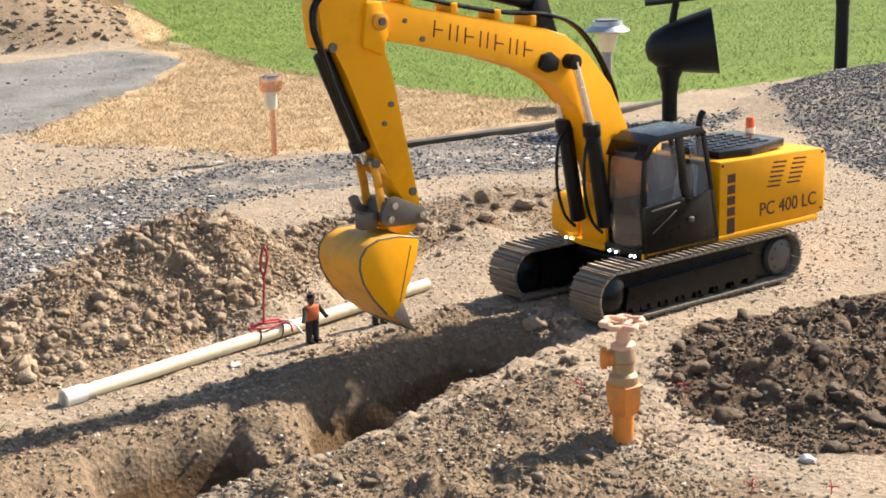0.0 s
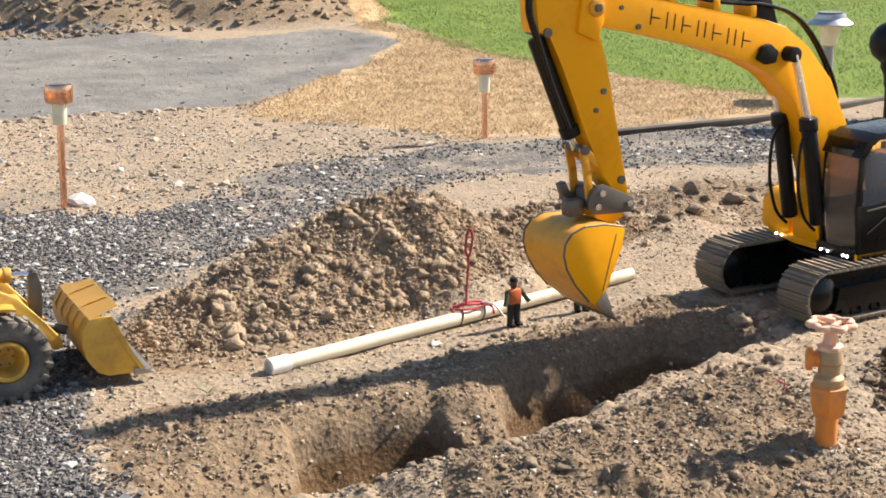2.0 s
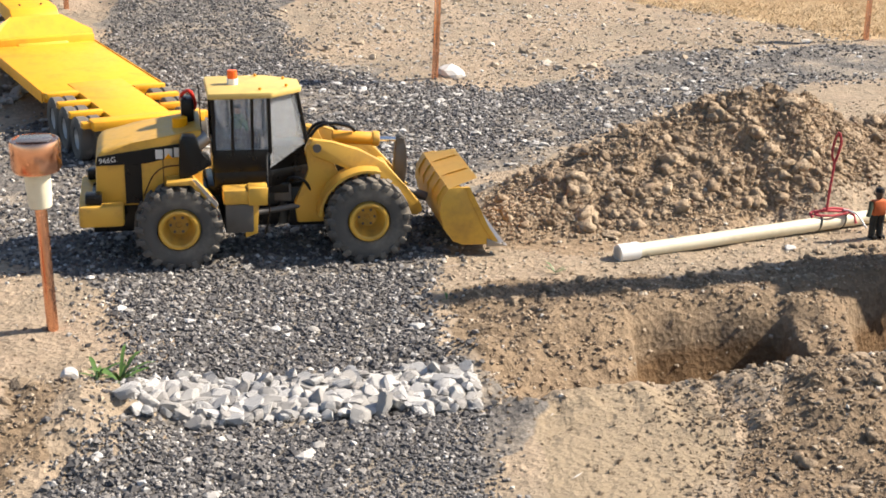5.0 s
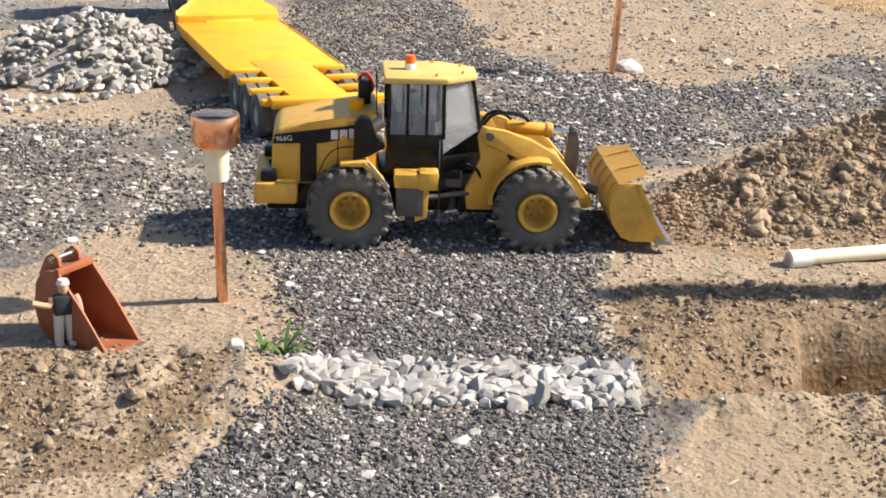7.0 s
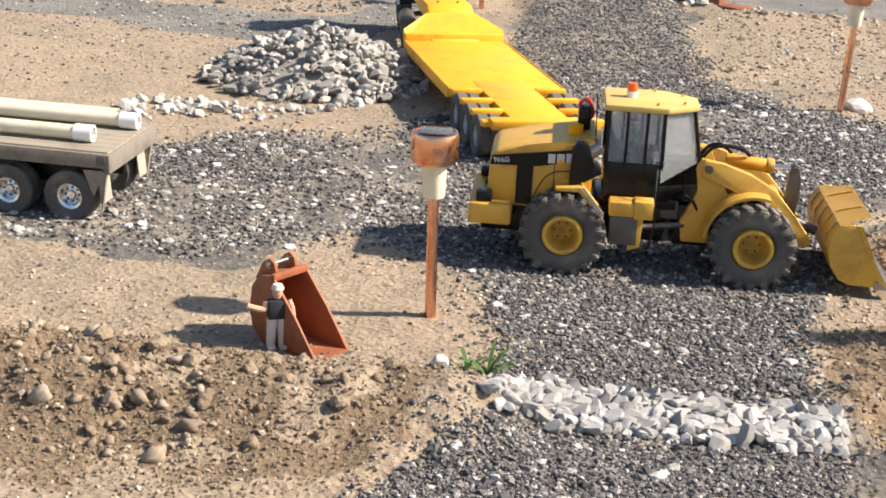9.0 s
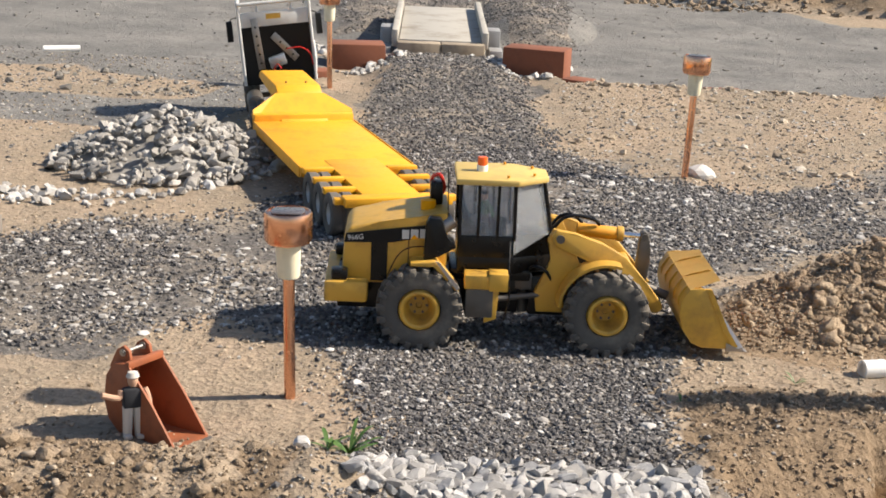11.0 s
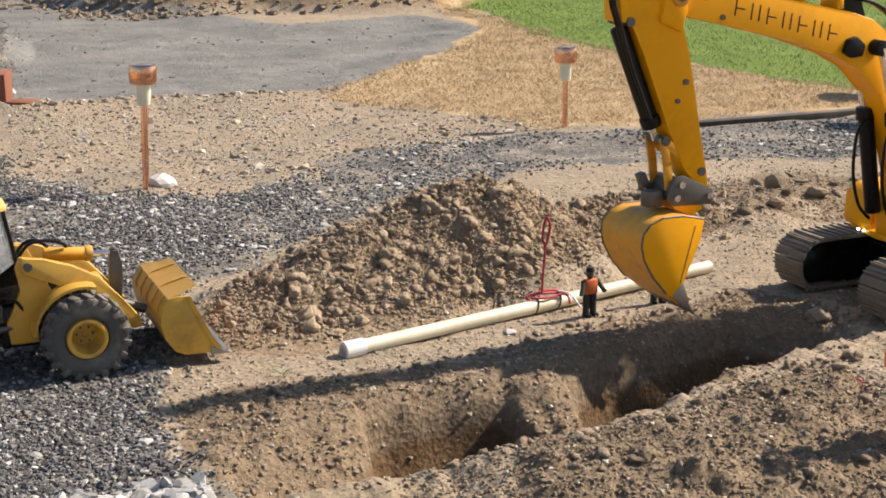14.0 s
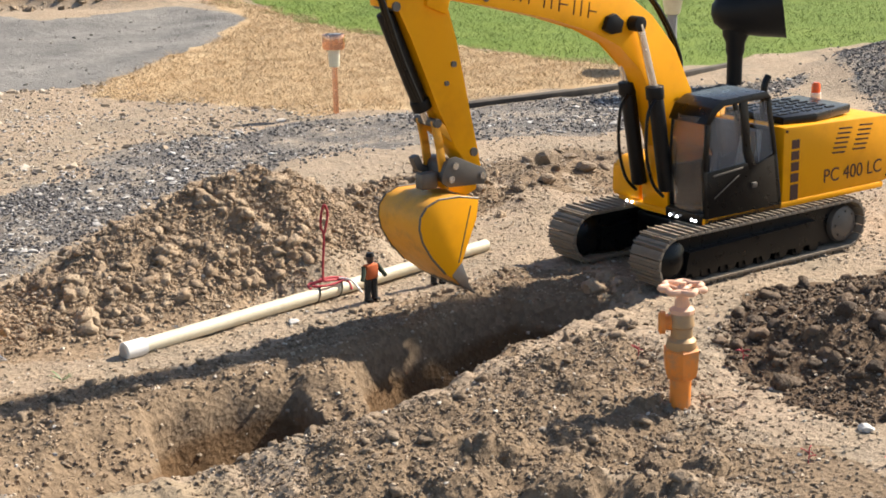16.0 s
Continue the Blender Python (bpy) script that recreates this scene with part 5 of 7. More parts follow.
red_block(0.125, 6.02, -14, (0.25, 0.14, 0.15), "dark red concrete block beside the bridge", 0.05)
red_block(-0.6, 6.03, 10, (0.22, 0.14, 0.15), "dark red concrete block beside the bridge", 0.05)
red_block(0.285, 5.80, -30, (0.1, 0.1, 0.06), "low dark red brick sunk in the bank", 0.03)
red_block(-0.735, 5.75, 20, (0.12, 0.1, 0.06), "low dark red brick sunk in the bank", 0.035)
red_block(0.84, 5.83, 6, (0.14, 0.05, 0.03), "flat pinkish brick at the edge of the dry pond", 0.008)

stick = thing("pipe_offcut", "short white plastic pipe lying on the dirt", "pipe", (-1.85, 6.2, floor_at(-1.85, 6.2) + 0.014), 24)
part("tube", rod((-0.075, 0, 0), (0.075, 0, 0), 0.014, n=14), M_PVC_WHITE, stick)



def lone_stone(name, x, y, size, flat, seed, material, label, group=""):
    vs, fs = unit_lump(seed, 0.12, True, 2)
    m = bpy.data.meshes.new(name)
    m.from_pydata([(v[0] * size / 2, v[1] * size / 2, v[2] * size / 2 * flat) for v in vs], [], [list(f) for f in fs])
    m.materials.append(material)
    ob = tagged(new(name, m), label, "stone", group)
    ob.location, ob.rotation_euler = (x, y, floor_at(x, y) + size * flat * 0.25), (0, 0, seed)
    return ob


lone_stone("white_stone", 0.585, 4.30, 0.085, 0.55, 92, M_WHITECHIP, "flat white stone at the foot of a lamp")
lone_stone("white_stone", -0.268, 2.045, 0.03, 0.8, 93, M_WHITECHIP, "small white stone on the dirt")
lone_stone("white_stone", 1.03, 2.665, 0.028, 0.35, 95, M_WHITECHIP, "small white stone lying in front of the pipe")
lone_stone("white_stone", 1.60, 1.67, 0.028, 0.6, 94, M_WHITECHIP, "small white stone beside the valve")
for i, (x, y, s) in enumerate(((-0.51, 1.99, 0.028), (-0.38, 1.86, 0.03), (-0.33, 2.0, 0.032), (-0.62, 1.94, 0.03), (-0.68, 1.97, 0.034), (-0.72, 1.9, 0.03), (-0.77, 1.99, 0.036), (-0.7, 1.83, 0.028), (-0.47, 1.92, 0.026), (2.14, 3.52, 0.075), (2.2, 3.42, 0.06), (2.02, 3.33, 0.05), (2.27, 3.62, 0.05))):
    lone_stone("brown_stone", x, y, s, 0.8, 100 + i, M_DRYCLOD, "rounded brown stone half sunk in the dirt", "brown stones")

# ---- white crushed stones across the track, and the stone pile ----
def rock(seed):
    """A broken block with flat faces."""
    vs, fs = unit_lump(seed, 0.03, False, 2)
    r = np.random.RandomState(seed)
    for _ in range(10):
        n = r.normal(size=3)
        n /= np.linalg.norm(n)
        vs = vs - np.outer(np.maximum(0, vs @ n - r.uniform(0.42, 0.68)), n)
    vs[:, 2] = np.clip(vs[:, 2], -0.5, r.uniform(0.42, 0.56))
    return vs * 1.4, fs


STONE_MESHES = []
M_LIMESTONE = island_material("limestone", [(0.0, (0.3, 0.285, 0.27)), (0.35, (0.41, 0.39, 0.365)), (0.5, (0.38, 0.378, 0.38)), (0.75, (0.49, 0.47, 0.445)), (1.0, (0.58, 0.56, 0.54))], by_object=True, grain=60, bump=0.5)
M_GREYSTONE = island_material("grey_limestone", [(0.0, (0.24, 0.225, 0.205)), (0.5, (0.38, 0.355, 0.32)), (1.0, (0.56, 0.53, 0.49))], by_object=True, grain=60, bump=0.5)
M_GREYCHIP = island_material("grey_chips", [(0.0, (0.24, 0.225, 0.205)), (0.5, (0.38, 0.355, 0.32)), (1.0, (0.56, 0.53, 0.49))])
for mat_ in (M_LIMESTONE, M_GREYSTONE):
    for s in range(10):
        vs, fs = rock(200 + s)
        m = bpy.data.meshes.new("stone")
        m.from_pydata([tuple(v * 0.5) for v in vs], [], [list(f) for f in fs])
        m.materials.append(mat_)
        STONE_MESHES.append(m)
LIGHT_STONES, GREY_STONES = STONE_MESHES[:10], STONE_MESHES[10:]

band = thing("stone_band", "band of white crushed stones laid across the track", "stones")
rnd = random.Random(5)
laid = []
tries = 0
while len(laid) < 290 and tries < 20000:
    tries += 1
    u, v = rnd.random(), rnd.random()
    x = -0.185 + 0.51 * u
    y = 1.945 + 0.055 * u + (0.145 - 0.02 * u) * v + rnd.gauss(0, 0.008)
    s = rnd.choice((rnd.uniform(0.014, 0.022), rnd.uniform(0.02, 0.03), rnd.uniform(0.024, 0.036)))
    if all((x - a) ** 2 + (y - c) ** 2 > (0.27 * (s + d)) ** 2 for a, c, d, _ in laid):
        laid.append((x, y, s, 0))
for x, y, s, _ in laid:
    lift = floor_at(x, y) + s * 0.16 + 0.005 * rnd.random()
    share("stone", rnd.choice(LIGHT_STONES), band, Matrix.Translation((x, y, lift)) @ Euler((rnd.gauss(0, 0.4), rnd.gauss(0, 0.4), rnd.random() * 6)).to_matrix().to_4x4() @ Matrix.Diagonal((s * rnd.uniform(1.05, 1.35), s * rnd.uniform(0.9, 1.2), s * 0.78, 1)))

pile = thing("stone_pile", "heap of grey broken stones on the dirt", "stones", (-0.93, 4.12, floor_at(-0.93, 4.12)))
core = bmesh.new()
bmesh.ops.create_uvsphere(core, u_segments=24, v_segments=12, radius=1)
for v in core.verts:
    r = 1 + 0.12 * noise.noise(v.co * 2)
    v.co = (v.co.x * 0.28 * r, v.co.y * 0.30 * r, max(-0.02, (0.125 * (1 - math.hypot(v.co.x, v.co.y) ** 1.2)) if v.co.z > 0 else -0.02))
part("core", core, M_GREYSTONE, pile)
small_stones = bmesh.new()
for i in range(900):
    a, q = rnd.random() * 2 * math.pi, rnd.random() ** 0.55
    x, y = 0.33 * q * math.cos(a), 0.34 * q * math.sin(a)
    z = max(0.0, 0.135 * (1 - (q * 1.02) ** 1.25))
    s = rnd.uniform(0.02, 0.042) if i < 290 else rnd.uniform(0.01, 0.02)
    m = Matrix.Translation((x, y, z + s * (0.3 if i < 290 else 0.9))) @ Euler((rnd.gauss(0, 0.5), rnd.gauss(0, 0.5), rnd.random() * 6)).to_matrix().to_4x4() @ Matrix.Diagonal((s * 1.25, s, s * 0.75, 1))
    if i < 290:
        share("stone", rnd.choice(GREY_STONES), pile, m)
    else:
        n0 = len(small_stones.verts)
        bmesh.ops.create_icosphere(small_stones, subdivisions=1, radius=0.5, matrix=m)
tagged(part("stone_fill", small_stones, M_GREYCHIP, pile, smooth=5.0), kind="stuff")
tail_ = spots_in([(-1.35, 3.5), (-1.3, 3.75), (-0.95, 3.72), (-0.6, 4.0), (-0.5, 4.25), (-0.62, 4.3), (-0.7, 3.9), (-0.95, 3.58)], 170, 60)
strew("fallen_stones", tail_, sized(len(tail_), 0.012, 0.045, 61, 1.6), M_WHITECHIP, "broken stones fallen round the stone pile", "stones", SHARP, 0.8, 0.25, 62)

# ---- weeds ----
M_LEAF = surface("weed_leaf", (0.06, 0.125, 0.022), (0.14, 0.18, 0.05), 0.5, stain=40, amount=0.6, bump=0.2)


def weed(x, y, n, size, seed, label):
    w = thing("weed", label, "plant", (x, y, floor_at(x, y)), group="weeds")
    r = random.Random(seed)
    for i in range(n):
        a, up = r.random() * 6.28, r.uniform(0.3, 1.5)
        ln, wd = size * r.uniform(0.6, 1.1), size * r.uniform(0.08, 0.15)
        b = bmesh.new()
        rows = []
        for k in range(5):
            t = k / 4
            px_, pz = ln * t * (1 - 0.15 * t), ln * (up * t - 0.55 * up * t * t) + 0.002
            half = wd * (0.25 + 1.6 * t - 1.7 * t * t)
            rows.append([b.verts.new((px_ * math.cos(a) - sgn * half * math.sin(a), px_ * math.sin(a) + sgn * half * math.cos(a), pz + (0.18 * half if sgn else 0))) for sgn in (-1, 0, 1)])
        for p, q in zip(rows, rows[1:]):
            for j in range(2):
                b.faces.new((p[j], p[j + 1], q[j + 1], q[j]))
        part("leaf", b, M_LEAF, w)


weed(-0.205, 2.115, 14, 0.058, 1, "small green weed beside the white stones")
weed(-0.24, 2.14, 8, 0.045, 4, "small green weed in the dirt")
weed(0.545, 2.555, 7, 0.03, 2, "tiny green sprout in the dirt")
weed(0.33, 2.44, 4, 0.024, 3, "tiny green sprout in the gravel")


# ---- tiny red seedlings ----
def seedling(x, y, tall, seed):
    w = thing("seedling", "tiny dried red seedling standing in the dirt", "plant", (x, y, floor_at(x, y)), group="red seedlings")
    r = random.Random(seed)
    part("stem", tube([(0, 0, -0.004), (0.002, 0, tall * 0.5), (r.uniform(-0.004, 0.004), 0.001, tall)], 0.0008, 5, steps=3), M_ROPE, w)
    for _ in range(4):
        a, k = r.random() * 6.28, r.uniform(0.45, 1.0)
        part("twig", tube([(0.001, 0, tall * k * 0.8), (0.006 * math.cos(a), 0.006 * math.sin(a), tall * k), (0.013 * math.cos(a), 0.013 * math.sin(a), tall * k * 1.02)], 0.0009, 5, steps=2), M_ROPE, w)


for i, (x, y) in enumerate(((1.444, 2.075), (1.62, 2.006), (1.437, 1.618), (1.53, 1.547))):
    seedling(x, y, 0.026, i)


def lettering(name, text, size, material, parent, m, label=""):
    cu = bpy.data.curves.new(name, "FONT")
    cu.body, cu.size, cu.extrude = text, size, 0.0004
    tmp = new(name, cu)
    me = bpy.data.meshes.new_from_object(tmp)
    bpy.data.objects.remove(tmp)
    me.materials.append(material)
    return share(name, me, parent, m, label=label)


def mesh_of(bm, name, materials, smooth=35.0):
    ob = part(name, bm, materials, None, "", smooth)
    me = ob.data
    bpy.data.objects.remove(ob)
    return me


# ---- wheel loader ----
def tyre_mesh(r, w, lugs, name, material, lug_d=0.0095):
    """Tyre lying on its side, axis along z, with chevron lugs."""
    b = lathe([(r * 0.52, -w * 0.42), (r * 0.62, -w * 0.5), (r * 0.86, -w * 0.5), (r * 0.95, -w * 0.44), (r * 0.955, 0), (r * 0.95, w * 0.44), (r * 0.86, w * 0.5), (r * 0.62, w * 0.5), (r * 0.52, w * 0.42), (r * 0.5, 0), (r * 0.52, -w * 0.42)], 48)
    for i in range(lugs):
        for side in (-1, 1):
            a = 2 * math.pi * (i + (0.5 if side > 0 else 0)) / lugs
            wd = 2 * math.pi * r / lugs * 0.235
            m = Matrix.Rotation(a, 4, "Z") @ Matrix.Translation((r * 0.975, 0, side * w * 0.25)) @ Matrix.Rotation(radians(18 * side), 4, "X")
            block(-lug_d / 2 - 0.001, lug_d / 2, -wd, wd, -w * 0.28, w * 0.28, 0.0012, b, m)
            m2 = Matrix.Rotation(a - radians(2) * side, 4, "Z") @ Matrix.Translation((r * 0.91, 0, side * w * 0.5))
            block(-r * 0.075, r * 0.07, -wd * 0.9, wd * 0.9, -0.004, 0.0035, 0.001, b, m2)
    return mesh_of(b, name, material)


loader = thing("wheel_loader", "yellow model wheel loader with a black cab on the gravel", "wheel loader", (0.033, 2.771, 0.0), 3.87)
LZ = 0.004  # stands on the gravel
tyre_me = tyre_mesh(0.0765, 0.058, 19, "tyre", M_RUBBER)
rim_me = mesh_of(lathe([(0.0, -0.011), (0.006, -0.011), (0.007, -0.008), (0.0215, -0.008), (0.0235, -0.004), (0.0265, 0.0), (0.029, 0.018), (0.0325, 0.0285), (0.0365, 0.0305), (0.0405, 0.0295), (0.0425, 0.024), (0.0425, 0.0), (0.042, -0.02), (0.0, -0.02)], 36), "rim", M_YELLOW)
bolt_me = mesh_of(rod((0, 0, 0), (0, 0, 0.0025), 0.0026, n=10), "bolt", M_DARKSTEEL)
for ux in (0.171, -0.176):
    for side in (-1, 1):
        m = Matrix.Translation((ux, side * 0.101, 0.0735 + LZ)) @ Matrix.Rotation(radians(-90 * side), 4, "X")
        wheel = share("wheel", tyre_me, loader, m, label="worn black lugged tyre on a yellow rim")
        rim_ = share("rim", rim_me, wheel, Matrix.Diagonal((0.9, 0.9, 1, 1)))
        for k in range(6):
            share("wheel_bolt", bolt_me, rim_, Matrix.Rotation(k * math.pi / 3, 4, "Z") @ Matrix.Translation((0.0165, 0, -0.008)))
part("axle", rod((0.171, -0.08, 0.08), (0.171, 0.08, 0.08), 0.016, n=12), M_DARKSTEEL, loader)
part("axle", rod((-0.176, -0.08, 0.08), (-0.176, 0.08, 0.08), 0.016, n=12), M_DARKSTEEL, loader)
part("rear_frame", block(-0.33, 0.01, -0.05, 0.05, 0.055, 0.125, 0.004), M_BLACK, loader)
part("front_frame", block(0.03, 0.2, -0.045, 0.045, 0.05, 0.125, 0.004), M_BLACK, loader)
part("joint", rod((0.022, 0, 0.045), (0.022, 0, 0.16), 0.014, n=14), M_DARKSTEEL, loader)
# engine hood with a sloping rounded top
hood = part("hood", prism([(-0.322, 0.112), (-0.318, 0.205), (-0.308, 0.218), (-0.25, 0.231), (-0.135, 0.25), (-0.128, 0.25), (-0.128, 0.112)], -0.078, 0.078, 0.007), M_YELLOW, loader)
for y0 in (-0.0805, 0.0785):
    part("grille", block(-0.268, -0.238, y0, y0 + 0.002, 0.118, 0.205, 0), M_BLACK, hood, "black engine side grille")
    part("name_band", prism([(-0.318, 0.19), (-0.315, 0.207), (-0.15, 0.229), (-0.15, 0.208), (-0.23, 0.192)], y0 - 0.0003, y0 + 0.0023), M_PLASTIC, hood, "black name band")
lettering("number", "966G", 0.0135, M_WHITE, hood, Matrix.Translation((-0.312, -0.0815, 0.1945)) @ Matrix.Rotation(radians(90), 4, "X") @ Matrix.Rotation(radians(5), 4, "Z"), "white model number")
for k, (x0, x1) in enumerate(((-0.212, -0.199), (-0.196, -0.182), (-0.179, -0.166))):
    part("mark", block(x0, x1, -0.0822, -0.0812, 0.2 + k * 0.0012, 0.217 + k * 0.0012, 0), M_WHITE, hood, "plain white mark")
part("mark", prism([(-0.197, 0.2), (-0.189, 0.209), (-0.181, 0.2)], -0.0832, -0.0823), M_AMBER, hood, "plain yellow mark")
for sy in (-1, 1):
    part("panel_seam", block(-0.2, -0.1985, min(sy * 0.0775, sy * 0.0792), max(sy * 0.0775, sy * 0.0792), 0.125, 0.2, 0), M_MARK, hood)
    part("panel_seam", tube([(-0.236, sy * 0.0785, 0.13), (-0.22, sy * 0.0785, 0.165), (-0.2, sy * 0.0785, 0.182), (-0.17, sy * 0.0785, 0.186)], 0.0012, 6), M_MARK, hood)
bumper = part("counterweight", block(-0.352, -0.272, -0.108, 0.108, 0.082, 0.122, 0.006), M_YELLOW, loader)
part("rear_lamp", block(-0.34, -0.31, -0.1, -0.07, 0.122, 0.142, 0.004), M_BLACK, bumper)
part("rear_lamp", block(-0.34, -0.31, 0.07, 0.1, 0.122, 0.142, 0.004), M_BLACK, bumper)
part("hitch", block(-0.3, -0.27, -0.02, 0.02, 0.05, 0.084, 0.003), M_DARKSTEEL, bumper)
# exhaust, air cleaner and wiring behind the cab
part("air_cleaner", prism([(-0.172, 0.166), (-0.142, 0.176), (-0.112, 0.192), (-0.118, 0.205), (-0.132, 0.21), (-0.136, 0.235), (-0.142, 0.246), (-0.163, 0.248), (-0.169, 0.236)], -0.108, -0.084, 0.003), M_BLACK, loader, "black air cleaner box")
part("exhaust", rod((-0.15, -0.07, 0.215), (-0.118, -0.066, 0.236), 0.016, 0.014, 18), M_STEEL, loader)
part("filler_cap", lathe([(0.014, 0.0), (0.014, 0.018), (0.0, 0.02)], 14, turn=pose(-0.165, -0.02, 0.243)), M_AMBER, loader)
wires = part("wiring", tube([(-0.15, 0.03, 0.245), (-0.16, 0.02, 0.29), (-0.145, 0.0, 0.305), (-0.135, 0.015, 0.275), (-0.15, 0.03, 0.25)], 0.0035), M_RED, loader, "red and black battery wires")
part("wire_block", block(-0.162, -0.138, -0.005, 0.03, 0.245, 0.292, 0.005), M_BLACK, wires)
part("antenna", rod((-0.128, -0.06, 0.24), (-0.131, -0.06, 0.33), 0.0012, n=6), M_BLACK, loader)
# cab: black lower shell, posts, panes, roof
PLAN = [(-0.108, -0.07), (-0.004, -0.07), (0.07, -0.03), (0.07, 0.03), (-0.004, 0.07), (-0.108, 0.07)]
cab = part("cab", slab(PLAN, 0.135, 0.168, 0.003), M_BLACK, loader, "black cab shell")
for sy in (-1, 1):
    part("door", block(-0.106, -0.009, sy * 0.068 - 0.002, sy * 0.068 + 0.002, 0.166, 0.208, 0.001), M_BLACK, cab, "black lower door panel")
part("cab_rear", block(-0.108, -0.104, -0.068, 0.068, 0.166, 0.208, 0.001), M_BLACK, cab)
for sy in (-1, 1):
    wedge = bmesh.new()
    wv = [wedge.verts.new(v) for v in ((-0.004, sy * 0.0685, 0.166), (0.069, sy * 0.03, 0.166), (0.069, sy * 0.03, 0.205), (-0.004, sy * 0.0685, 0.172))]
    wedge.faces.new(wv)
    bmesh.ops.solidify(wedge, geom=wedge.faces[:], thickness=0.003)
    part("corner_panel", wedge, M_BLACK, cab)
part("cab_floor", block(-0.12, 0.03, -0.06, 0.06, 0.12, 0.14, 0.002), M_BLACK, cab)
TOP_PLAN = [((x * 0.74 if x > 0.05 else x * 0.97) - 0.002, y * 0.95) for x, y in PLAN]
for (x0, y0), (x1, y1) in zip(PLAN, TOP_PLAN):
    part("post", rod((x0 * 0.985, y0 * 0.97, 0.2), (x1, y1, 0.306), 0.0038, n=8), M_BLACK, cab)
for xk in (-0.072, -0.036):
    for sy in (-1, 1):
        part("post", rod((xk, sy * 0.068, 0.2), (xk, sy * 0.0655, 0.306), 0.003, n=8), M_BLACK, cab)
for i in range(6):
    (x0, y0), (x1, y1) = PLAN[i], PLAN[(i + 1) % 6]
    (a0, b0), (a1, b1) = TOP_PLAN[i], TOP_PLAN[(i + 1) % 6]
    b = bmesh.new()
    low = {1: (0.172, 0.21), 3: (0.21, 0.172)}.get(i, (0.207, 0.207))
    q = [b.verts.new(v) for v in ((x0 * 0.98, y0 * 0.97, low[0]), (x1 * 0.98, y1 * 0.97, low[1]), (a1, b1, 0.304), (a0, b0, 0.304))]
    b.faces.new(q)
    bmesh.ops.solidify(b, geom=b.faces[:], thickness=0.0012)
    pane = part("pane", b, M_GLASS, cab, "scratched clear pane")
    pane.visible_shadow = False
part("front_panel", prism([(0.0, 0.135), (0.06, 0.135), (0.069, 0.175), (0.066, 0.205), (0.0, 0.2)], -0.03, 0.03, 0.003), M_BLACK, cab)
roof = part("roof", slab([(-0.116, -0.077), (0.0, -0.077), (0.058, -0.032), (0.058, 0.032), (0.0, 0.077), (-0.116, 0.077)], 0.304, 0.316, 0.004), M_FADED, loader, "faded yellow cab roof")
beacon = part("beacon", lathe([(0.0105, 0.317), (0.0105, 0.329), (0.0, 0.3295)], 18, turn=pose(-0.066, 0.0, -0.002)), M_PVC_WHITE, roof)
part("beacon_lens", lathe([(0.009, 0.329), (0.0095, 0.331), (0.009, 0.344), (0.0, 0.346)], 18, turn=pose(-0.066, 0.0, -0.002)), M_ORANGE, beacon, "red-orange beacon lens")
for dx, dy in ((-0.02, -0.06), (0.03, -0.035), (0.03, 0.03), (-0.02, 0.06)):
    part("roof_bolt", rod((dx, dy, 0.317), (dx, dy, 0.3215), 0.0028, n=8), M_AMBER_WORN, roof)
part("seat", prism([(-0.1, 0.205), (-0.055, 0.205), (-0.055, 0.218), (-0.088, 0.22), (-0.096, 0.262), (-0.106, 0.262)], -0.028, 0.028, 0.004), M_PLASTIC, cab)
part("steering_wheel", tube([(-0.005 + 0.016 * math.cos(a) * 0.6, 0.016 * math.sin(a), 0.228 + 0.016 * math.cos(a) * 0.8) for a in np.linspace(0, 6.28, 14, endpoint=False)], 0.002, 6, closed=True, steps=2), M_PLASTIC, cab)
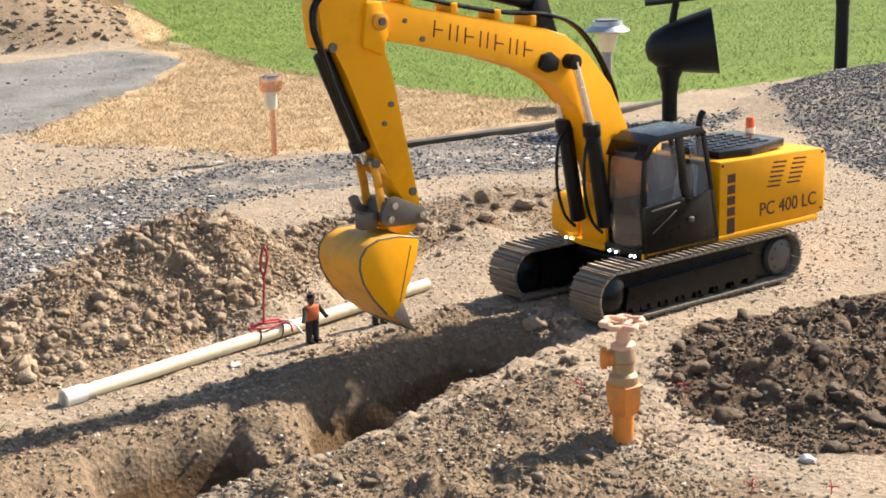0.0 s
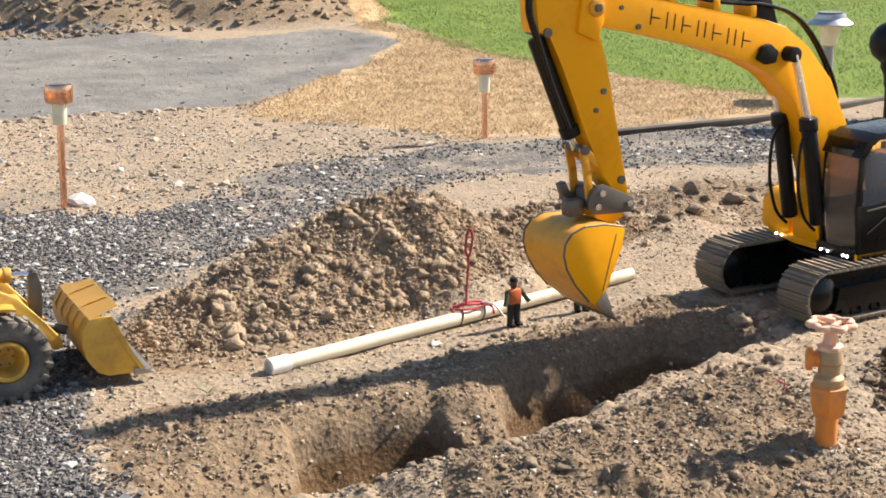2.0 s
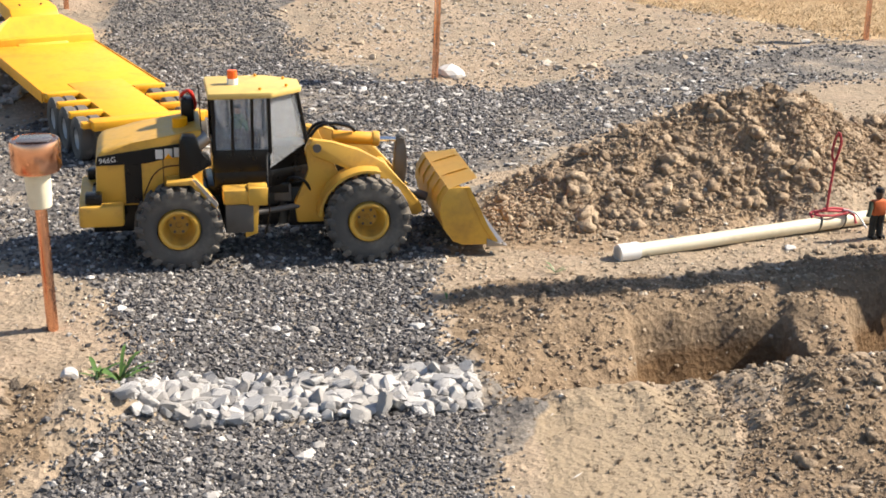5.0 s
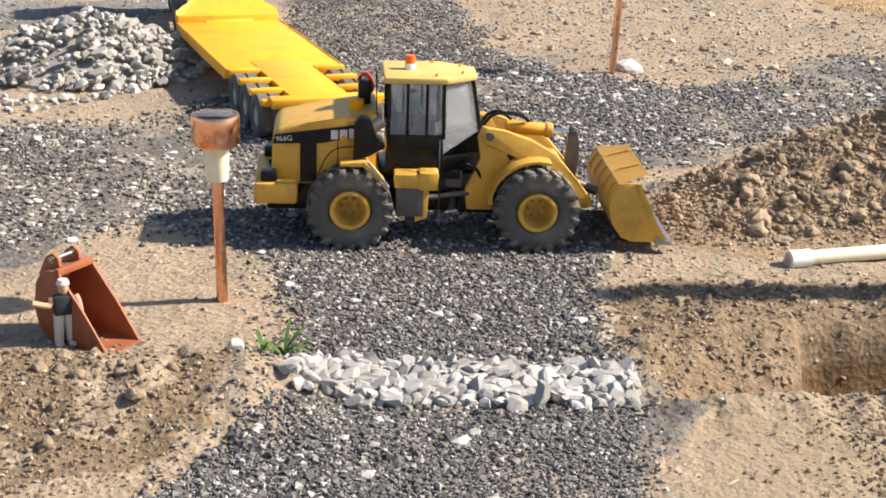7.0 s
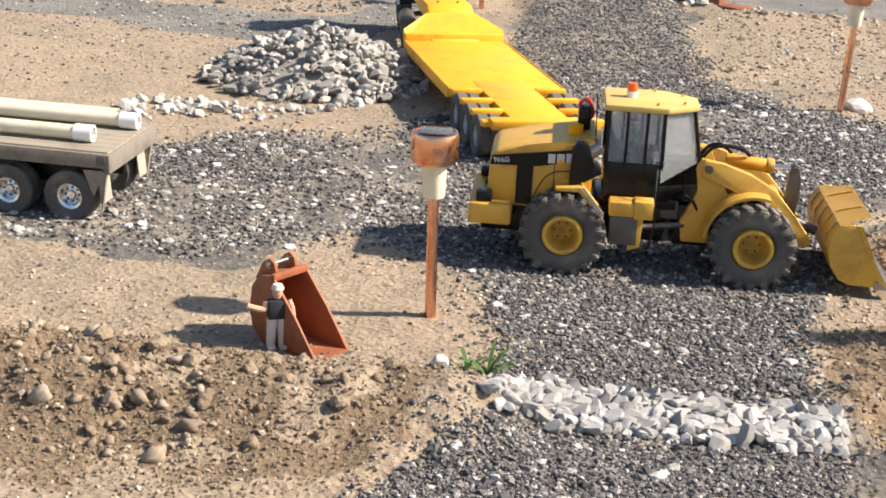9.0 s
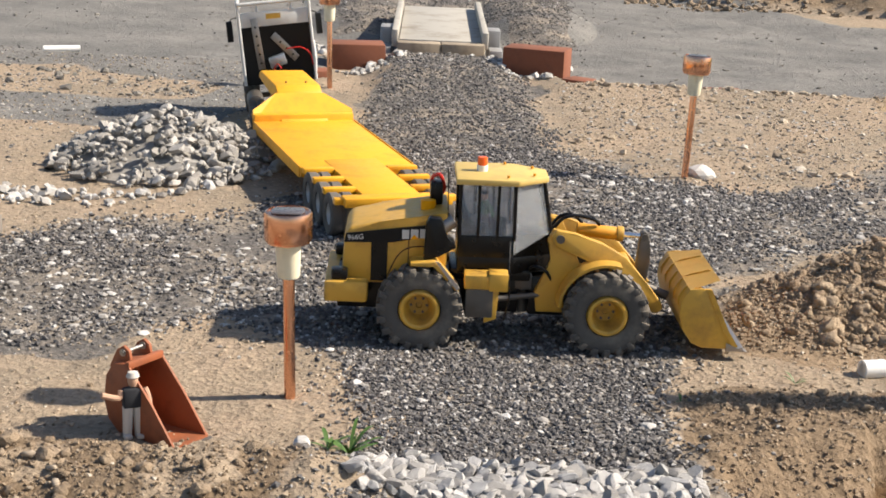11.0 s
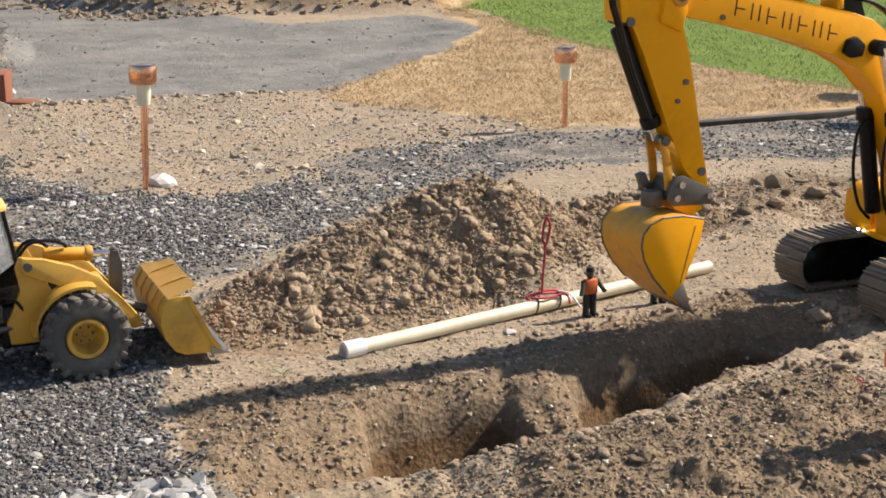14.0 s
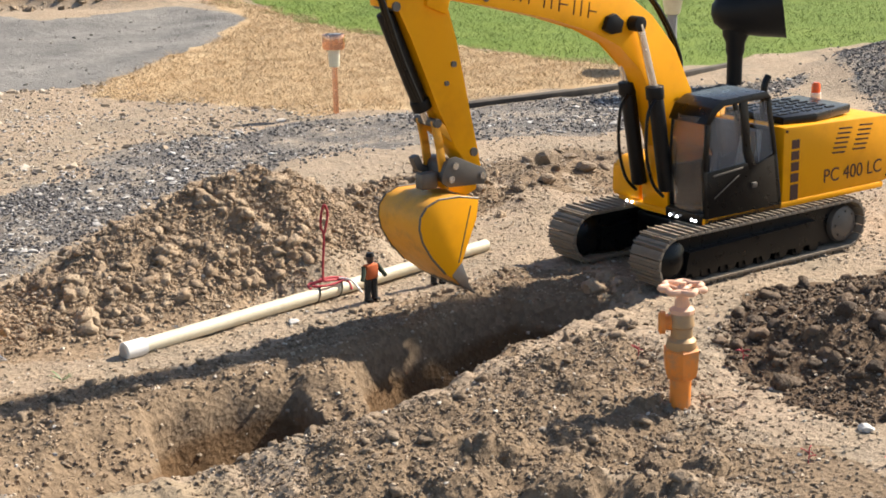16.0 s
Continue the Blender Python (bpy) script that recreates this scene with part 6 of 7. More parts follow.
# steps, tank, fenders
for sy in (-1, 1):
    box_ = part("step_box", block(-0.095, -0.022, min(sy * 0.075, sy * 0.118), max(sy * 0.075, sy * 0.118), 0.118, 0.145, 0.003), M_YELLOW, loader)
    part("cover", block(-0.05, -0.014, min(sy * 0.085, sy * 0.123), max(sy * 0.085, sy * 0.121), 0.116, 0.15, 0.003), M_YELLOW, box_)
    # dark material carries the shade under the step on this tank
    part("tank", block(-0.092, -0.04, min(sy * 0.07, sy * 0.112), max(sy * 0.07, sy * 0.104), 0.062, 0.117, 0.003), M_DARKSTEEL, loader, "tank darkened for the shade under the step")
    part("step_plate", prism([(-0.056, 0.119), (-0.03, 0.119), (-0.034, 0.06), (-0.056, 0.052)], min(sy * 0.106, sy * 0.111), max(sy * 0.106, sy * 0.111), 0.001), M_YELLOW, box_)
    part("handrail", tube([(-0.02, sy * 0.118, 0.06), (-0.012, sy * 0.12, 0.1), (-0.014, sy * 0.118, 0.15), (-0.012, sy * 0.08, 0.2)], 0.0016), M_BLACK, loader)
    fen = part("rear_fender", prism([(-0.195, 0.166), (-0.15, 0.17), (-0.105, 0.118), (-0.108, 0.112), (-0.152, 0.162), (-0.195, 0.16)], min(sy * 0.076, sy * 0.126), max(sy * 0.076, sy * 0.126), 0.0012), M_YELLOW, loader)
    part("fender_edge", prism([(-0.15, 0.172), (-0.142, 0.17), (-0.104, 0.124), (-0.108, 0.116)], min(sy * 0.126, sy * 0.129), max(sy * 0.126, sy * 0.129)), M_PALECLOTH, fen, "bare pale fender edge")
    a_ = np.linspace(radians(74), radians(176), 14)
    part("front_fender", prism([(0.171 + 0.091 * math.cos(a), 0.078 + 0.091 * math.sin(a)) for a in a_] + [(0.171 + 0.086 * math.cos(a), 0.078 + 0.086 * math.sin(a)) for a in a_[::-1]], min(sy * 0.052, sy * 0.104), max(sy * 0.052, sy * 0.104)), M_YELLOW, loader)
    part("tower_plate", prism([(0.045, 0.06), (0.12, 0.06), (0.13, 0.14), (0.095, 0.215), (0.07, 0.222), (0.06, 0.2), (0.07, 0.16), (0.04, 0.1)], min(sy * 0.044, sy * 0.056), max(sy * 0.044, sy * 0.056), 0.002), M_YELLOW, loader)
    arm = part("lift_arm", prism([(0.066, 0.212), (0.075, 0.222), (0.11, 0.216), (0.16, 0.2), (0.21, 0.172), (0.25, 0.125), (0.28, 0.088), (0.282, 0.076), (0.272, 0.068), (0.26, 0.07), (0.242, 0.09), (0.21, 0.125), (0.17, 0.152), (0.12, 0.172), (0.075, 0.19)], min(sy * 0.05, sy * 0.066), max(sy * 0.05, sy * 0.066), 0.002), M_YELLOW, loader)
    part("arm_pin", rod((0.082, sy * 0.046, 0.206), (0.082, sy * 0.071, 0.206), 0.008, n=14), M_DARKSTEEL, arm)
    part("lift_cylinder", rod((0.07, sy * 0.036, 0.1), (0.2, sy * 0.036, 0.13), 0.01, n=14), M_AMBER_WORN, loader)
for sy in (-1, 1):
    steer = part("steering_cylinder", rod((-0.03, sy * 0.07, 0.088), (0.05, sy * 0.05, 0.092), 0.006, n=12), M_DARKSTEEL, loader)
    part("rod", rod((0.05, sy * 0.05, 0.092), (0.085, sy * 0.045, 0.094), 0.003, n=10), M_CHROME, steer)
part("drive_shaft", rod((-0.02, 0, 0.07), (0.09, 0, 0.07), 0.009, n=12), M_STEEL, loader)
part("valve_block", block(0.0, 0.035, -0.05, -0.02, 0.1, 0.135, 0.003), M_DARKSTEEL, loader, "oily steel valve block")
part("hose", tube([(0.02, -0.045, 0.13), (0.035, -0.06, 0.15), (0.06, -0.058, 0.14), (0.075, -0.05, 0.11)], 0.003), M_BLACK, loader)
part("arm_tube", rod((0.215, -0.05, 0.14), (0.215, 0.05, 0.14), 0.014, n=14), M_YELLOW, loader)
cyl = part("tilt_cylinder", rod((0.118, -0.004, 0.2105), (0.196, -0.004, 0.2045), 0.0125, n=20, bevel=0.001), M_AMBER_WORN, loader)
part("gland", rod((0.194, -0.004, 0.2047), (0.207, -0.004, 0.2037), 0.0145, n=20, bevel=0.001), M_YELLOW, cyl)
part("rod", rod((0.2, -0.004, 0.204), (0.247, -0.004, 0.201), 0.0048, n=14), M_CHROME, cyl, "bright chrome rod")
part("hose", tube([(0.07, -0.02, 0.21), (0.09, -0.024, 0.236), (0.12, -0.02, 0.24), (0.15, -0.015, 0.232), (0.16, -0.01, 0.222)], 0.0034), M_BLACK, loader)
part("hose", tube([(0.066, 0.012, 0.2), (0.085, 0.015, 0.228), (0.11, 0.012, 0.234), (0.13, 0.008, 0.22)], 0.0034), M_BLACK, loader)
crank = part("bell_crank", prism([(0.24, 0.208), (0.247, 0.212), (0.255, 0.208), (0.26, 0.18), (0.262, 0.15), (0.256, 0.11), (0.248, 0.095), (0.24, 0.1), (0.235, 0.15), (0.238, 0.18)], -0.012, 0.006, 0.002), M_DARKSTEEL, loader, "dull brown bell crank")
part("crank_pin", rod((0.247, -0.017, 0.201), (0.247, 0.011, 0.201), 0.0065, n=16), M_DARKSTEEL, crank)
part("link", rod((0.248, -0.004, 0.105), (0.3, -0.004, 0.085), 0.009, n=12), M_DARKSTEEL, crank)
# bucket
BZ = 0.022
OUT = [(0.32, 0.112), (0.307, 0.09), (0.304, 0.065), (0.312, 0.034), (0.33, 0.009), (0.35, 0.001), (0.412, 0.0)]
INN = [(0.412, 0.004), (0.35, 0.0055), (0.333, 0.0135), (0.3165, 0.036), (0.3085, 0.065), (0.3115, 0.088), (0.323, 0.109)]
scoop = part("bucket", prism([(x, z + BZ) for x, z in OUT + INN], -0.122, 0.138), M_YELLOW, loader, "yellow bucket with a worn steel edge")
for y0 in (-0.125, 0.137):
    part("side_plate", prism([(x, z + BZ) for x, z in OUT[:6] + [(0.408, 0.0), (0.412, 0.006), (0.394, 0.034), (0.358, 0.113), (0.34, 0.115)]], y0, y0 + 0.004, 0.0008), M_YELLOW, scoop)
    part("side_edge", prism([(x, z + BZ) for x, z in ((0.351, 0.114), (0.36, 0.114), (0.398, 0.035), (0.417, 0.006), (0.408, 0.003), (0.389, 0.034))], y0 - 0.0025, y0 + 0.006), M_YELLOW, scoop)
guard = bmesh.new()
gv = [guard.verts.new(v) for v in ((0.32, -0.122, 0.111 + BZ), (0.32, 0.138, 0.111 + BZ), (0.378, 0.108, 0.127 + BZ), (0.378, -0.108, 0.127 + BZ))]
guard.faces.new(gv)
bmesh.ops.solidify(guard, geom=guard.faces[:], thickness=0.003)
part("spill_guard", guard, M_FADED, scoop)
for k in range(5):
    y0 = -0.1 + 0.05 * k
    part("rib", prism([(x, z + BZ) for x, z in ((0.305, 0.07), (0.3025, 0.09), (0.314, 0.11), (0.32, 0.113), (0.314, 0.096))], y0, y0 + 0.004), M_YELLOW, scoop)
for y0 in (-0.04, 0.06):
    part("guard_rib", prism([(x, z + BZ) for x, z in ((0.322, 0.113), (0.336, 0.119), (0.368, 0.128), (0.376, 0.126))], y0, y0 + 0.004), M_YELLOW, scoop)
part("cutting_edge", block(0.395, 0.428, -0.126, 0.142, -0.001 + BZ, 0.004 + BZ, 0.0008), M_STEEL, scoop, "worn bare steel edge")
for y0 in (-0.128, 0.124):
    part("corner_tooth", prism([(0.395, BZ + 0.012), (0.436, BZ - 0.004), (0.395, BZ - 0.004)], y0, y0 + 0.02, 0.001), M_STEEL, scoop)
driver = figure("toy_figure", "toy driver in green sitting in the loader's cab", -0.025, 2.768, 93, 0.085, [M_DARKCLOTH, M_GREEN, M_GREEN, M_PLASTIC, M_SKIN], ((-0.02, 0.05, 0.0), (-0.02, 0.05, 0.0)), 0.19)

# ---- excavator ----
digger = thing("excavator", "yellow model crawler excavator with a black cab on the dirt", "excavator", (2.030, 2.645, 0.0), 187.3)
EZ = 0.004


def oval(n, r0=0.05, x0=0.262, x1=-0.255):
    """Stations round a track: place, and the outward angle."""
    straight = x0 - x1
    total = 2 * straight + 2 * math.pi * r0
    out = []
    for i in range(n):
        d = total * i / n
        if d < straight:
            out.append((x1 + d, 2 * r0, 90))
        elif d < straight + math.pi * r0:
            a = math.pi / 2 - (d - straight) / r0
            out.append((x0 + r0 * math.cos(a), r0 + r0 * math.sin(a), math.degrees(a)))
        elif d < 2 * straight + math.pi * r0:
            out.append((x0 - (d - straight - math.pi * r0), 0.0, -90))
        else:
            a = -math.pi / 2 - (d - 2 * straight - math.pi * r0) / r0
            out.append((x1 + r0 * math.cos(a), r0 + r0 * math.sin(a), math.degrees(a)))
    return out


sb = block(-0.0002, 0.0055, -0.0098, 0.0098, -0.045, 0.045, 0.0006)
block(0.005, 0.0105, -0.0085, -0.0055, -0.045, 0.045, 0, sb)
block(0.005, 0.0085, 0.0, 0.003, -0.045, 0.045, 0, sb)
shoe_me = mesh_of(sb, "track_shoe", M_TRACK)
roller_me = mesh_of(lathe([(0.0, -0.03), (0.014, -0.03), (0.014, 0.03), (0.0, 0.03)], 16), "roller", M_BLACK)
for sy in (-1, 1):
    cy = sy * 0.135
    track = part("track", prism([(0.262 + 0.043 * math.cos(a), 0.062 + 0.043 * math.sin(a)) for a in np.linspace(math.pi / 2, -math.pi / 2, 14)] + [(-0.255 + 0.043 * math.cos(a), 0.062 + 0.043 * math.sin(a)) for a in np.linspace(-math.pi / 2, -3 * math.pi / 2, 14)], cy - 0.018, cy + 0.018), M_BLACK, digger, "black track frame with steel shoes")
    part("side_frame", prism([(0.235, 0.03), (0.225, 0.078), (-0.16, 0.086), (-0.175, 0.05), (-0.165, 0.034)] + [(-0.12 + 0.052 * k + d, 0.034 if d in (0, 0.026) else 0.022) for k in range(0, 7) for d in (0, 0.004, 0.022, 0.026)], cy - 0.036, cy + 0.036, 0), M_BLACK, track)
    part("sprocket", lathe([(0.0, -0.038), (0.018, -0.038), (0.04, -0.03), (0.043, -0.022), (0.043, 0.022), (0.04, 0.03), (0.018, 0.038), (0.0, 0.038)], 26, turn=Matrix.Translation((-0.255, cy, 0.062)) @ ON_SIDE), M_DARKSTEEL, track, "dusty drive sprocket")
    for k in range(8):
        a = k * math.pi / 4
        share("hub_bolt", bolt_me, track, Matrix.Translation((-0.255 + 0.03 * math.cos(a), sy * (0.135 + 0.034), 0.062 + 0.03 * math.sin(a))) @ Matrix.Rotation(radians(-90 * sy), 4, "X"))
    part("idler", lathe([(0.0, -0.034), (0.02, -0.034), (0.043, -0.02), (0.043, 0.02), (0.02, 0.034), (0.0, 0.034)], 26, turn=Matrix.Translation((0.262, cy, 0.062)) @ ON_SIDE), M_BLACK, track)
    for k in range(7):
        share("roller", roller_me, track, Matrix.Translation((-0.16 + 0.055 * k, cy, 0.026)) @ ON_SIDE)
    for x, z, a in oval(68):
        m = Matrix.Translation((x, cy, z + 0.011 + EZ)) @ Matrix.Rotation(radians(-a), 4, "Y") @ Matrix.Rotation(radians(90), 4, "X")
        share("track_shoe", shoe_me, track, m)
part("undercarriage", block(-0.13, 0.13, -0.1, 0.1, 0.05, 0.105, 0.008), M_BLACK, digger)
part("slew_ring", lathe([(0.1, 0.1), (0.1, 0.136), (0.0, 0.136)], 32), M_BLACK, digger)
deck_ = part("deck", slab([(-0.40, -0.15), (0.14, -0.15), (0.17, -0.04), (0.17, 0.152), (-0.40, 0.152)], 0.124, 0.138, 0.003), M_AMBER, digger)
house = part("house", prism([(-0.425, 0.15), (-0.415, 0.138), (-0.068, 0.134), (-0.068, 0.303), (-0.40, 0.292), (-0.418, 0.288), (-0.425, 0.28)], -0.15, 0.15, 0.006), M_AMBER, digger, "yellow engine house with dark vents")
for k in range(5):
    part("step_mark", block(-0.116, -0.092, 0.1495, 0.1512, 0.153 + 0.0248 * k if k else 0.138, 0.1725 + 0.0248 * k, 0), M_MARK, house)
for gx_, n_ in ((-0.222, 6), (-0.29, 6)):
    for k in range(n_):
        s = 0.004 * k
        part("vent_slot", prism([(gx_ - s, 0.225 + 0.0105 * k), (gx_ - 0.042 - s, 0.2225 + 0.0105 * k), (gx_ - 0.042 - s, 0.2262 + 0.0105 * k), (gx_ - s, 0.2287 + 0.0105 * k)], 0.1495, 0.1513), M_MARK, house)
# machine marking on the house side; the side faces +y of the machine, so it reads from front to rear
side_m = Matrix.Translation((-0.196, 0.1508, 0.162)) @ Matrix.Rotation(radians(180), 4, "Z") @ Matrix.Rotation(radians(90), 4, "X")
lettering("model_number", "PC 400 LC", 0.044, M_MARK, house, side_m, "dark hand-cut letters")
for x, z in ((-0.075, 0.293), (-0.41, 0.283), (-0.41, 0.15)):
    part("panel_screw", rod((x, 0.149, z), (x, 0.1525, z), 0.003, n=8), M_MARK, house)
hoodx = part("engine_cover", slab([(-0.09, 0.125), (-0.185, 0.135), (-0.33, 0.105), (-0.33, -0.055), (-0.09, -0.055)], 0.299, 0.319, 0.004), M_BLACK, digger, "black slotted engine cover")
for i in range(5):
    for k in range(6):
        part("cover_slot", block(-0.125 - 0.038 * i, -0.1 - 0.038 * i, -0.035 + 0.026 * k, -0.026 + 0.026 * k, 0.318, 0.321, 0), M_PLASTIC, hoodx)
part("exhaust", tube([(-0.095, 0.06, 0.31), (-0.095, 0.06, 0.36), (-0.098, 0.06, 0.385), (-0.108, 0.06, 0.4)], 0.008, 10), M_BLACK, digger)
xb = part("beacon", lathe([(0.0125, 0.28), (0.0125, 0.31), (0.0, 0.311)], 18, turn=pose(-0.365, -0.03, 0.014)), M_PVC_WHITE, digger)
part("beacon_lens", lathe([(0.0105, 0.31), (0.0105, 0.328), (0.007, 0.334), (0.0, 0.335)], 18, turn=pose(-0.365, -0.03, 0.014)), M_ORANGE, xb, "orange beacon lens")
# cab on the left


xcab = part("cab", block(-0.064, 0.158, 0.045, 0.152, 0.122, 0.135, 0.003), M_BLACK, digger, "black cab with tinted panes")
WIN_A = [(0.152, 0.345), (0.068, 0.358), (0.05, 0.24), (0.152, 0.23)]
WIN_B = [(0.03, 0.366), (-0.014, 0.368), (-0.035, 0.247), (0.009, 0.23)]


def strip(pts, y, w, material, name, parent, thick=0.006, label=""):
    """A flat bar along a line in the x-z plane."""
    b = bmesh.new()
    for (x0, z0), (x1, z1) in zip(pts, pts[1:]):
        d = Vector((x1 - x0, 0, z1 - z0))
        m = Matrix.Translation(((x0 + x1) / 2, y, (z0 + z1) / 2)) @ Matrix.Rotation(-math.atan2(d.z, d.x), 4, "Y")
        block(-d.length / 2 - w * 0.3, d.length / 2 + w * 0.3, -thick / 2, thick / 2, -w / 2, w / 2, 0.001, b, m)
    return part(name, b, material, parent, label)


for yy in (0.149, 0.048):
    strip([(0.158, 0.125), (0.166, 0.24), (0.16, 0.335), (0.14, 0.367), (0.118, 0.376), (0.0, 0.38), (-0.014, 0.37)], yy, 0.012, M_BLACK, "frame", xcab)
    strip([(-0.014, 0.37), (-0.04, 0.25), (-0.06, 0.13)], yy, 0.012, M_BLACK, "frame", xcab)
    strip([(0.06, 0.372), (0.045, 0.27), (0.03, 0.235)], yy, 0.022, M_BLACK, "post", xcab)
    part("door_panel", prism([(0.16, 0.13), (0.163, 0.235), (0.05, 0.243), (0.02, 0.232), (-0.036, 0.25), (-0.064, 0.13)], yy - 0.003, yy + 0.003, 0.001), M_BLACK, xcab)
    for w_ in (WIN_A, WIN_B):
        p = part("pane", prism(w_, yy - 0.001, yy + 0.001), M_GLASS, xcab, "clear side pane")
        p.visible_shadow = False
strip([(0.143, 0.226), (0.06, 0.233)], 0.1535, 0.004, M_DARKSTEEL, "door_rail", xcab, 0.003)
strip([(0.14, 0.178), (0.07, 0.218)], 0.1535, 0.003, M_DARKSTEEL, "door_crease", xcab, 0.002)
part("door_handle", block(0.018, 0.032, 0.151, 0.158, 0.185, 0.197, 0.002), M_DARKSTEEL, xcab)
xroof = part("roof", prism([(0.172, 0.338), (0.155, 0.37), (0.125, 0.385), (0.0, 0.39), (-0.02, 0.376), (-0.014, 0.37), (0.0, 0.378), (0.12, 0.374), (0.14, 0.362), (0.16, 0.335)], 0.042, 0.155, 0.002), M_BLACK, xcab, "dusty black roof")
M_TINT, nt_, b_ = nodes_of("tinted_glass")
b_.inputs["Base Color"].default_value = (0.42, 0.38, 0.34, 1)
b_.inputs["Roughness"].default_value, b_.inputs["Transmission Weight"].default_value, b_.inputs["IOR"].default_value = 0.12, 0.8, 1.2
wind = bmesh.new()
gl = []
for k in range(9):
    t = k / 8
    y = 0.048 + 0.101 * t
    bow = 0.02 * math.sin(math.pi * t)
    gl.append([wind.verts.new((x + bow, y, z)) for x, z in ((0.158, 0.15), (0.164, 0.2), (0.168, 0.26), (0.164, 0.32), (0.155, 0.352))])
for a, c in zip(gl, gl[1:]):
    for j in range(4):
        wind.faces.new((a[j], a[j + 1], c[j + 1], c[j]))
bmesh.ops.solidify(wind, geom=wind.faces[:], thickness=0.0012)
scr = part("windscreen", wind, M_TINT, xcab, "brown-tinted curved windscreen")
scr.visible_shadow = False
part("front_sill", prism([(0.15, 0.122), (0.178, 0.124), (0.18, 0.148), (0.15, 0.152)], 0.046, 0.15, 0.003), M_BLACK, xcab)
part("seat", prism([(-0.02, 0.19), (0.05, 0.19), (0.05, 0.21), (0.0, 0.212), (-0.012, 0.3), (-0.03, 0.3)], 0.075, 0.125, 0.006), M_GREY, xcab)
part("control_lever", rod((0.085, 0.1, 0.135), (0.075, 0.1, 0.26), 0.004, n=8), M_PLASTIC, xcab)
# added black panel: darkens the yellow house front behind the cab panes
part("dark_filler", block(-0.0665, -0.062, -0.058, 0.046, 0.138, 0.298, 0.001), M_BLACK, digger, "added black panel darkening the view through the cab panes")
part("cab_back", prism([(-0.066, 0.135), (-0.06, 0.135), (-0.036, 0.25), (-0.02, 0.31), (-0.026, 0.31), (-0.042, 0.25)], 0.05, 0.15), M_BLACK, xcab)
for y in (0.065, 0.085, 0.128, 0.14):
    led = part("front_led", lathe([(0.0028, 0.0), (0.0025, 0.0025), (0.0, 0.0032)], 10, turn=Matrix.Translation((0.181 if y < 0.1 else 0.179, y, 0.133)) @ Matrix.Rotation(radians(90), 4, "Y")), M_LED, xcab, "lit white work light")
for y in (-0.075, -0.092):
    part("front_led", lathe([(0.0028, 0.0), (0.0025, 0.0025), (0.0, 0.0032)], 10, turn=Matrix.Translation((0.165, y, 0.133)) @ Matrix.Rotation(radians(90), 4, "Y")), M_LED, digger, "lit white work light")
part("tool_box", prism([(-0.068, 0.136), (0.155, 0.136), (0.16, 0.15), (0.158, 0.205), (0.13, 0.225), (-0.068, 0.235)], -0.15, -0.06, 0.005), M_AMBER, digger, "yellow tool box beside the boom")
part("boom_bracket", prism([(0.08, 0.136), (0.165, 0.136), (0.17, 0.17), (0.165, 0.2), (0.155, 0.25), (0.15, 0.29), (0.115, 0.29), (0.09, 0.2)], -0.042, 0.04, 0.004), M_AMBER, digger)
# boom, stick, bucket: in the machine's middle plane
BOOM_TOP = [(0.765, 0.705), (0.71, 0.697), (0.618, 0.676), (0.452, 0.642), (0.334, 0.618), (0.273, 0.6), (0.21, 0.555), (0.146, 0.484), (0.096, 0.387), (0.105, 0.3)]
BOOM_LOW = [(0.14, 0.262), (0.17, 0.268), (0.195, 0.36), (0.24, 0.446), (0.3, 0.503), (0.37, 0.538), (0.483, 0.571), (0.621, 0.605), (0.713, 0.625), (0.77, 0.648)]
boom = part("boom", prism(BOOM_TOP + BOOM_LOW, -0.033, 0.033, 0.003), M_AMBER, digger, "yellow box-section boom")
part("boom_pin", rod((0.742, -0.048, 0.664), (0.742, 0.048, 0.664), 0.017, n=20, bevel=0.002), M_AMBER_WORN, boom)
for x, z, r in ((0.742, 0.664, 0.0075), (0.64, 0.622, 0.0055), (0.68, 0.66, 0.0045)):
    part("pin_head", rod((x, 0.03, z), (x, 0.0525 if r > 0.007 else 0.037, z), r, n=10), M_DARKSTEEL, boom)
part("side_box", prism([(0.352, 0.54), (0.342, 0.565), (0.322, 0.57), (0.3, 0.553), (0.306, 0.53), (0.332, 0.528)], 0.032, 0.046, 0.003), M_PLASTIC, boom, "black square side box")
part("cylinder_boss", rod((0.268, -0.06, 0.545), (0.268, 0.06, 0.545), 0.016, n=18, bevel=0.002), M_PLASTIC, boom)
# plain strokes where the maker's name stands on the boom
for k in range(7):
    x0 = 0.612 - 0.0375 * k
    z0 = 0.6285 - 0.0098 * k
    strip([(x0, z0 - 0.004), (x0 - 0.004, z0 + 0.026)], 0.0338, 0.0028, M_MARK, "mark", boom, 0.001)
    strip([(x0 - 0.018, z0 - 0.008), (x0 - 0.022, z0 + 0.022)] if k % 2 else [(x0 - 0.002, z0 + 0.01), (x0 - 0.022, z0 + 0.006)], 0.0338, 0.0028, M_MARK, "mark", boom, 0.001)
for x, z in ((0.672, 0.6935), (0.56, 0.669), (0.452, 0.648), (0.36, 0.63)):
    part("hose_clamp", block(x - 0.008, x + 0.008, -0.02, 0.034, z - 0.006, z + 0.016, 0.002), M_AMBER, boom)
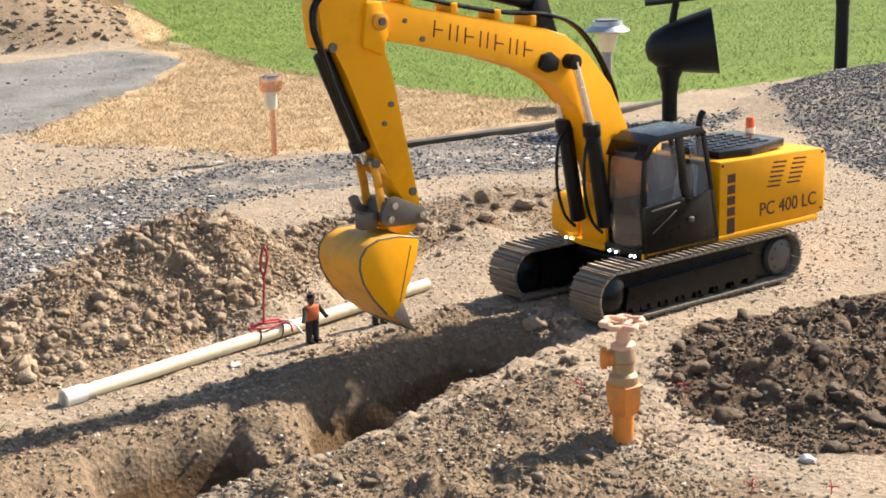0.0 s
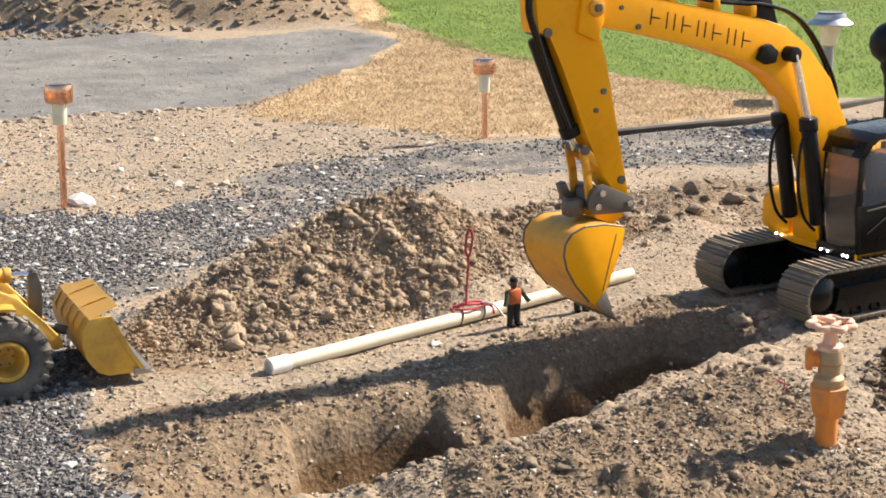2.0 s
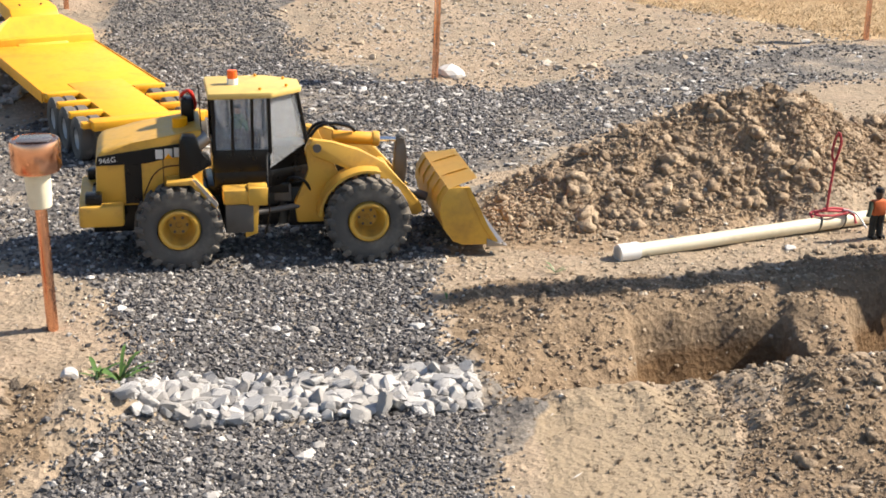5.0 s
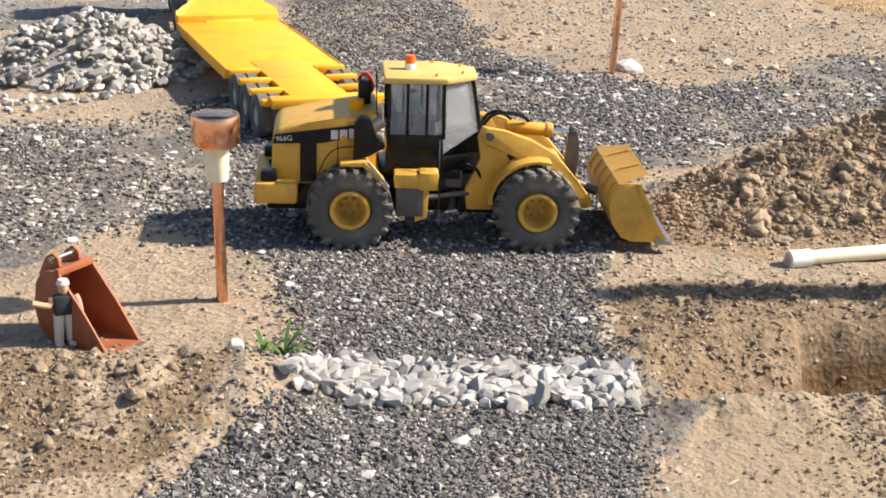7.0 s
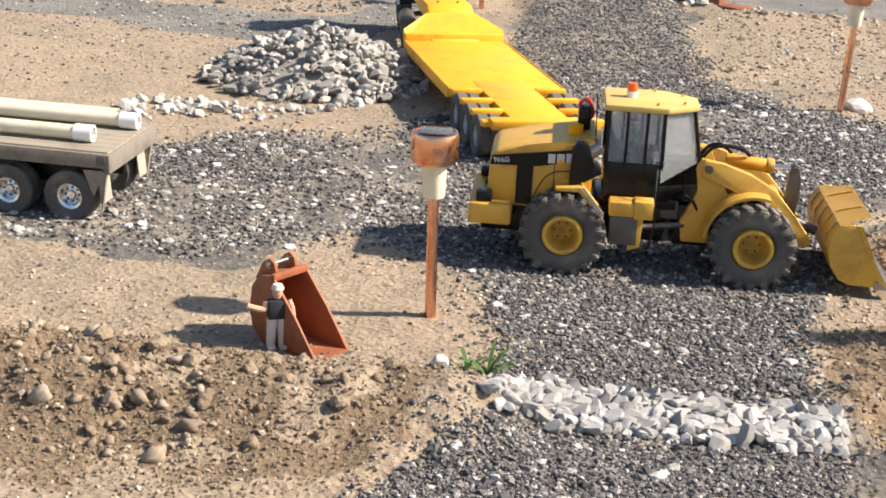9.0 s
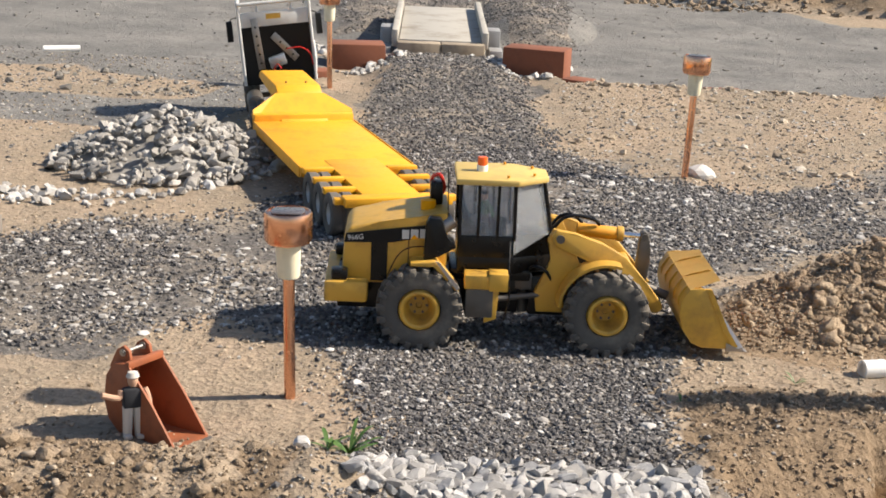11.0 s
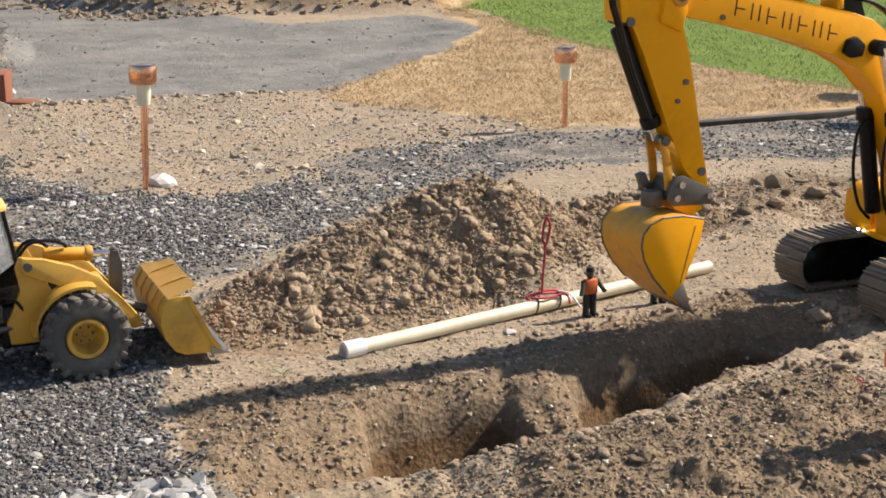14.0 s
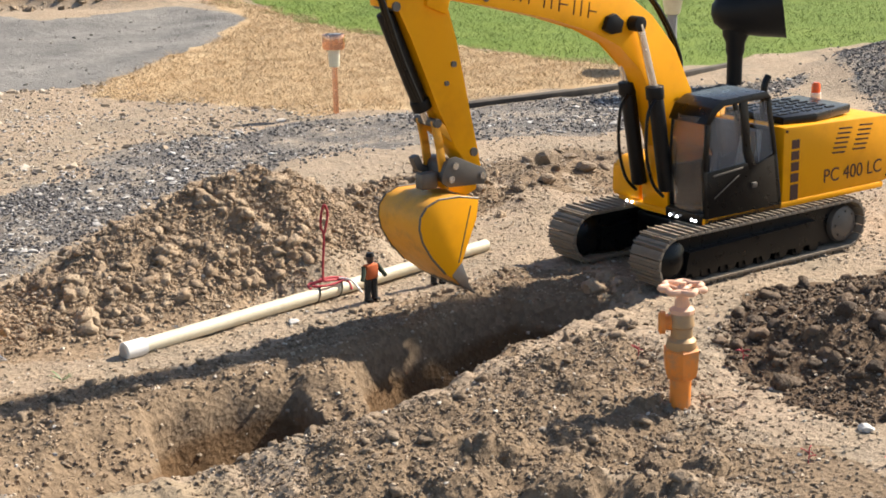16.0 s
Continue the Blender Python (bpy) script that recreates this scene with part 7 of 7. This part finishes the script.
for y, dz in ((0.028, 0.012), (0.016, 0.014)):
    part("hose", tube([(0.14, y, 0.40), (0.125, y, 0.44 + dz), (0.17, y, 0.53 + dz), (0.235, y, 0.6 + dz), (0.32, y, 0.632 + dz), (0.45, y, 0.652 + dz * 0.6), (0.62, y, 0.688 + dz * 0.6), (0.72, y, 0.71 + dz), (0.82, y, 0.722 + dz), (0.868, y, 0.705), (0.876, y, 0.665), (0.862, y, 0.62), (0.83, y, 0.53), (0.79, y, 0.44)], 0.0042, 8), M_BLACK, boom)
for y in (-0.034, 0.052):
    c = part("boom_cylinder", rod((0.182, y, 0.185), (0.22, y, 0.40), 0.0165, n=20, bevel=0.002), M_PLASTIC, digger)
    part("collar", rod((0.2185, y, 0.385), (0.2215, y, 0.412), 0.0195, n=20, bevel=0.002), M_PLASTIC, c)
    part("rod", rod((0.22, y, 0.40), (0.266, y, 0.545), 0.0085, n=16), M_CHROME, c, "bright steel rod")
    part("hose", tube([(0.225, y + 0.012, 0.39), (0.252, y + 0.016, 0.36), (0.256, y + 0.016, 0.28), (0.235, y + 0.014, 0.21), (0.2, y + 0.01, 0.175)], 0.0036, 8), M_BLACK, digger)
armc = part("arm_cylinder", rod((0.33, 0, 0.668), (0.6, 0, 0.735), 0.017, n=20, bevel=0.002), M_PLASTIC, digger)
part("rod", rod((0.6, 0, 0.735), (0.8, 0, 0.755), 0.0085, n=16), M_CHROME, armc)
part("bracket", prism([(0.28, 0.59), (0.36, 0.61), (0.345, 0.685), (0.315, 0.685)], -0.022, 0.022, 0.002), M_PLASTIC, boom)
STICK = [(0.868, 0.70), (0.85, 0.735), (0.82, 0.775), (0.79, 0.77), (0.765, 0.715), (0.739, 0.672), (0.733, 0.635), (0.708, 0.553), (0.68, 0.419), (0.662, 0.322), (0.652, 0.3), (0.676, 0.29), (0.716, 0.346), (0.752, 0.423), (0.81, 0.563), (0.834, 0.617), (0.86, 0.622)]
stick_ = part("stick", prism(STICK, -0.03, 0.03, 0.003), M_AMBER, digger, "yellow dipper arm with worn edges")
part("cheek", prism([(0.768, 0.70), (0.735, 0.70), (0.722, 0.64), (0.735, 0.6), (0.78, 0.62)], -0.04, 0.04, 0.002), M_AMBER, stick_)
for x, z, r in ((0.842, 0.623, 0.009), (0.716, 0.505, 0.006), (0.733, 0.47, 0.005), (0.672, 0.33, 0.0085)):
    part("pin_head", rod((x, -0.034, z), (x, 0.034, z), r, n=14), M_DARKSTEEL, stick_)
dip = part("bucket_cylinder", rod((0.848, 0, 0.61), (0.772, 0, 0.43), 0.0165, n=20, bevel=0.002), M_PLASTIC, digger)
part("collar", rod((0.776, 0, 0.44), (0.768, 0, 0.42), 0.0195, n=20, bevel=0.002), M_PLASTIC, dip)
part("rod", rod((0.772, 0, 0.43), (0.757, 0, 0.395), 0.009, n=14), M_CHROME, dip)
for y in (-0.028, 0.022):
    strip([(0.757, 0.396), (0.7, 0.35), (0.668, 0.328)], y + 0.003, 0.017, M_AMBER_WORN, "rocker_link", digger)
    strip([(0.757, 0.396), (0.748, 0.35), (0.742, 0.305)], y + 0.003, 0.017, M_AMBER_WORN, "push_link", digger)
part("link_pin", rod((0.757, -0.036, 0.396), (0.757, 0.036, 0.396), 0.0085, n=14), M_DARKSTEEL, digger)
coupler = part("coupler", prism([(0.742, 0.318), (0.727, 0.324), (0.66, 0.298), (0.65, 0.283), (0.66, 0.27), (0.74, 0.276), (0.752, 0.29)], -0.034, 0.036, 0.003), M_DARKSTEEL, digger, "worn grey steel coupler")
part("cheek", prism([(0.752, 0.3), (0.738, 0.326), (0.72, 0.328), (0.652, 0.296), (0.646, 0.28), (0.656, 0.266), (0.74, 0.27), (0.755, 0.282)], 0.0362, 0.041, 0.0008), M_DARKSTEEL, coupler, "scuffed grey side plate")
for x, z in ((0.725, 0.311), (0.66, 0.284), (0.735, 0.286)):
    part("bolt", rod((x, -0.04, z), (x, 0.047, z), 0.0075, n=6), M_CHROME, coupler, "bright hex bolt")
part("latch", prism([(0.752, 0.29), (0.775, 0.3), (0.785, 0.325), (0.77, 0.33), (0.765, 0.31), (0.748, 0.305)], -0.03, -0.012, 0.002), M_DARKSTEEL, coupler)
part("latch", block(0.752, 0.79, 0.0, 0.026, 0.268, 0.3, 0.004), M_DARKSTEEL, coupler)
BO = [(0.692, 0.247), (0.738, 0.257), (0.784, 0.258), (0.812, 0.248), (0.827, 0.23), (0.83, 0.208), (0.823, 0.18), (0.803, 0.146), (0.772, 0.11), (0.741, 0.085), (0.716, 0.069)]
BI = [(0.718, 0.0745), (0.738, 0.089), (0.768, 0.1135), (0.798, 0.149), (0.818, 0.182), (0.825, 0.209), (0.8225, 0.228), (0.809, 0.244), (0.783, 0.2535), (0.7385, 0.2525), (0.694, 0.243)]
xbuck = part("bucket", prism(BO + BI, -0.07, 0.07), M_AMBER_WORN, digger, "worn yellow digging bucket")
RIM = BO[:9]
for y0 in (-0.074, 0.07):
    part("side_plate", prism(BO[:9] + [(0.758, 0.1), (0.735, 0.1242), (0.698, 0.2088)], y0, y0 + 0.004, 0.0008), M_AMBER, xbuck)
    for (xa, za), (xb, zb) in zip(RIM, RIM[1:]):
        part("edge_bar", rod((xa, y0 + 0.002, za), (xb, y0 + 0.002, zb), 0.0024, n=6), M_DARKSTEEL, xbuck, "scraped bare steel edge")
    part("side_cutter", prism([(0.735, 0.127), (0.758, 0.1044), (0.738, 0.082), (0.716, 0.069), (0.722, 0.0959)], y0 - 0.001, y0 + 0.005, 0.0008), M_STEEL, xbuck, "bare steel side cutter")
    part("weld_line", rod((0.712, y0 + 0.002 + (0.0025 if y0 > 0 else -0.0025), 0.236), (0.742, y0 + 0.002 + (0.0025 if y0 > 0 else -0.0025), 0.128), 0.0012, n=6), M_DARKSTEEL, xbuck)
    part("ear", prism([(0.734, 0.2625), (0.745, 0.298), (0.73, 0.296), (0.67, 0.274), (0.6702, 0.2568), (0.6968, 0.2465)], -0.039 if y0 < 0 else 0.03, -0.033 if y0 < 0 else 0.036, 0.001), M_AMBER, xbuck)
for k in range(5):
    y0 = -0.069 + 0.0312 * k
    part("tooth", prism([(0.741, 0.0905), (0.732, 0.0783), (0.697, 0.0545), (0.717, 0.0802)], y0, y0 + 0.013, 0.001), M_DARKSTEEL, xbuck)


# ---- low-bed trailer behind the loader ----
bed = thing("lowbed_trailer", "yellow model low-bed trailer with dual wheels on the gravel", "trailer", (-0.235, 3.405, 0.0), 110.5)
dual_me = mesh_of(lathe([(0.026, -0.027), (0.03, -0.029), (0.046, -0.029), (0.0505, -0.025), (0.0505, -0.005), (0.047, -0.002), (0.047, 0.002), (0.0505, 0.005), (0.0505, 0.025), (0.046, 0.029), (0.03, 0.029), (0.026, 0.027), (0.026, -0.027)], 36), "tyre", M_RUBBER)
disc_me = mesh_of(lathe([(0.0, 0.012), (0.012, 0.012), (0.014, 0.004), (0.02, 0.006), (0.0255, 0.024), (0.0285, 0.027), (0.0285, -0.025), (0.0, -0.025)], 28), "rim", M_RIM)


def dual(parent, x, y, side, z=0.052, s=1.0):
    w = share("wheel", dual_me, parent, Matrix.Translation((x, y, z)) @ Matrix.Rotation(radians(-90 * side), 4, "X") @ Matrix.Diagonal((s, s, 1, 1)), label="black dual tyres on a steel rim")
    r = share("rim", disc_me, w, Matrix.Identity(4))
    for k in range(6):
        share("wheel_nut", bolt_me, r, Matrix.Rotation(k * math.pi / 3, 4, "Z") @ Matrix.Translation((0.0165, 0, 0.005)))
    return w


for k in range(3):
    for side in (-1, 1):
        dual(bed, 0.065 + 0.108 * k, side * 0.121, side)
    part("axle", rod((0.065 + 0.108 * k, -0.09, 0.052), (0.065 + 0.108 * k, 0.09, 0.052), 0.008, n=10), M_DARKSTEEL, bed)
part("spine", block(-0.012, 0.44, -0.07, 0.07, 0.075, 0.1, 0.003), M_TRAILER, bed)
part("bed_plate", block(0.36, 0.98, -0.148, 0.148, 0.072, 0.098, 0.004), M_TRAILER, bed, "scuffed yellow load bed")
for k in range(4):
    for side in (-1, 1):
        part("outrigger", block(0.0 + 0.108 * k, 0.022 + 0.108 * k, min(side * 0.07, side * 0.148), max(side * 0.07, side * 0.148), 0.088, 0.1025, 0.002), M_TRAILER, bed)
part("rear_beam", block(-0.024, 0.02, -0.13, 0.13, 0.086, 0.108, 0.003), M_TRAILER, bed)
for side in (-1, 1):
    part("bed_edge", block(0.37, 0.975, side * 0.1495 - 0.0015, side * 0.1495 + 0.0015, 0.07, 0.1, 0.001), M_TRAILER, bed)
rise = part("headboard", prism([(0.965, 0.096), (0.98, 0.055), (1.03, 0.06), (1.075, 0.165), (1.055, 0.17), (1.02, 0.14)], -0.07, 0.07, 0.003), M_TRAILER, bed)
part("gusset", slab([(0.975, -0.148), (1.0, -0.148), (1.05, -0.072), (1.05, 0.072), (1.0, 0.148), (0.975, 0.148)], 0.058, 0.118, 0.004), M_TRAILER, bed)
ramp_ = bmesh.new()
gv = [ramp_.verts.new(v) for v in ((0.975, -0.148, 0.098), (0.975, 0.148, 0.098), (0.998, 0.148, 0.128), (1.045, 0.072, 0.168), (1.045, -0.072, 0.168), (0.998, -0.148, 0.128))]
gw = [ramp_.verts.new(v.co + Vector((0.02, 0, -0.012))) for v in gv]
ramp_.faces.new(gv)
ramp_.faces.new(gw[::-1])
for i in range(6):
    ramp_.faces.new((gv[(i + 1) % 6], gv[i], gw[i], gw[(i + 1) % 6]))
part("front_plate", ramp_, M_TRAILER, bed)
part("gooseneck", prism([(1.03, 0.13), (1.045, 0.17), (1.07, 0.188), (1.30, 0.196), (1.32, 0.186), (1.32, 0.168), (1.09, 0.15), (1.06, 0.12)], -0.068, 0.068, 0.006), M_TRAILER, bed, "yellow gooseneck")
for side in (-1, 1):
    part("pin_head", rod((1.1, side * 0.03, 0.189), (1.1, side * 0.03, 0.1935), 0.003, n=8), M_MARK, bed)
part("kingpin", rod((1.24, 0, 0.12), (1.24, 0, 0.172), 0.01, n=12), M_DARKSTEEL, bed)

# ---- tractor unit under the gooseneck ----
unit = thing("truck_tractor", "white model truck tractor with an open dark cab back", "truck", (-0.652, 4.55, 0.012), 101.5)
unit.rotation_euler[0] = radians(-7)  # leans in the rut
unit.scale = (0.93, 0.9, 0.97)
for k in (-0.055, 0.06):
    for side in (-1, 1):
        dual(unit, k, side * 0.1, side, 0.055, 1.05)
    part("axle", rod((k, -0.09, 0.055), (k, 0.09, 0.055), 0.009, n=10), M_DARKSTEEL, unit)
for side in (-1, 1):
    dual(unit, 0.46, side * 0.105, side, 0.055, 1.05)
    part("frame_rail", block(-0.11, 0.5, side * 0.035 - 0.008, side * 0.035 + 0.008, 0.075, 0.1, 0.002), M_BLACK, unit)
    part("fuel_tank", rod((0.16, side * 0.1, 0.075), (0.3, side * 0.1, 0.075), 0.03, n=18, bevel=0.002), M_DARKSTEEL, unit)
part("front_axle", rod((0.46, -0.09, 0.055), (0.46, 0.09, 0.055), 0.009, n=10), M_DARKSTEEL, unit)
part("fifth_wheel", slab([(-0.06, -0.05), (0.07, -0.05), (0.07, 0.05), (-0.06, 0.05)], 0.1, 0.119, 0.004), M_DARKSTEEL, unit)
ucab = part("cab", block(0.30, 0.52, -0.125, 0.125, 0.115, 0.17, 0.006), M_BLACK, unit, "white cab shell with a dark open back")
for side in (-1, 1):
    part("side_wall", prism([(0.29, 0.12), (0.53, 0.12), (0.535, 0.26), (0.5, 0.35), (0.47, 0.392), (0.30, 0.392), (0.287, 0.38)], side * 0.127 - 0.004, side * 0.127 + 0.004, 0.002), M_WHITE, ucab)
    part("rear_post", rod((0.287, side * 0.126, 0.12), (0.287, side * 0.126, 0.388), 0.0055, n=10), M_WHITE, ucab)
for side in (-1, 1):
    part("roof_rail", tube([(0.287, side * 0.126, 0.388), (0.38, side * 0.124, 0.396), (0.47, side * 0.12, 0.39), (0.5, side * 0.12, 0.35)], 0.006, 8), M_WHITE, ucab)
part("front_roof_bar", rod((0.47, -0.12, 0.39), (0.47, 0.12, 0.39), 0.006, n=10), M_WHITE, ucab)
part("roof_bar", rod((0.285, -0.126, 0.387), (0.285, 0.126, 0.387), 0.006, n=10), M_WHITE, ucab)
part("back_panel", block(0.288, 0.294, -0.12, 0.12, 0.31, 0.358, 0.002), M_WHITE, ucab)
part("sticker", block(0.2855, 0.288, -0.022, 0.03, 0.333, 0.35, 0), M_YELLOW, ucab, "small yellow plate")
# black sheet stands in for the darkness inside the open cab back
part("dark_backing", block(0.294, 0.3, -0.122, 0.122, 0.12, 0.33, 0), M_PLASTIC, ucab)
part("window_bar", block(0.285, 0.29, -0.064, -0.056, 0.356, 0.388, 0), M_WHITE, ucab)
part("window_bar", block(0.285, 0.29, 0.056, 0.064, 0.356, 0.388, 0), M_WHITE, ucab)


def perforated(parent, m, length, label):
    b = block(-0.013, 0.013, -0.0015, 0.0015, 0, length, 0.0006, turn=m)
    p = part("bracket", b, M_STEEL, parent, label)
    for k in range(max(2, int(length / 0.03))):
        hole = part("hole", rod((0, -0.0019, 0.02 + 0.03 * k), (0, 0.0019, 0.02 + 0.03 * k), 0.0038, n=10), M_PLASTIC, p)
        hole.matrix_basis = m


perforated(ucab, Matrix.Translation((0.283, 0.062, 0.17)) @ Matrix.Rotation(radians(90), 4, "Z") @ Matrix.Rotation(radians(4), 4, "Y"), 0.17, "perforated bare metal bracket")
perforated(ucab, Matrix.Translation((0.28, -0.065, 0.195)) @ Matrix.Rotation(radians(90), 4, "Z") @ Matrix.Rotation(radians(42), 4, "Y"), 0.115, "perforated bare metal bracket")
part("receiver", block(-0.03, 0.03, -0.012, 0.012, -0.018, 0.018, 0.003, turn=Matrix.Translation((0.272, 0.005, 0.195)) @ Matrix.Rotation(radians(90), 4, "Z") @ Matrix.Rotation(radians(14), 4, "Y")), M_SILVER, ucab, "silver receiver box")
part("air_hose", tube([(0.28, -0.03, 0.23), (0.272, -0.08, 0.232), (0.272, -0.112, 0.21), (0.275, -0.12, 0.17)], 0.0022), M_RED, ucab)
part("air_hose", tube([(0.28, 0.02, 0.15), (0.22, 0.02, 0.18), (0.16, 0.01, 0.2), (0.13, 0.0, 0.19)], 0.0022), M_RED, unit)
part("white_hose", tube([(0.278, -0.128, 0.25), (0.272, -0.13, 0.2), (0.276, -0.126, 0.15)], 0.006), M_PVC_WHITE, ucab)
mirror = part("mirror", block(0.38, 0.39, 0.15, 0.172, 0.255, 0.325, 0.003), M_PLASTIC, ucab)
part("mirror_arm", tube([(0.42, 0.128, 0.33), (0.4, 0.15, 0.33), (0.386, 0.16, 0.32)], 0.002), M_PLASTIC, mirror)
mirror = part("mirror", block(0.38, 0.39, -0.172, -0.15, 0.255, 0.325, 0.003), M_PLASTIC, ucab)
part("mirror_arm", tube([(0.42, -0.128, 0.33), (0.4, -0.15, 0.33), (0.386, -0.16, 0.32)], 0.002), M_PLASTIC, mirror)

# ---- flatbed trailer with pipes ----
flat = thing("flatbed_trailer", "grey model flatbed trailer with a plank deck on the gravel", "trailer", (-1.014, 2.80, -0.008), 179.0)
frim_me = mesh_of(lathe([(0.0, 0.014), (0.007, 0.014), (0.009, 0.008), (0.018, 0.005), (0.021, 0.019), (0.0275, 0.0215), (0.0275, -0.02), (0.0, -0.02)], 28), "rim", M_CHROME)
for x in (0.082, 0.21, 0.72, 0.85):
    for side in (-1, 1):
        w = share("wheel", dual_me, flat, Matrix.Translation((x, side * 0.097, 0.053)) @ Matrix.Rotation(radians(-90 * side), 4, "X") @ Matrix.Diagonal((1.02, 1.02, 0.9, 1)), label="black tyres on a bright rim")
        r = share("rim", frim_me, w, Matrix.Identity(4))
        for k in range(8):
            share("wheel_nut", bolt_me, r, Matrix.Rotation(k * math.pi / 4, 4, "Z") @ Matrix.Translation((0.0135, 0, 0.005)))
    part("axle", rod((x, -0.09, 0.053), (x, 0.09, 0.053), 0.008, n=10), M_DARKSTEEL, flat)
for side in (-1, 1):
    part("frame_rail", block(0.03, 0.95, side * 0.045 - 0.008, side * 0.045 + 0.008, 0.06, 0.122, 0.002), M_BLACK, flat)
    part("side_rail", block(0.0, 0.95, side * 0.127 - 0.004, side * 0.127 + 0.004, 0.118, 0.147, 0.002), M_OLDRAIL, flat, "dirty dark side rail")
    part("lamp_block", block(0.002, 0.02, min(side * 0.115, side * 0.1335), max(side * 0.115, side * 0.1335), 0.125, 0.144, 0.002), M_DARKSTEEL, flat)
    part("mud_flap", block(0.006, 0.009, min(side * 0.075, side * 0.125), max(side * 0.075, side * 0.125), 0.045, 0.112, 0.001, turn=pose(0, 0, 0, 0, 6)), M_PALECLOTH, flat, "grubby pale mud flap")
    part("torn_board", prism([(0.0, 0.112), (0.05, 0.112), (0.03, 0.06), (0.018, 0.085), (0.012, 0.03), (0.004, 0.09)], min(side * 0.118, side * 0.126), max(side * 0.118, side * 0.126)), M_WOOD, flat, "splintered board end")
part("rear_bar", block(-0.006, 0.006, -0.131, 0.131, 0.108, 0.146, 0.002), M_OLDRAIL, flat)
for k in range(8):
    y0 = -0.123 + 0.0308 * k
    part("plank", block(0.0, 0.95, y0 + 0.0008, y0 + 0.03, 0.136, 0.15, 0.001), M_WOOD, flat, "weathered deck plank")


def deck_pipe(y, z, x0, cap_, label):
    p = thing("drain_pipe", label, "pipe", (-1.014, 2.80, -0.008), 179.0, "pipes on the flatbed")
    part("tube", lathe([(0.0115, 0.01), (0.0142, 0.0), (0.0142, 0.85), (0.0115, 0.85), (0.0115, 0.01)], 22, turn=Matrix.Translation((x0, y, z)) @ Matrix.Rotation(radians(90), 4, "Y")), M_PVC, p)
    if cap_:
        part("coupling", lathe([(0.0125, -0.002), (0.0172, -0.001), (0.0172, 0.036), (0.0145, 0.037), (0.0125, 0.02), (0.0125, -0.002)], 22, turn=Matrix.Translation((x0 - 0.004, y, z)) @ Matrix.Rotation(radians(90), 4, "Y")), M_PVC_WHITE, p, "white plastic coupling")


deck_pipe(0.062, 0.1675, 0.058, True, "cream plastic pipe lying on the flatbed's planks")
deck_pipe(-0.062, 0.1675, 0.012, True, "cream plastic pipe lying on the flatbed's planks")
deck_pipe(-0.096, 0.1675, 0.062, False, "cream plastic pipe lying on the flatbed's planks")
